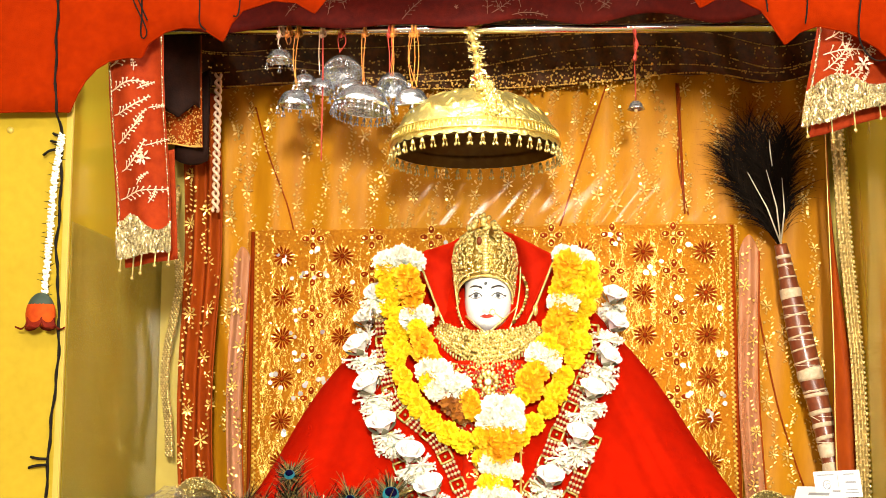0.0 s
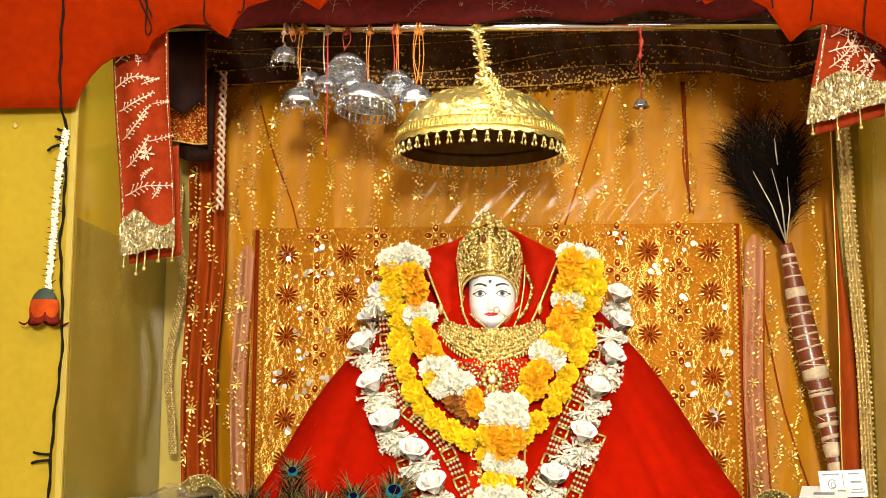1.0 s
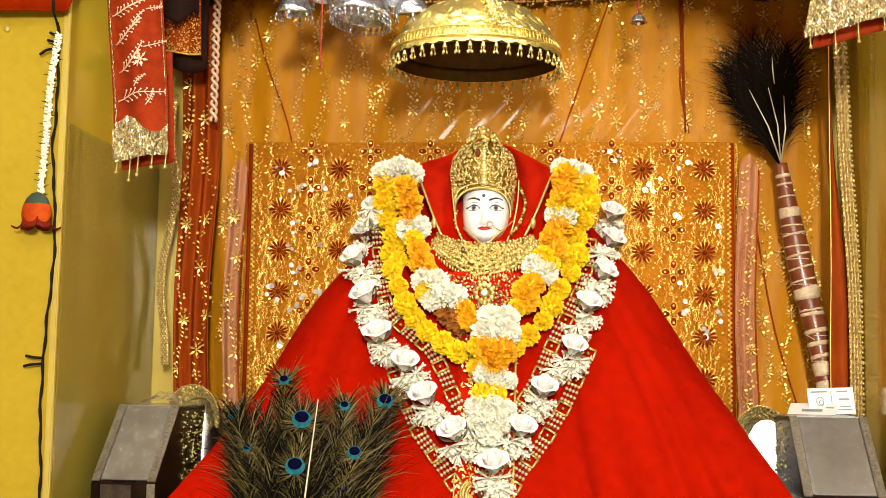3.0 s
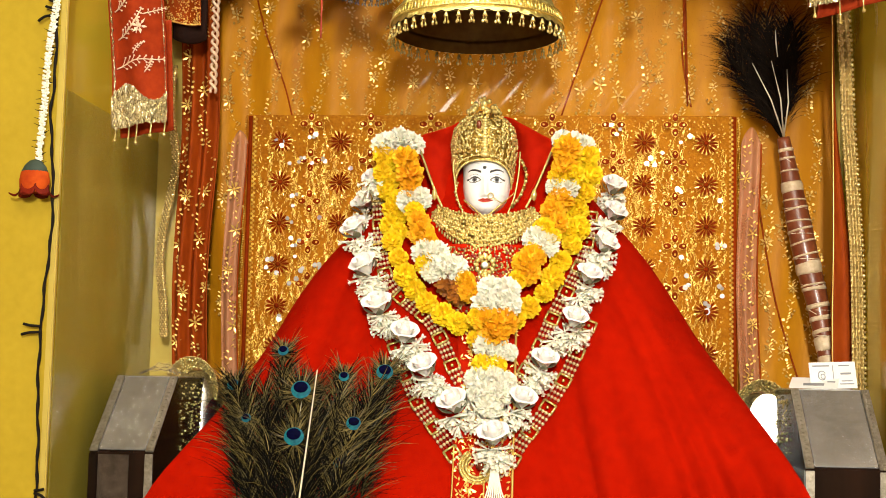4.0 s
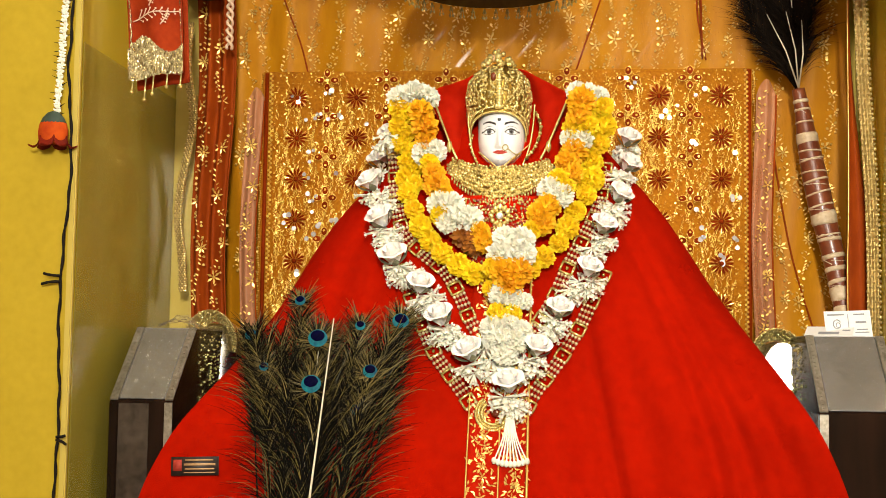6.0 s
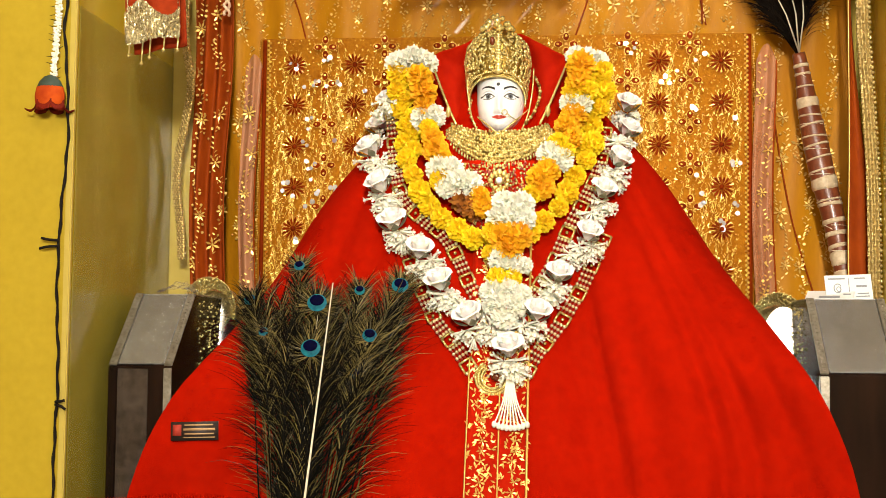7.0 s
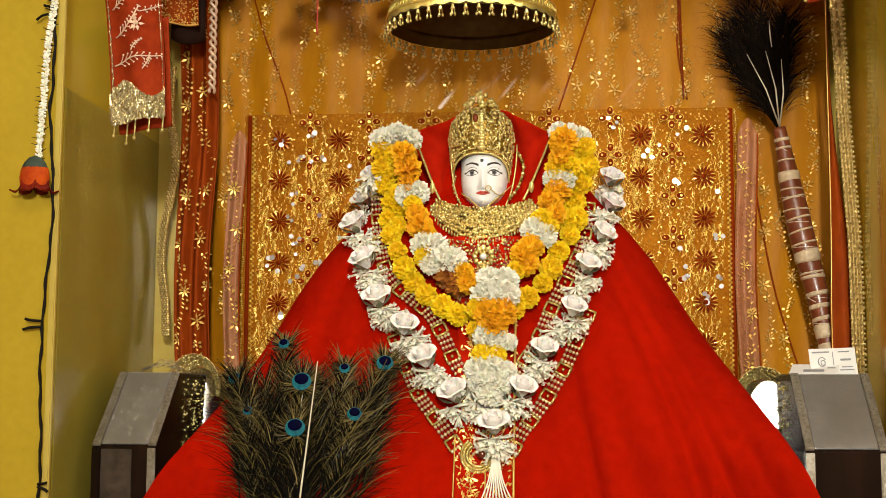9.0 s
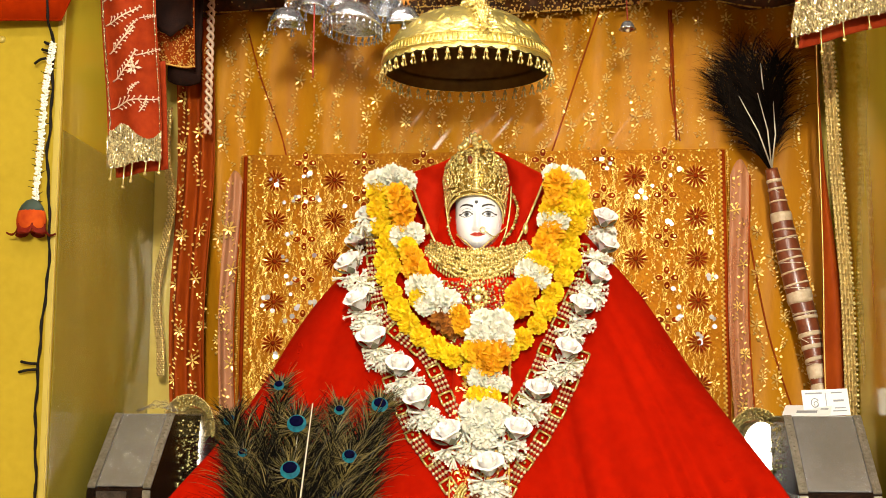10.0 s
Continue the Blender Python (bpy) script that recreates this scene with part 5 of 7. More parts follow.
mala = thing("marigold_garland", (0, -0.3, 0.42), "thick garland of yellow and orange marigolds with white flowers", "garland")
outer_l = line([(-0.207, 0, 0.775), (-0.208, 0, 0.74), (-0.196, 0, 0.68), (-0.188, 0, 0.625), (-0.168, 0, 0.575), (-0.148, 0, 0.525), (-0.11, 0, 0.48), (-0.075, 0, 0.45), (-0.04, 0, 0.43), (0.0, 0, 0.425)], 13)
outer_r = line([(0.205, 0, 0.775), (0.209, 0, 0.74), (0.2, 0, 0.69), (0.19, 0, 0.64), (0.175, 0, 0.59), (0.152, 0, 0.54), (0.125, 0, 0.498), (0.096, 0, 0.463), (0.068, 0, 0.44)], 11)
for p in outer_l + outer_r:
    head(mala, "y", p.x + rf.uniform(-0.007, 0.007), p.z, 0.032 + rf.uniform(-0.008, 0.008), rf.uniform(0.88, 1.02))
for p in outer_l[:5] + outer_r[:5]:
    head(mala, "y", p.x + (0.018 if p.x < 0 else -0.012) + rf.uniform(-0.004, 0.004), p.z - 0.014, 0.03, 0.8)
for x, z, key, size in ((-0.162, 0.765, "o", 1.1), (-0.152, 0.735, "o", 1.1), (-0.15, 0.705, "o", 1), (-0.152, 0.678, "w", 0.95), (-0.128, 0.682, "w", 0.85), (-0.138, 0.655, "y", 0.95), (-0.128, 0.632, "o", 1.05), (-0.12, 0.607, "o", 1.1), (-0.106, 0.588, "o", 0.95),
                        (-0.112, 0.567, "w", 1.0), (-0.09, 0.566, "w", 1.0), (-0.108, 0.545, "y", 1.0), (-0.075, 0.54, "w", 1.15), (-0.05, 0.538, "w", 1.0), (-0.097, 0.53, "w", 0.85), (-0.062, 0.508, "b", 1.1), (-0.045, 0.487, "b", 1.0), (-0.03, 0.513, "o", 0.85), (-0.022, 0.492, "o", 0.95),
                        (0.165, 0.785, "o", 1.15), (0.16, 0.755, "o", 1.1), (0.148, 0.73, "y", 0.95), (0.178, 0.735, "y", 0.95), (0.142, 0.71, "w", 0.8), (0.168, 0.707, "w", 0.85), (0.152, 0.684, "o", 1.1), (0.138, 0.655, "o", 1.1), (0.147, 0.632, "o", 1.0), (0.122, 0.62, "y", 1.0), (0.135, 0.605, "y", 0.9),
                        (0.105, 0.598, "w", 0.95), (0.128, 0.588, "w", 1.0), (0.1, 0.565, "o", 1.1), (0.082, 0.55, "o", 1.0), (0.092, 0.53, "o", 0.95), (0.07, 0.515, "y", 0.85)):
    head(mala, key, x, z, 0.052 if key != "b" else 0.035, size)
for x, z, key, size in ((0.02, 0.495, "w", 1.15), (0.05, 0.49, "w", 1.15), (0.034, 0.47, "w", 1.25), (0.012, 0.466, "w", 1.1), (0.056, 0.465, "w", 1.0), (0.02, 0.43, "o", 1.2), (0.048, 0.432, "o", 1.25), (0.034, 0.412, "o", 1.1), (0.0, 0.44, "y", 0.9)):
    head(mala, key, x, z, 0.065, size)
for s, x, z in ((-1, -0.19, 0.802), (-1, -0.165, 0.803), (-1, -0.208, 0.797), (-1, -0.178, 0.809), (-1, -0.148, 0.797), (1, 0.155, 0.808), (1, 0.18, 0.808), (1, 0.2, 0.797)):
    head(mala, "w", x, z, 0.03, 1.0 if s < 0 else 0.8)
for x, z, key, size in ((0.012, 0.385, "w", 0.85), (0.04, 0.385, "w", 0.85), (0.028, 0.372, "w", 1.0), (0.01, 0.35, "y", 0.9), (0.036, 0.35, "y", 0.9), (0.06, 0.375, "w", 0.7), (-0.008, 0.4, "y", 0.6),
                        (0.0, 0.322, "w", 0.9), (0.03, 0.325, "w", 1.0), (0.055, 0.318, "w", 0.8), (0.02, 0.3, "w", 1.05), (0.042, 0.296, "w", 0.9), (0.024, 0.275, "w", 0.9), (-0.002, 0.298, "w", 0.7)):
    head(mala, key, x, z, 0.05, size)

white = thing("rose_garland", (0.03, -0.4, 0.2), "long garland of white cloth roses and tuberose sprays", "garland")
ROSES = [(-0.243, 0.745, 0.25), (-0.266, 0.690, 0.3), (-0.258, 0.622, 0.55), (-0.226, 0.540, 0.5), (-0.197, 0.460, 0.2), (-0.147, 0.405, -0.2), (-0.098, 0.342, 0.3), (-0.038, 0.276, 0.4),
         (0.262, 0.735, -0.3), (0.258, 0.672, -0.6), (0.236, 0.595, -0.7), (0.205, 0.528, -0.4), (0.178, 0.440, -0.3), (0.123, 0.360, -0.2), (0.082, 0.286, -0.3), (0.035, 0.218, 0.1)]
for x, z, lean in ROSES:
    p = on_cloak(x, z - 0.01, 0.032)
    axis = Vector((-lean * 0.9, -0.58, 0.86))
    blossom = piece("white_rose", ROSE_BUD, white, faced(p, axis, rf.uniform(0, 6), rf.uniform(1.0, 1.15)))
    for name, meshes in (("petal", ROSE_PETALS), ("sepal", ROSE_SEPALS)):
        for me in meshes:
            new(name, me).parent = blossom
    for k in range(2):
        d = Vector((rf.uniform(-0.012, 0.012), -0.004, -0.024 - 0.014 * k))
        q = on_cloak(x + d.x + (0.008 if x < 0 else -0.008) * k, z + d.z, 0.028)
        piece("tuberose_spray", rf.choice(SPRAY), white, faced(q, (0, -0.3, 1), rf.uniform(0, 6), rf.uniform(0.85, 1.15)))
for a, b in zip(ROSES[:7] + ROSES[8:14], ROSES[1:8] + ROSES[9:15]):
    for t in (0.3, 0.5, 0.7):
        q = on_cloak(a[0] + (b[0] - a[0]) * t + rf.uniform(-0.01, 0.01), a[1] + (b[1] - a[1]) * t, 0.026)
        piece("tuberose_spray", rf.choice(SPRAY), white, faced(q, (rf.uniform(-0.5, 0.5), -0.5, 1), rf.uniform(0, 6), rf.uniform(0.8, 1.05)))
for x, z in ((0.0, 0.262), (0.06, 0.262), (0.03, 0.25), (0.012, 0.24), (0.055, 0.24), (-0.015, 0.285), (0.03, 0.185), (0.045, 0.178), (0.025, 0.195)):
    piece("tuberose_spray", rf.choice(SPRAY), white, faced(on_cloak(x, z, 0.035), (0, -0.4, 1), rf.uniform(0, 6), 1.0))
for i in range(9):
    t = (i - 4) / 4
    pts = line([(0.037 + 0.004 * t, cloak_y(0.03, 0.18) - 0.034, 0.178), (0.038 + 0.012 * t, cloak_y(0.03, 0.12) - 0.03, 0.125), (0.04 + 0.03 * t, cloak_y(0.04, 0.07) - 0.022, 0.075 + 0.006 * t * t)], 14)
    strand = part("tassel_strand", Geo().tube(pts, [0.0015] * 13 + [0.002], 6), PETAL_W, white)
    part("tassel_bud", Geo().ball(pts[-1], 0.005, 7, 5, 0, (1, 1, 1.3)), PETAL_W, strand)


# ---- bead chains ----
def bead_band(path, wide, label, every=11):
    """A flat chain: three rows of ivory beads on red, broken by square gold links."""
    pts = line(path, max(int(sum((Vector(a) - Vector(b)).length for a, b in zip(path, path[1:])) / 0.0055), 10))
    ob = thing("bead_chain", path[len(path) // 2], label, "necklace", "long bead chains")
    rows, red = Geo(), Geo()
    k = 0
    for i, p in enumerate(pts[:-1]):
        d = (pts[i + 1] - p).normalized()
        w = d.cross(Vector((0, -1, 0.3))).normalized()
        k += 1
        if k % every < 4:
            if k % every == 2:
                g = Geo()
                for s in (-1, 1):
                    g.tube([p + w * wide * 0.6 * s - d * 0.011, p + w * wide * 0.6 * s + d * 0.011], 0.0026, 6)
                    g.tube([p - w * wide * 0.6 + d * 0.011 * s, p + w * wide * 0.6 + d * 0.011 * s], 0.0026, 6)
                g.ball(p + Vector((0, -0.001, 0)), 0.0035, 6, 4)
                part("square_link", g, GOLD_PALE, ob)
            continue
        for s in (-1, -0.33, 0.33, 1):
            (rows if k % 2 else red).ball(p + w * wide * 0.5 * s, 0.0034 if k % 2 else 0.0022, 6, 4)
    tagged(part("ivory_beading", rows, WHITE_BEAD, ob), kind="stuff")
    tagged(part("red_beading", red, RED_BEAD, ob), kind="stuff")
    return ob


oc = lambda x, z, o=0.012: tuple(on_cloak(x, z, o))
bead_band([oc(-0.222, 0.70), oc(-0.218, 0.65), oc(-0.207, 0.575), oc(-0.185, 0.51), oc(-0.145, 0.47), oc(-0.1, 0.435), oc(-0.068, 0.385), oc(-0.04, 0.328), oc(0.0, 0.278)], 0.021, "chain of ivory and red beads with square gold links")
bead_band([oc(0.215, 0.66), oc(0.2, 0.57), oc(0.168, 0.5), oc(0.14, 0.445), oc(0.112, 0.38), oc(0.075, 0.318), oc(0.04, 0.278)], 0.021, "chain of ivory and red beads with square gold links")
bead_band([oc(-0.19, 0.44), oc(-0.15, 0.35), oc(-0.112, 0.275), oc(-0.08, 0.235), oc(-0.053, 0.2), oc(-0.03, 0.17), oc(0.0, 0.152)], 0.021, "chain of ivory and red beads with square gold links")
bead_band([oc(0.212, 0.435), oc(0.19, 0.385), oc(0.165, 0.33), oc(0.125, 0.262), oc(0.085, 0.208), oc(0.06, 0.165), oc(0.03, 0.15)], 0.021, "chain of ivory and red beads with square gold links")
moon = thing("moon_pendant", (0.005, -0.43, 0.14), "round gold filigree pendant hanging from the bead chain", "pendant")
my = cloak_y(0.005, 0.16) - 0.024
mg = Geo()
for a in np.linspace(2.2, 6.6, 40):
    for r in (0.02, 0.026, 0.031):
        mg.ball((0.004 + r * math.cos(a), my, 0.164 + r * math.sin(a)), 0.0032, 6, 4)
part("crescent", mg, GOLD_PALE, moon)
part("middle_stone", Geo().ball((0.01, my - 0.002, 0.166), 0.008, 10, 6, 0, (1, 0.5, 1)), RUBY, moon)

# ---- the umbrella and the bells ----
def drop_mesh():
    """A tiny bell with three drops on short links."""
    g = Geo().lathe([(0, 0.0), (0.002, -0.001), (0.0035, -0.006), (0.0052, -0.010), (0.0048, -0.0105), (0, -0.009)], 8)
    for a in (0, 2.1, 4.2):
        x, y = 0.0025 * math.cos(a), 0.0025 * math.sin(a)
        g.tube([(x, y, -0.010), (x * 1.6, y * 1.6, -0.018)], 0.0009, 4)
        g.ball((x * 1.8, y * 1.8, -0.0205), 0.0026, 6, 4, 0, (1, 1, 1.4))
    return g


DROP = mesh_of("bell_drop", drop_mesh(), GOLD_PALE)
CX, CY, CZ, CR = -0.018, -0.27, 1.018, 0.174
umbrella = thing("brass_umbrella", (CX, CY, CZ), "embossed brass ceremonial umbrella with a fringe of tiny bells", "umbrella")
cp = [(0.004, 0.122), (0.03, 0.121), (0.06, 0.115), (0.09, 0.104), (0.115, 0.09), (0.137, 0.072), (0.152, 0.053), (0.163, 0.034), (0.168, 0.027), (0.166, 0.023), (0.170, 0.012), (0.173, 0.0)]
dome = Geo()
dome.grid(lambda u, v: (lambda r, z, a: (CX + r * math.cos(a), CY + r * math.sin(a), CZ + z - (0.004 * abs(math.sin(a * 18)) if v > 0.99 else 0)))(np.interp(v, np.linspace(0, 1, 12), [p[0] for p in cp]), np.interp(v, np.linspace(0, 1, 12), [p[1] for p in cp]), 2 * math.pi * u), 144, 48, True)
part("dome", dome, BRASS, umbrella)
# Inner face of the dome; its shade is put into the colour.
part("lining", Geo().grid(lambda u, v: (lambda r, z, a: (CX + (r - 0.004) * math.cos(a), CY + (r - 0.004) * math.sin(a), CZ + z - 0.004))(max(np.interp(v, np.linspace(0, 1, 12), [p[0] for p in cp]), 0.006), np.interp(v, np.linspace(0, 1, 12), [p[1] for p in cp]), 2 * math.pi * u), 72, 24, True), BRASS_SHADE, umbrella)
bands = Geo()
for i in range(110):
    a = 2 * math.pi * i / 110
    bands.tube([(CX + 0.169 * math.cos(a), CY + 0.169 * math.sin(a), CZ + 0.027), (CX + 0.1725 * math.cos(a), CY + 0.1725 * math.sin(a), CZ + 0.013)], 0.0018, 4)
tagged(part("embossed_ribbing", bands, BRASS, umbrella), kind="stuff")
for r, z in ((0.1695, 0.029), (0.1735, 0.01)):
    part("rim_wire", Geo().tube([(CX + r * math.cos(a), CY + r * math.sin(a), CZ + z) for a in np.linspace(0, 6.2832, 97)], 0.0018, 6), BRASS, umbrella)
for row, (v0, n) in enumerate(((0.33, 18), (0.5, 26), (0.66, 34))):
    for i in range(n):
        a0 = 2 * math.pi * (i + 0.5 * (row % 2)) / n
        leaf = Geo().grid(lambda u, v: (lambda r, z, a, b: (CX + (r + b * 0.6) * math.cos(a), CY + (r + b * 0.6) * math.sin(a), CZ + z + b))(
            np.interp(v0 + 0.13 * (v - 0.5), np.linspace(0, 1, 12), [p[0] for p in cp]), np.interp(v0 + 0.13 * (v - 0.5), np.linspace(0, 1, 12), [p[1] for p in cp]),
            a0 + (u - 0.5) * 5.0 / n * math.sin(math.pi * v) + 0.9 / n * math.sin(3 * v + i), 0.0034 * math.sin(math.pi * u) * math.sin(math.pi * v) - 0.0004), 6, 6)
        part("embossed_leaf", leaf, BRASS, umbrella)
sw = Geo()
for i in range(40):
    a0, v0 = 2 * math.pi * i / 40, 0.28 + 0.2 * (i % 3)
    pts = []
    for k in range(9):
        a, v = a0 + 0.022 * k, v0 + 0.05 * math.sin(k * 0.9 + i)
        r, z = np.interp(v, np.linspace(0, 1, 12), [p[0] for p in cp]), np.interp(v, np.linspace(0, 1, 12), [p[1] for p in cp])
        pts.append((CX + (r + 0.001) * math.cos(a), CY + (r + 0.001) * math.sin(a), CZ + z + 0.0006))
    sw.tube(pts, 0.0018, 4)
tagged(part("embossed_scrollwork", sw, BRASS, umbrella), kind="stuff")
for i in range(44):
    a = 2 * math.pi * i / 44
    piece("bell_drop", DROP, umbrella, pose(CX + 0.174 * math.cos(a), CY + 0.174 * math.sin(a), CZ - 0.004, 0, 0, math.degrees(a)))
part("top_ring", Geo().tube([(CX + 0.011 * math.cos(a), CY, CZ + 0.134 + 0.011 * math.sin(a)) for a in np.linspace(0, 6.3, 20)], 0.0025, 6), BRASS, umbrella)
tin = thing("tinsel_cord", (CX, CY, CZ + 0.12), "pale gold tinsel cord holding the umbrella from the rod", "cord")
tpts = line([(-0.012, -0.325, 1.33), (-0.016, -0.325, 1.28), (-0.022, -0.318, 1.25), (-0.012, -0.3, 1.2), (-0.012, -0.285, 1.155), (-0.006, -0.33, 1.143), (0.006, -0.375, 1.128), (0.016, -0.407, 1.103), (0.024, -0.428, 1.075), (0.03, -0.442, 1.05)], 90)
part("core", Geo().tube(tpts, [0.0065 + 0.003 * math.sin(i * 1.3) for i in range(90)], 7), GOLD_PALE, tin)
tl = Geo()
for i in range(900):
    p = tpts[random.randrange(90)]
    d = Vector((random.gauss(0, 1), random.gauss(0, 1), random.gauss(0, 0.6))).normalized() * random.uniform(0.008, 0.022)
    tl.add([p, p + d, p + d + Vector((0.0022, 0, 0.0022))], [(0, 1, 2)])
for i in range(60):
    p = tpts[random.randrange(60, 90)]
    tl.ball(p + Vector((random.uniform(-0.018, 0.018), -0.006, random.uniform(-0.012, 0.012))), 0.0035, 5, 3)
tagged(part("tinsel", tl, GOLD_PALE, tin), kind="stuff")
part("red_knot", Geo().ball((-0.012, -0.305, 1.16), 0.008, 8, 6), THREAD_RED, tin)


def small_umbrella(r, h, n, lip=True):
    """A little silver umbrella with a ring on top and drops at its rim; stands round z = 0 at the rim."""
    root = thing("silver_umbrella", (0, 0, 0), "small beaten silver votive umbrella hanging on thread", "votive umbrella", "silver umbrellas on the rod")
    prof = [(0.002, h), (r * 0.35, h * 0.96), (r * 0.62, h * 0.82), (r * 0.78, h * 0.62), (r * 0.86, h * 0.42), (r * 0.92, h * 0.34), (r * 0.98, h * 0.12), (r, 0)]
    part("dome", Geo().lathe(prof + [(r * 0.96, 0.001), (r * 0.75, h * 0.58), (r * 0.35, h * 0.9), (0.002, h * 0.94)], 36), SILVER, root)
    part("rim_wire", Geo().tube([(r * math.cos(a), r * math.sin(a), 0) for a in np.linspace(0, 6.2832, 37)], 0.0013, 5), STEEL, root)
    part("top_ring", Geo().tube([(0.005 * math.cos(a), 0, h + 0.005 + 0.005 * math.sin(a)) for a in np.linspace(0, 6.3, 14)], 0.0012, 5), STEEL, root)
    for i in range(n):
        a = 2 * math.pi * i / n + 0.4
        ob = new("silver_drop", SDROP)
        ob.parent = root
        ob.matrix_basis = pose(r * math.cos(a), r * math.sin(a), -0.001) @ Matrix.Scale(0.75, 4)
    return root


SDROP = mesh_of("silver_drop", drop_mesh(), SILVER)
protos = {"big": small_umbrella(0.054, 0.042, 26), "mid": small_umbrella(0.035, 0.032, 6), "low": small_umbrella(0.029, 0.026, 5)}
SPOTS = [("low", -0.417, -0.31, 1.205, 0, 0), ("big", -0.289, -0.30, 1.178, -24, 6), ("mid", -0.379, -0.335, 1.102, 4, 2), ("big", -0.241, -0.345, 1.092, 3, 8), ("mid", -0.183, -0.31, 1.142, -20, 5), ("mid", -0.143, -0.33, 1.102, 0, -14), ("low", -0.329, -0.315, 1.138, 0, 8), ("low", -0.27, -0.325, 1.136, 6, -4), ("low", -0.366, -0.30, 1.155, 0, -6)]
SIZE = [0.95, 0.78, 1.03, 1.08, 0.95, 1.02, 1.0, 0.9, 0.9]
used = set()
for (key, x, y, z, rx, ry), k in zip(SPOTS, SIZE):
    m = pose(x, y, z, rx, ry, random.uniform(0, 90)) @ Matrix.Scale(k, 4)
    if key in used:
        ob = copy_thing(protos[key], Matrix())
        ob.matrix_basis = m
    else:
        used.add(key)
        protos[key].matrix_basis = m
strings = ((-0.417, 1.236, 0), (-0.40, 1.236, 2), (-0.289, 1.215, 1), (-0.379, 1.14, 2), (-0.241, 1.14, 2), (-0.183, 1.17, 2), (-0.19, 1.17, 1), (-0.143, 1.14, 2), (-0.136, 1.14, 2), (-0.329, 1.17, 0))
for x, z, c in strings:
    g = Geo()
    zr = 1.262 - 0.023 * (x + 0.1)
    g.tube([(x + 0.003 + 0.011 * math.cos(a) * 0.3, -0.31 + 0.0125 * math.cos(a), zr + 0.0125 * math.sin(a)) for a in np.linspace(0, 6.3, 16)], 0.002, 5)
    for s in (-1, 1):
        g.tube(line([(x + 0.004 * s, -0.322, zr - 0.006), (x + random.uniform(0.001, 0.006) * s + random.uniform(-0.007, 0.007), -0.324, (z + zr) / 2 + random.uniform(-0.01, 0.01)), (x + random.uniform(-0.004, 0.004), -0.32, z)], 16), 0.0011, 5)
    g.ball((x, -0.324, zr - 0.016), 0.0055, 6, 5)
    tagged(part("hanging_thread", g, (THREAD_PALE, THREAD_RED, THREAD_YEL)[c]), "knotted thread looped over the rod", "thread", "threads on the rod")
tagged(part("red_string", Geo().tube(line([(-0.325, -0.33, 1.245), (-0.323, -0.335, 1.15), (-0.324, -0.335, 1.05), (-0.325, -0.33, 0.99)], 30), 0.0017, 5), THREAD_RED), "long loose red string hanging among the silver umbrellas", "thread")

bell = thing("small_bell", (0.31, -0.236, 1.1), "small grey-blue metal bell on a red thread", "bell")
part("cup", Geo().lathe([(0.002, 0.018), (0.007, 0.017), (0.012, 0.012), (0.015, 0.004), (0.0185, 0.0), (0.0165, 0.0005), (0.011, 0.009), (0.002, 0.014)], 24, pose(0.311, -0.236, 1.104)), SILVER_PLATE, bell)
part("clapper", Geo().ball((0.311, -0.236, 1.102), 0.004, 8, 6), WHITE_BEAD, bell)
part("thread", Geo().tube(line([(0.306, -0.3, 1.262), (0.308, -0.27, 1.2), (0.311, -0.238, 1.123)], 16), 0.0012, 5), THREAD_RED, bell)
part("ribbon", Geo().tube(line([(0.305, -0.315, 1.255), (0.31, -0.312, 1.22), (0.305, -0.312, 1.185)], 16), [0.003 + 0.002 * math.sin(i) for i in range(16)], 6), THREAD_RED, bell)

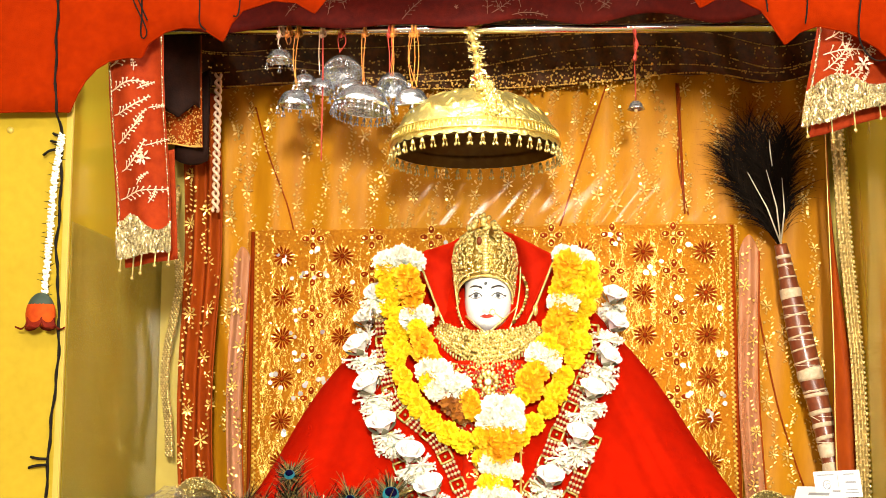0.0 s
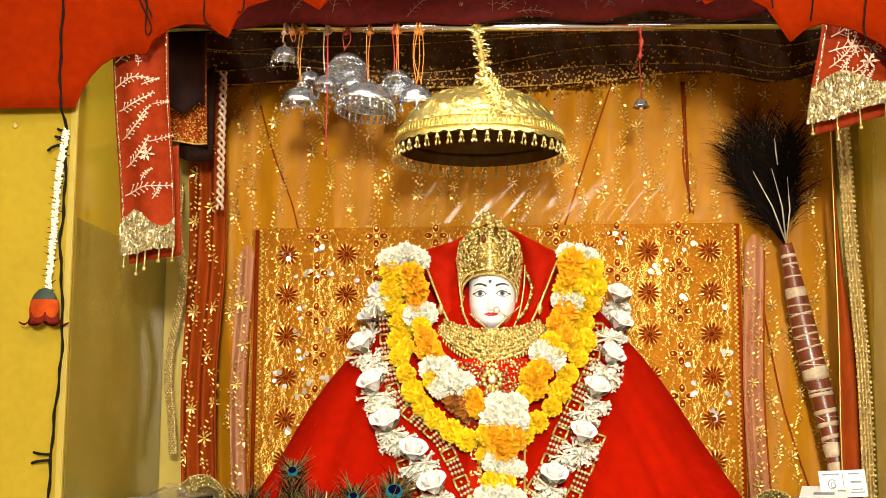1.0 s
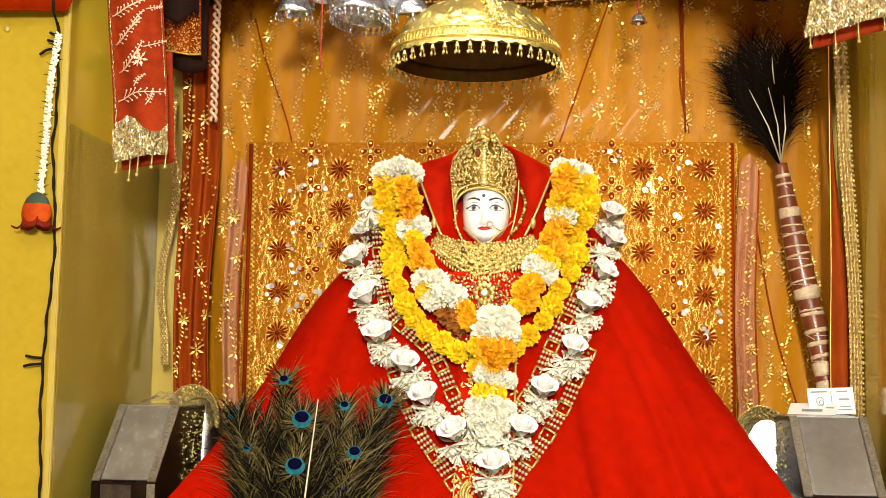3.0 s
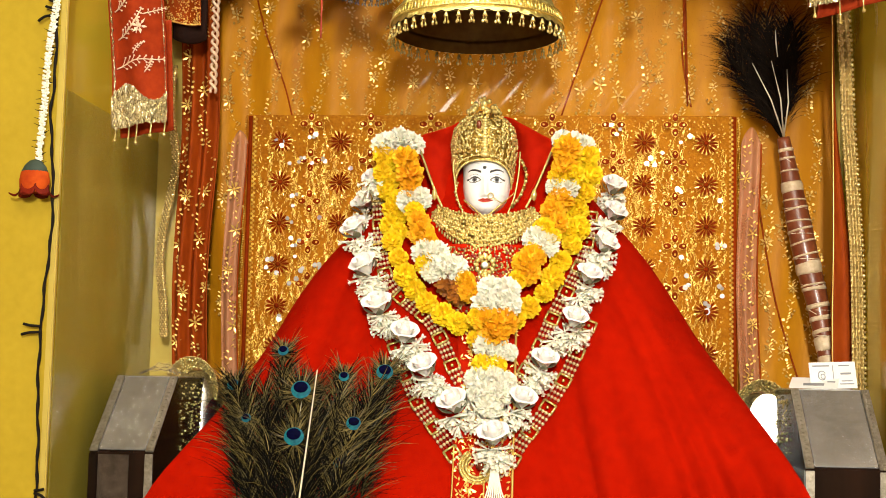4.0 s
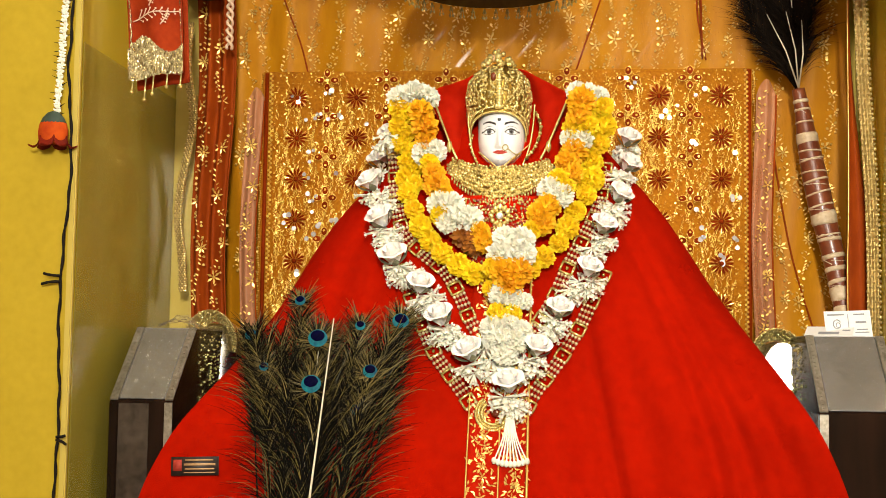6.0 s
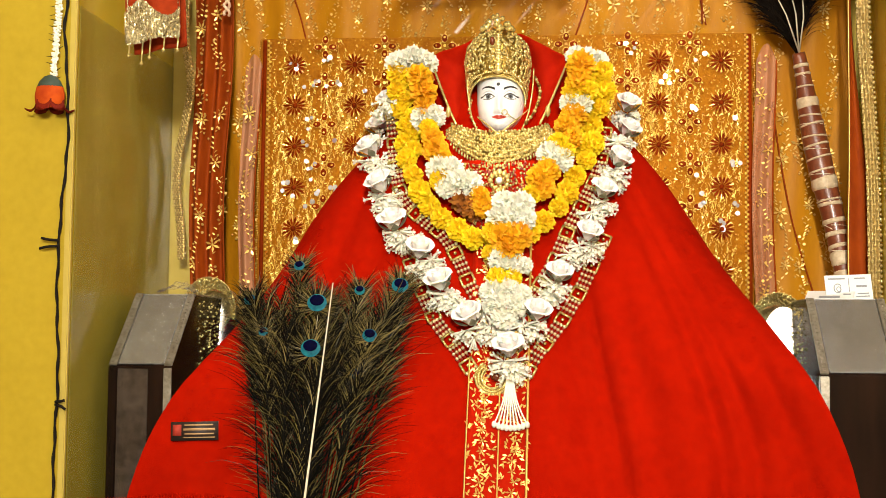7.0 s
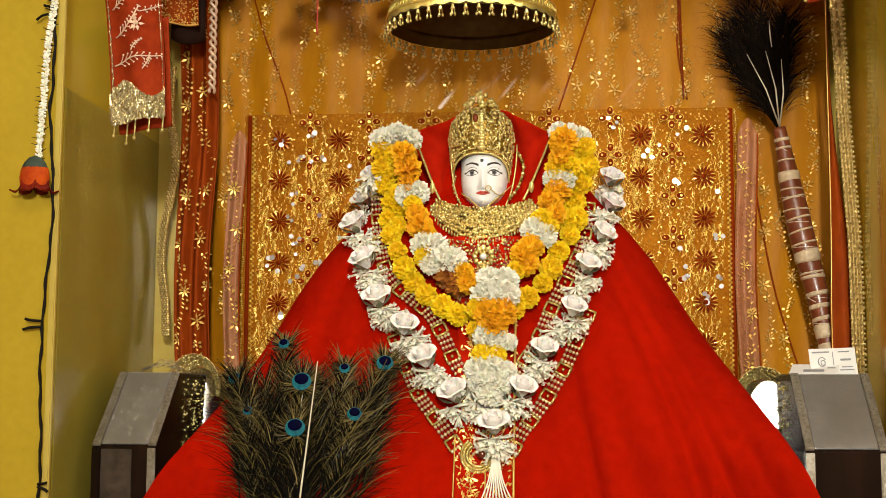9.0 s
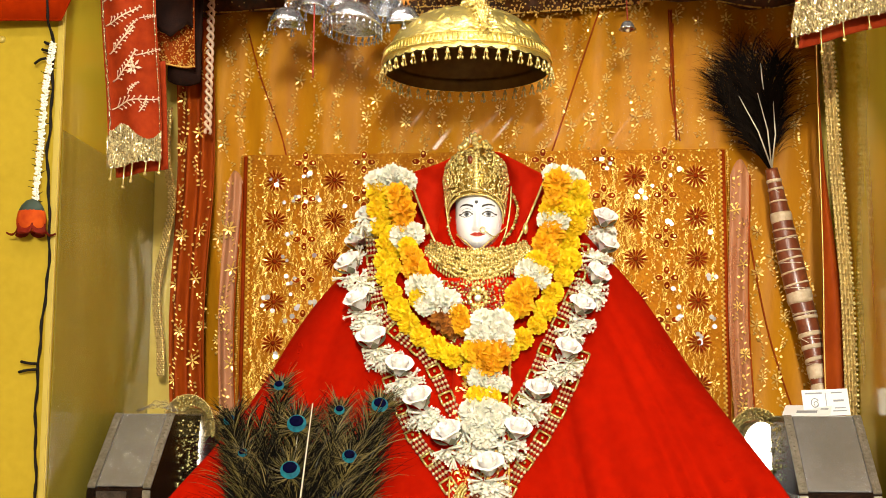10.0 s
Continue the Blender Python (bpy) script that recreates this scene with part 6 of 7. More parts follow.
# ---- throne arms, bolsters, cards ----
def arm(x0, x1):
    """A throne arm: dark box, sloping silver plate, beaded edge strips."""
    ob = thing("side_pedestal", ((x0 + x1) / 2, -0.3, ZSEAT), "side pedestal in dark wood with a sloping dull silver plate" if x0 < 0 else "side pedestal in dark wood, silver-plated slope, cards on top", "pedestal", "silver-plated pedestals")
    prof = [(-0.482, ZSEAT), (-0.482, 0.178), (-0.342, 0.313), (-0.06, 0.313), (-0.06, ZSEAT)]
    g = Geo().add([(x, y, z) for x in (x0, x1) for y, z in prof], [(0, 1, 2, 3, 4), (9, 8, 7, 6, 5)] + [(i, i + 5, (i + 1) % 5 + 5, (i + 1) % 5) for i in range(5)])
    part("body", g, WOOD, ob, smooth=False)
    d, nrm = Vector((0, 0.14, 0.135)).normalized(), Vector((0, -0.135, 0.14)).normalized()
    m = Matrix((( 1, 0, 0, 0), (0, d.y, nrm.y, -0.482), (0, d.z, nrm.z, 0.178), (0, 0, 0, 1)))
    ln = 0.1945
    part("slope_plate", Geo().box(x0 + 0.016, x1 - 0.016, 0.004, ln, 0.0005, 0.004, 0.0012, m), SILVER_PLATE, ob, smooth=False)
    part("top_plate", Geo().box(x0, x1, -0.34, -0.06, 0.3135, 0.3165, 0.001), SILVER_PLATE, ob, smooth=False)
    part("side_sheet", Geo().box(x0 - 0.0015, x0, -0.478, -0.06, ZSEAT, 0.176), SILVER_PLATE, ob, smooth=False)
    if x0 < 0:
        part("front_sheet", Geo().box(x0 + 0.017, x1 - 0.045, -0.4845, -0.4825, ZSEAT, 0.174, 0.0006), WORN_METAL, ob, "worn brownish metal sheet", smooth=False)
    inner = x1 if x0 < 0 else x0
    tin_ = Geo()
    for k in range(420):
        y, z = random.uniform(-0.33, -0.075), random.uniform(0.02, 0.305)
        if y < -0.34 + (z - 0.313):
            continue
        tin_.ball((inner + (0.002 if x0 < 0 else -0.0035), y, z), random.uniform(0.001, 0.0027), 5, 3)
    tagged(part("gold_studding", tin_, GOLD_PALE, ob), kind="stuff")
    for a in (x0, x1 - 0.015):
        st = part("edge_strip", Geo().box(a, a + 0.015, 0, ln + 0.002, 0.0008, 0.0055, 0.001, m), BRASS_EDGE, ob, smooth=False)
        part("front_strip", Geo().box(a, a + 0.015, -0.487, -0.4822, ZSEAT, 0.176, 0.001), BRASS_EDGE if x0 > 0 or a != x0 else WOOD, ob, smooth=False)
        dots = Geo()
        for k in range(20):
            dots.box(a + 0.005, a + 0.010, 0.006 + 0.0096 * k, 0.011 + 0.0096 * k, 0.0052, 0.0072, 0, m)
        tagged(part("studding", dots, BRASS_EDGE, st, smooth=False), kind="stuff")
    return ob


arm(-0.704, -0.584)
arm(0.584, 0.726)


def bolster(x, y, z, s):
    """The shining drum at the end of a side cushion, under a gold cloth cap."""
    ob = thing("side_bolster", (x, y, ZSEAT), "polished silver drum with a gold brocade cap beside the cloak", "bolster", "side bolsters")
    prof = [(0.0, ZSEAT), (0.062, ZSEAT), (0.066, 0.02), (0.064, 0.12), (0.06, 0.2), (0.052, 0.26), (0.04, 0.3), (0.02, 0.318), (0.0, 0.32)]
    part("drum", Geo().lathe([(r, zz + z) for r, zz in prof], 36, pose(x, y, 0)), STEEL, ob)
    if s > 0:
        # Added plate, tilted and curved to mirror the window as the drum's highlight.
        nrm = Vector((-0.091, -0.99, 0.113)).normalized()
        mm = Matrix.Translation((x + 0.012, y - 0.075, 0.235)) @ nrm.to_track_quat("Z", "Y").to_matrix().to_4x4()
        plate = Geo().add([mm @ Vector((0, 0, 0))] + [mm @ Vector((0.04 * k / 6 * math.cos(a), 0.07 * k / 6 * math.sin(a), -((0.04 * k / 6 * math.cos(a)) ** 2 + (0.07 * k / 6 * math.sin(a)) ** 2) / 3.0)) for k in range(1, 7) for a in np.linspace(0, 6.2832, 32, endpoint=False)],
                          [(0, 1 + i, 1 + (i + 1) % 32) for i in range(32)] + [(1 + k * 32 + i, 1 + (k + 1) * 32 + i, 1 + (k + 1) * 32 + (i + 1) % 32, 1 + k * 32 + (i + 1) % 32) for k in range(5) for i in range(32)])
        part("highlight_plate", plate, STEEL, ob, "added oval silver plate that gives the drum its window highlight")
    cap = Geo().grid(lambda u, v: (x + 0.056 * math.cos(math.pi * (u * 1.2 - 0.1)) * (0.6 + 0.4 * v), y - 0.075 + 0.05 * (1 - v) - 0.01 * math.sin(u * 3.14), z + 0.27 + 0.068 * math.sin(math.pi * (u * 1.2 - 0.1)) * (0.65 + 0.35 * v)), 30, 10).shell(0.006)
    part("gold_cap", cap, LACE, ob)
    bd = Geo()
    for i in range(240):
        u, v = random.random(), random.random()
        a = math.pi * (u * 1.2 - 0.1)
        bd.ball((x + 0.056 * math.cos(a) * (0.6 + 0.4 * v), y - 0.079 + 0.05 * (1 - v) - 0.01 * math.sin(u * 3.14), z + 0.27 + 0.068 * math.sin(a) * (0.65 + 0.35 * v)), random.uniform(0.0018, 0.0034), 5, 3)
    tagged(part("bead_trim", bd, GOLD_PALE, ob), kind="stuff")
    side = Geo()
    for i in range(150):
        t = random.random()
        a = -0.5 * s + random.uniform(-0.32, 0.32)
        side.ball((x + 0.068 * math.sin(a + 0.9 * s), y - 0.068 * math.cos(a + 0.9 * s), z + 0.05 + 0.2 * t), random.uniform(0.002, 0.0045), 5, 3)
    tagged(part("gold_studwork", side, GOLD, ob), kind="stuff")
    return ob


bolster(-0.60, -0.115, 0.02, -1)
bolster(0.555, -0.115, -0.005, 1)

film = tagged(part("crumpled_film", Geo().grid(lambda u, v: (-0.67 + 0.08 * u, -0.33 + 0.04 * v + 0.01 * noise.noise((u * 5, v * 3, 1)), 0.318 + 0.012 * abs(noise.noise((u * 7, v * 5, 0.3))) + 0.022 * math.sin(u * 3.1) * (0.3 + 0.7 * v)), 26, 14), FILM), "small crumpled clear plastic film on the side pedestal", "plastic film")


def card(m, label, text):
    ob = thing("visiting_card", m.translation, label, "card", "cards on the side pedestal")
    c = part("paper", Geo().box(-0.046, 0.046, -0.0006, 0.0006, 0.0, 0.054, 0, m), PAPER, ob, smooth=False)
    bar = lambda a, b, z, h, ma=PRINT: part("printed_bar", Geo().box(a, b, -0.0012, -0.0007, z, z + h, 0, m), ma, c, smooth=False)
    if text:
        bar(0.0, 0.0014, 0.007, 0.04)
        bar(-0.04, -0.006, 0.045, 0.003)
        bar(0.012, 0.034, 0.045, 0.0026)
        bar(0.015, 0.036, 0.028, 0.004)
        bar(0.016, 0.038, 0.014, 0.0022)
        bar(0.012, 0.04, 0.008, 0.0022)
        bar(-0.032, -0.008, 0.011, 0.003)
        bar(-0.034, -0.005, 0.006, 0.003)
        part("printed_emblem", Geo().tube([m @ Vector((-0.022 + 0.0075 * math.cos(a), -0.001, 0.027 + 0.009 * math.sin(a))) for a in np.linspace(0.4, 5.6, 22)], 0.0012, 4), PRINT, c)
        part("printed_emblem", Geo().tube([m @ Vector((-0.02 + 0.0042 * math.cos(a), -0.001, 0.025 + 0.005 * math.sin(a))) for a in np.linspace(0, 6.3, 16)], 0.001, 4), PRINT, c)
    else:
        bar(-0.02, 0.02, 0.012, 0.012)
        bar(0.025, 0.04, 0.03, 0.006)


card(pose(0.7, -0.172, 0.3172, -12, -2.5, 4), "white printed visiting card propped on the side pedestal", True)
card(pose(0.652, -0.2, 0.3176, -68, 0, -18), "white visiting card lying flat on the side pedestal", False)


# ---- feathers ----
def barb(g, p, d, b, long, width, rnd_, slot=0):
    """One barb: a thin tapering strip that leaves p along d and bends over towards b."""
    flat = Vector((rnd_.uniform(-0.9, 0.9), -1, rnd_.uniform(-0.6, 0.6)))
    q, v = p.copy(), []
    for k in range(6):
        h = d.lerp(b, (k / 5) ** 1.4).normalized()
        e = h.cross(flat).normalized() * width * (1, 0.9, 0.8, 0.65, 0.45, 0.15)[k] / 2
        v += [q - e, q + e]
        q = q + h * long / 5
    g.add(v, [(2 * k, 2 * k + 1, 2 * k + 3, 2 * k + 2) for k in range(5)], None, slot)


def barbs(g, root, tip, side, rnd_, dens, long, spread, width, droop=0.0, start=0.1, end=1.0, green=0.0, ahead=1.0, low=0.45, loose=0.35):
    """Fine barbs on both sides of a quill from root to tip, rising close to it and bending outwards."""
    root, tip = Vector(root), Vector(tip)
    ax = tip - root
    up = ax.normalized()
    for i in range(dens):
        t = start + (end - start) * (i + rnd_.random()) / dens
        s = rnd_.choice((-1, 1))
        p = root + ax * t
        l = long * rnd_.uniform(0.55, 1.15) * (low + (1 - low) * min(max((t - start) / max(end - start, 1e-6), 0), 1))
        d = (up * ahead + side * s * spread * rnd_.uniform(0.5, 1.2) + Vector((0, rnd_.uniform(-0.15, 0.25), 0))).normalized()
        b = (d * 0.6 + side * s * rnd_.uniform(0.1, 0.75) + Vector((rnd_.uniform(-loose, loose), rnd_.uniform(-0.2, 0.1), droop + rnd_.uniform(-loose, loose)))).normalized()
        barb(g, p, d, b, l, width * rnd_.uniform(0.7, 1.25), rnd_, 1 if rnd_.random() < green else 0)


def eye_of(p, m, parent, size):
    """The eye of a peacock feather: bronze, turquoise and dark blue ovals set in barbs."""
    disk = lambda a, b, off, cz, n=28: Geo().add([m @ Vector((0, -off - 0.003 * size, cz))] + [m @ Vector((a * math.cos(t), -off, cz + b * math.sin(t))) for t in np.linspace(0, 2 * math.pi, n, endpoint=False)], [(0, 1 + i, 1 + (i + 1) % n) for i in range(n)])
    e = part("feather_eye", disk(0.0185 * size, 0.022 * size, 0.004, 0.003 * size), EYE_BRONZE, parent, "bronze and blue eye spot")
    part("turquoise_ring", disk(0.0165 * size, 0.015 * size, 0.007, 0.0), EYE_TEAL, e)
    halo = Geo()
    for i in range(130):
        a = rp.uniform(0, 6.283)
        d = m.to_3x3() @ Vector((math.cos(a), rp.uniform(-0.25, 0.05), math.sin(a) * 0.8 + 0.5)).normalized()
        q = m @ Vector((0.0135 * size * math.cos(a), -0.0055, 0.015 * size * math.sin(a)))
        barb(halo, q, d, (d + Vector((rp.uniform(-0.4, 0.4), 0, rp.uniform(-0.4, 0.4)))).normalized(), size * rp.uniform(0.014, 0.034), 0.0016, rp, 1 if rp.random() < 0.6 else 0)
    tagged(part("halo_barb", halo, [BARB, BARB_GREEN], e), kind="stuff")
    part("blue_spot", disk(0.012 * size, 0.0095 * size, 0.0105, 0.0035 * size), EYE_BLUE, e)


fan = thing("peacock_fan", (-0.32, -0.72, -0.42), "bundle of peacock feathers with blue eye spots leaning on the cloak", "peacock fan")
BASE = Vector((-0.32, -0.72, -0.42))
EYES = [(-0.455, -0.42, 0.303, 0.68), (-0.362, -0.40, 0.368, 0.62), (-0.316, -0.455, 0.297, 1.1), (-0.319, -0.492, 0.214, 1.1), (-0.246, -0.42, 0.322, 0.6), (-0.17, -0.40, 0.332, 0.95), (-0.418, -0.462, 0.243, 0.55), (-0.218, -0.47, 0.238, 0.82), (-0.24, -0.49, 0.168, 0.6)]
rp = random.Random(21)
for n, (x, y, z, k) in enumerate(EYES):
    tip = Vector((x, y, z))
    root = BASE + Vector((rp.uniform(-0.025, 0.025), rp.uniform(0, 0.02), 0))
    ax = (tip - root).normalized()
    side = ax.cross(Vector((0, -1, 0))).normalized()
    f = part("feather", Geo().tube([root, root.lerp(tip, 0.5), tip], [0.0028, 0.0018, 0.0008], 6), QUILL if n == 2 else BARB, fan, "long quill with loose bronze-green barbs")
    g = Geo()
    barbs(g, root, tip, side, rp, 180, 0.085, 0.38, 0.0015, -0.03, 0.74, 0.95, 0.22, 1.0, 0.8, 0.6)
    barbs(g, root.lerp(tip, 0.86), tip + ax * 0.004, side, rp, 220, 0.058, 0.6, 0.0015, 0.0, 0.0, 1.0, 0.6, 1.0, 0.8, 0.5)
    tagged(part("barb", g, [BARB, BARB_GREEN], f), kind="stuff")
    eye_of(tip, Matrix.Translation(tip + Vector((0, -0.014 if n in (2, 3, 5, 1) else 0.004, 0))) @ Matrix.Rotation(math.atan2(ax.x, ax.z) * (0.7 if n % 2 else 1.0), 4, "Y") @ Matrix.Rotation(-0.25, 4, "X"), f, k)
for n in range(14):
    # dark lower feathers whose barbs rise steeply
    a = -0.065 + 0.14 * n / 13
    root = BASE + Vector((rp.uniform(-0.025, 0.025), rp.uniform(-0.01, 0.03), 0))
    ln = 0.66 * rp.uniform(0.75, 1.02)
    tip = root + Vector((ln * math.sin(a), 0.25 * ln / 0.68 + rp.uniform(-0.02, 0.02), ln * math.cos(a)))
    side = (tip - root).normalized().cross(Vector((0, -1, 0))).normalized()
    f = part("feather", Geo().tube([root, root.lerp(tip, 0.5), tip], [0.0022, 0.0016, 0.0006], 5), BARB, fan)
    g = Geo()
    barbs(g, root, tip, side, rp, 210, 0.085, 0.34, 0.0016, -0.08, 0.4, 1.0, 0.13, 1.0, 0.75, 0.55)
    tagged(part("barb", g, [BARB, BARB_GREEN], f), kind="stuff")
for n in range(24):
    # bronze-green feathers that fill the top
    tip = Vector((rp.uniform(-0.45, -0.165), rp.uniform(-0.44, -0.4), rp.uniform(0.2, 0.31)))
    root = BASE + Vector((rp.uniform(-0.03, 0.03), rp.uniform(0, 0.03), 0))
    side = (tip - root).normalized().cross(Vector((0, -1, 0))).normalized()
    f = part("feather", Geo().tube([root, root.lerp(tip, 0.5), tip], [0.0022, 0.0016, 0.0006], 5), BARB_GREEN, fan)
    g = Geo()
    barbs(g, root, tip, side, rp, 190, 0.075, 0.5, 0.0015, 0.0, 0.77, 1.0, 0.3, 1.0, 0.8, 0.7)
    tagged(part("barb", g, [BARB, BARB_GREEN], f), kind="stuff")
# long loose barbs that curl away from both flanks
wisps = Geo()
for n in range(560):
    z = rp.uniform(-0.12, 0.2)
    s = rp.choice((-1, 1))
    half = 0.045 + 0.11 * max(z + 0.12, 0) / 0.4
    y = -0.475 - 0.36 * (0.2 - z) * 0.62
    p = Vector((-0.308 + s * half * rp.uniform(0.2, 0.9), y + rp.uniform(-0.02, 0.02), z))
    d = Vector((s * rp.uniform(0.35, 0.9), rp.uniform(-0.2, 0.25), 1.0)).normalized()
    b = Vector((s * 1.0, rp.uniform(-0.25, 0.15), rp.uniform(-0.6, 0.4))).normalized()
    barb(wisps, p, d, b, rp.uniform(0.07, 0.17), 0.0015, rp, 1 if rp.random() < 0.3 else 0)
tagged(part("loose_barb", wisps, [BARB, BARB_GREEN], fan), kind="stuff")
part("white_quill", Geo().tube([BASE + Vector((0.0, -0.02, 0.02)), Vector((-0.308, -0.6, -0.05)), Vector((-0.285, -0.485, 0.335))], [0.003, 0.0022, 0.001], 8), QUILL, fan, "stout cream quill in front")
part("handle", Geo().tube([BASE + Vector((0, 0, -0.0)), BASE + Vector((0.0, 0, 0.1))], 0.03, 14), WRAP, fan)

whisk = thing("feather_whisk", (0.72, -0.06, 0.32), "dark peacock feather whisk with a bound brown handle, propped upright", "whisk")
hpts = line([(0.629, -0.02, 0.85), (0.638, -0.02, 0.80), (0.647, -0.022, 0.74), (0.659, -0.025, 0.67), (0.675, -0.03, 0.585), (0.692, -0.034, 0.51), (0.704, -0.042, 0.44), (0.711, -0.055, 0.38), (0.714, -0.06, 0.3165)], 60)
hr = [curve([(0, 0.0135), (0.1, 0.0165), (0.22, 0.0225), (0.35, 0.0262), (0.5, 0.0262), (0.62, 0.024), (0.8, 0.021), (1.0, 0.0175)], i / 59) for i in range(60)]
part("handle", Geo().tube(hpts, hr, 20), WRAP, whisk)
for t, w, pale in ((0.06, 0.004, 1), (0.1, 0.0025, 1), (0.15, 0.002, 1), (0.205, 0.012, 1), (0.255, 0.002, 1), (0.3, 0.0022, 1), (0.345, 0.002, 1), (0.385, 0.0025, 1), (0.43, 0.0022, 1), (0.475, 0.0022, 1), (0.54, 0.014, 1), (0.6, 0.002, 1), (0.625, 0.004, 1), (0.68, 0.005, 1), (0.74, 0.005, 1), (0.79, 0.0045, 1), (0.845, 0.016, 1), (0.905, 0.012, 1), (0.96, 0.003, 1)):
    i = min(int(t * 59), 58)
    p, d = hpts[i], (hpts[i + 1] - hpts[i]).normalized()
    q = Vector((0.12 * random.uniform(-1, 1), 0, 0))
    d = (d + q).normalized()
    part("binding", Geo().tube([p - d * w, p - d * w * 0.5, p + d * w * 0.5, p + d * w], [hr[i] + 0.0002, hr[i] + 0.0014, hr[i] + 0.0014, hr[i] + 0.0002], 20), WRAP_PALE, whisk, "cream thread binding")
for k in range(9):
    i = 5 + 6 * k
    ph = random.uniform(0, 6)
    part("wire_turn", Geo().tube([hpts[min(i + int(j / 9), 59)] + Vector((hr[i] * 1.04 * math.cos(j * 0.7 + ph), hr[i] * 1.04 * math.sin(j * 0.7 + ph), 0)) for j in range(10)], 0.0009, 4), QUILL, whisk)
rw = random.Random(31)
WB = Vector((0.628, -0.02, 0.846))
for n in range(22):
    a = -0.55 + 0.72 * n / 21 + rw.uniform(-0.05, 0.05)
    ln = rw.uniform(0.2, 0.275) * (1.0 if -0.4 < a < 0.1 else 0.88)
    tip = WB + Vector((ln * math.sin(a) - 0.008, rw.uniform(-0.05, 0.02), ln * math.cos(a)))
    side = (tip - WB).normalized().cross(Vector((0, -1, 0))).normalized()
    q = part("feather", Geo().tube([WB, WB.lerp(tip, 0.5), tip], [0.0017, 0.0011, 0.0005], 5), BARB_BLACK, whisk)
    g = Geo()
    barbs(g, WB, tip, side, rw, 140, 0.075, 0.42, 0.0013, -0.12, 0.2, 1.0, 0.0, 1.0, 0.75, 0.45)
    tagged(part("barb", g, BARB_BLACK, q), kind="stuff")
for x, y, z in ((0.628, -0.075, 0.987), (0.594, -0.085, 1.003), (0.556, -0.075, 1.0)):
    tip = Vector((x, y, z))
    part("bare_quill", Geo().tube([WB + Vector((0, -0.012, 0.004)), WB.lerp(tip, 0.5) + Vector((0.004, -0.02, 0)), tip], [0.0018, 0.0015, 0.0006], 6), QUILL, whisk, "pale bare quill")
part("bare_quill", Geo().tube([(0.606, -0.09, 1.01), (0.603, -0.09, 1.04), (0.602, -0.088, 1.068)], [0.0008, 0.0014, 0.0005], 6), QUILL, whisk, "pale bare quill")
wisps = Geo()
for n in range(260):
    s = -1 if rw.random() < 0.68 else 1
    t = rw.uniform(0.1, 0.95)
    p = WB + Vector((s * (0.012 + 0.1 * t) * (1.1 if s < 0 else 0.55) * rw.uniform(0.3, 1) - 0.01 * t, rw.uniform(-0.04, 0.01), 0.26 * t))
    d = Vector((s * rw.uniform(0.3, 1.0), rw.uniform(-0.2, 0.2), 0.9)).normalized()
    b = Vector((s * 1.0, rw.uniform(-0.2, 0.2), rw.uniform(-0.9, 0.25))).normalized()
    barb(wisps, p, d, b, rw.uniform(0.04, 0.1), 0.0013, rw)
tagged(part("loose_barb", wisps, BARB_BLACK, whisk), kind="stuff")

# ---- the hanging string and wire on the yellow wall ----
jas = thing("flower_string", (-0.77, -0.615, 0.62), "string of white jasmine buds ending in an orange felt flower", "flower string")
jp = line([(-0.752, -0.612, 0.985), (-0.757, -0.615, 0.94), (-0.762, -0.616, 0.885), (-0.767, -0.617, 0.76), (-0.771, -0.618, 0.69)], 46)
part("thread", Geo().tube(jp, 0.0022, 5), PETAL_W, jas)
bud, dark = Geo(), Geo()
for i, p in enumerate(jp):
    for s in (-1, 1):
        for k in range(2):
            d = Vector((s * random.uniform(0.5, 1.0), random.uniform(-0.9, -0.1), random.uniform(-0.2, 1.0))).normalized()
            bud.tube([p, p + d * 0.005, p + d * 0.0085], [0.0016, 0.0024, 0.001], 5)
    if i % 2:
        s = random.choice((-1, 1))
        d = Vector((s * 0.9, -0.2, random.uniform(-0.2, 0.6))).normalized()
        dark.tube([p + d * 0.005, p + d * 0.016], [0.0013, 0.0004], 4)
tagged(part("jasmine", bud, PETAL_W, jas), kind="stuff")
tagged(part("dry_stalk", dark, BLACK_CORD, jas), kind="stuff")
F = Vector((-0.774, -0.625, 0.69))


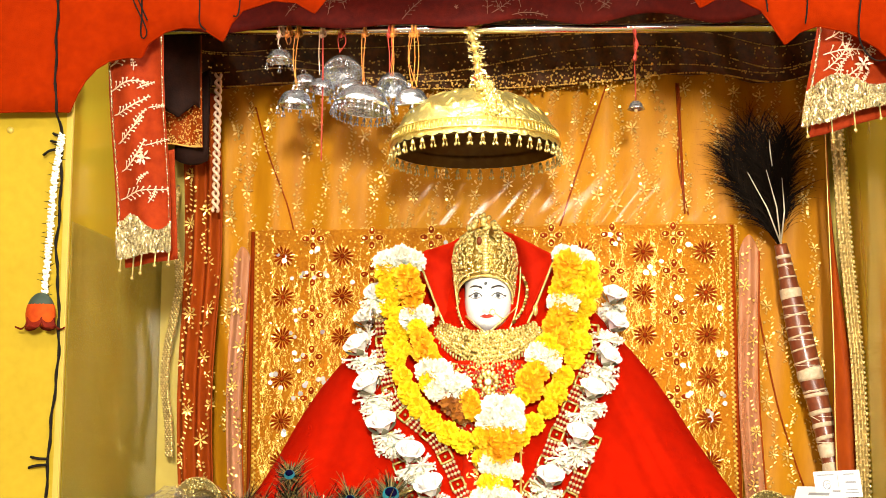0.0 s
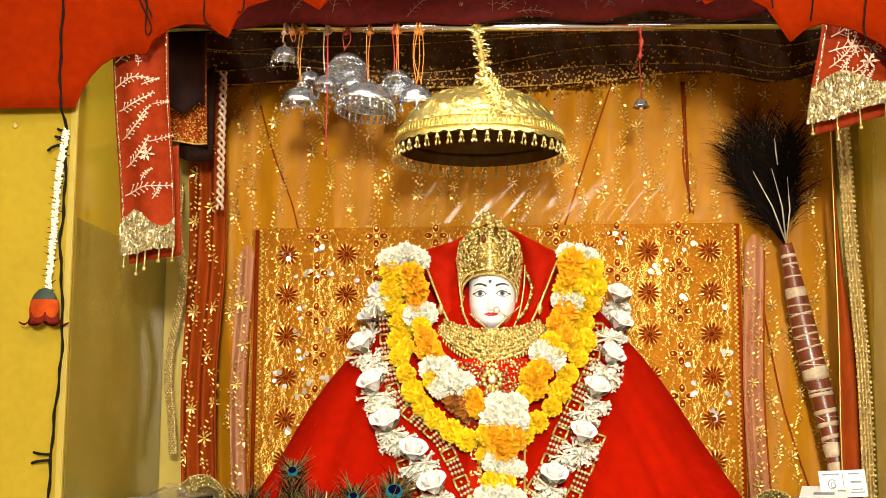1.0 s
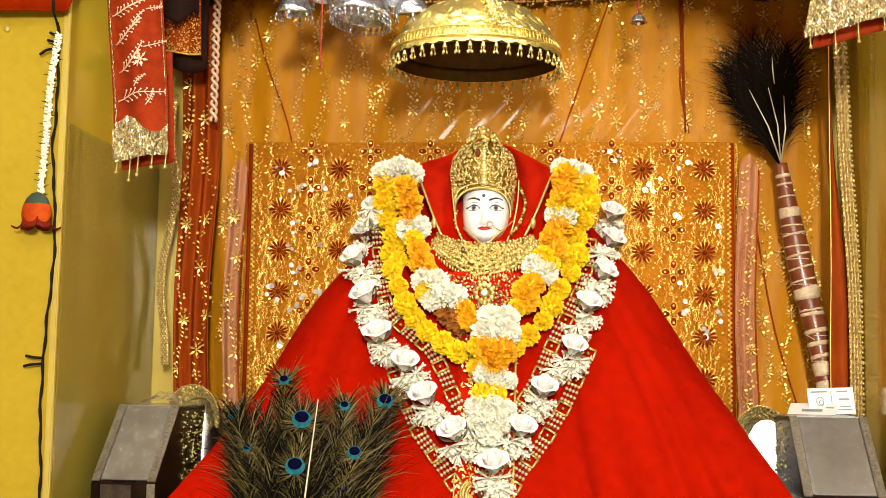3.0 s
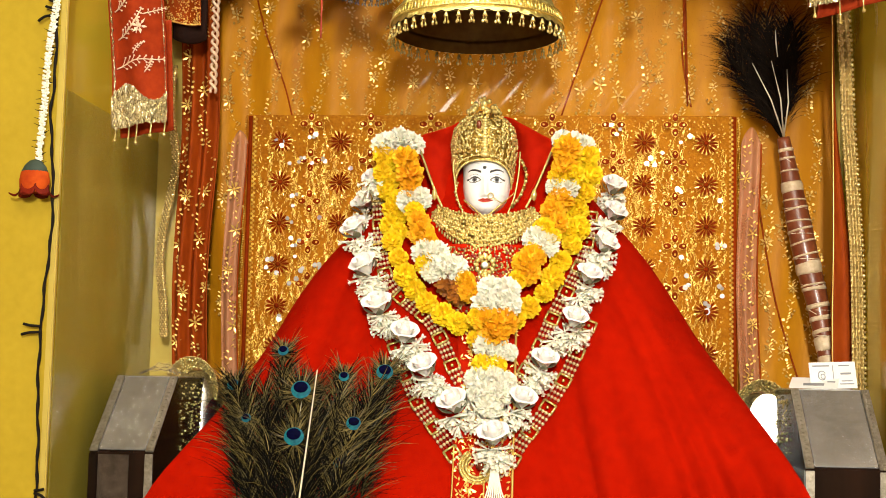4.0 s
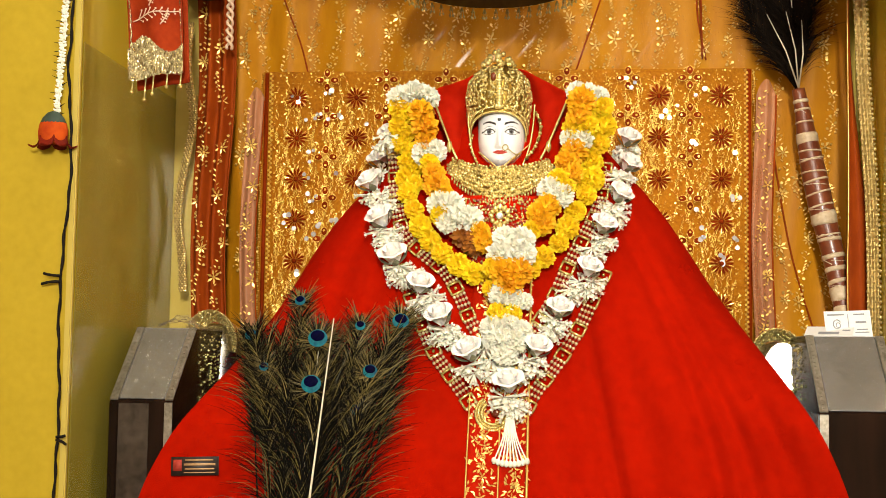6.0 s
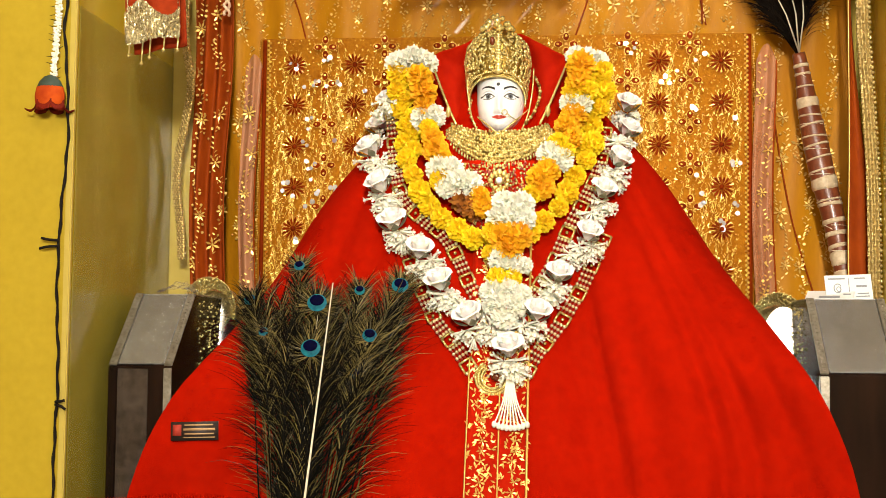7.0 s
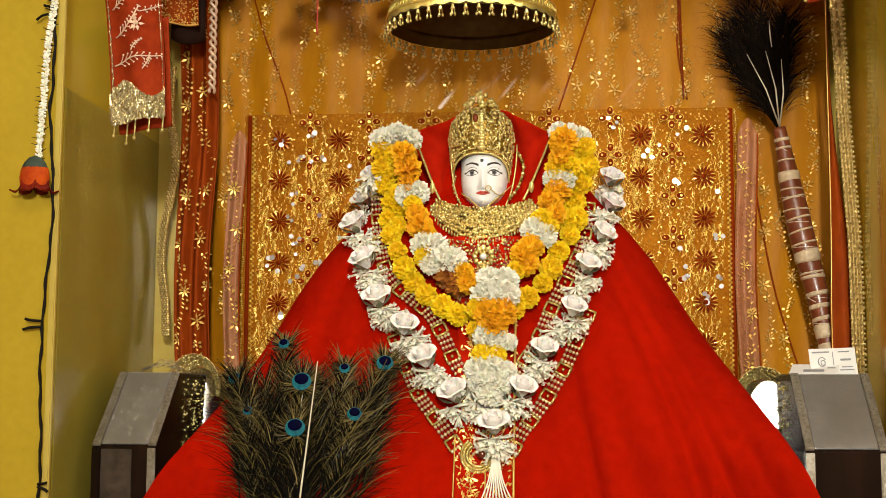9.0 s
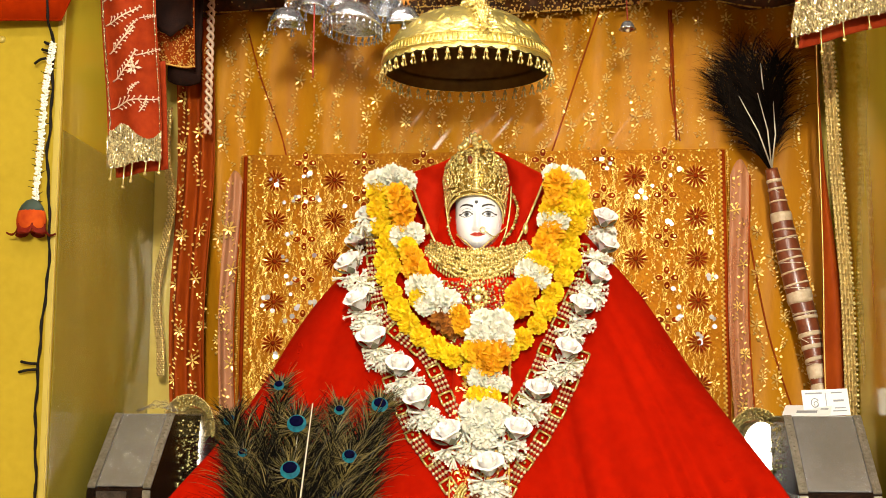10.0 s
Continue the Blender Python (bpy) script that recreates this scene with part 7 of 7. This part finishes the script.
part("petal_cup", Geo().lathe([(0.004, 0.0), (0.016, -0.006), (0.0225, -0.018), (0.0245, -0.032), (0.0235, -0.044), (0.021, -0.052), (0.017, -0.054)], 28, Matrix.Translation(F) @ Matrix.Diagonal((1.1, 0.8, 1, 1))), ORANGE_FLOWER, jas, "orange-red felt bell flower")
for k in range(6):
    a = 2 * math.pi * k / 6 + 0.35
    d, w = Vector((math.cos(a) * 1.1, math.sin(a) * 0.8, 0)), Vector((-math.sin(a) * 1.1, math.cos(a) * 0.8, 0))
    lip = Geo().grid(lambda u, v: F + d * (0.021 + 0.019 * v ** 1.6) + w * (2 * u - 1) * 0.0135 * (1 - v ** 2.2) ** 0.6 + Vector((0, 0, -0.042 - 0.022 * math.sin(min(v * 2.0, 1.57)) + 0.007 * v ** 3 + 0.003 * (2 * u - 1) ** 2)), 8, 8).shell(0.0014)
    part("petal_tip", lip, PETAL_DARK, jas, "dark red curled petal tip")
part("green_cap", Geo().lathe([(0.002, 0.006), (0.01, 0.003), (0.0175, -0.006), (0.0215, -0.016), (0.02, -0.018)], 20, Matrix.Translation(F) @ Matrix.Diagonal((1.1, 0.8, 1, 1))), GREEN_CAP, jas)

wire = thing("black_wire", (-0.75, -0.612, ZSEAT), "thin black lamp wire with knots hanging down the wall edge", "wire")
wp = line([(-0.757, -0.645, 1.45), (-0.757, -0.645, 1.24), (-0.758, -0.643, 1.13), (-0.755, -0.64, 1.03), (-0.7535, -0.612, 0.99), (-0.752, -0.611, 0.85), (-0.756, -0.611, 0.78), (-0.749, -0.611, 0.7), (-0.744, -0.611, 0.58), (-0.752, -0.611, 0.47), (-0.755, -0.611, 0.395), (-0.756, -0.611, 0.3), (-0.751, -0.611, 0.21), (-0.75, -0.611, 0.12), (-0.753, -0.611, 0.02), (-0.75, -0.611, -0.3)], 160)
part("strand", Geo().tube([p + Vector((0.0012 * math.sin(i * 0.9), 0, 0)) for i, p in enumerate(wp)], [0.0026 + 0.0006 * math.sin(i * 1.7) for i in range(160)], 6), BLACK_CORD, wire)
for x, z, dx, dz in ((-0.755, 0.402, -0.03, 0.004), (-0.755, 0.392, -0.033, -0.005), (-0.752, 0.118, 0.018, 0.003), (-0.752, 0.113, 0.02, -0.008), (-0.756, 0.985, -0.012, 0.004), (-0.755, 0.972, -0.017, 0.003), (-0.755, 0.96, -0.03, -0.012)):
    part("wire_end", Geo().tube(line([(x, -0.614, z), (x + dx * 0.6, -0.617, z + dz * 0.3), (x + dx, -0.617, z + dz)], 8), 0.0026, 5), BLACK_CORD, wire)
stub = tagged(part("wall_plug", Geo().lathe([(0.006, 0), (0.006, 0.004), (0.003, 0.006), (0, 0.006)], 14, pose(-0.855, -0.6, 1.0, 90, 0, 0)), TRIM), "small pale screw plug in the yellow wall", "screw")
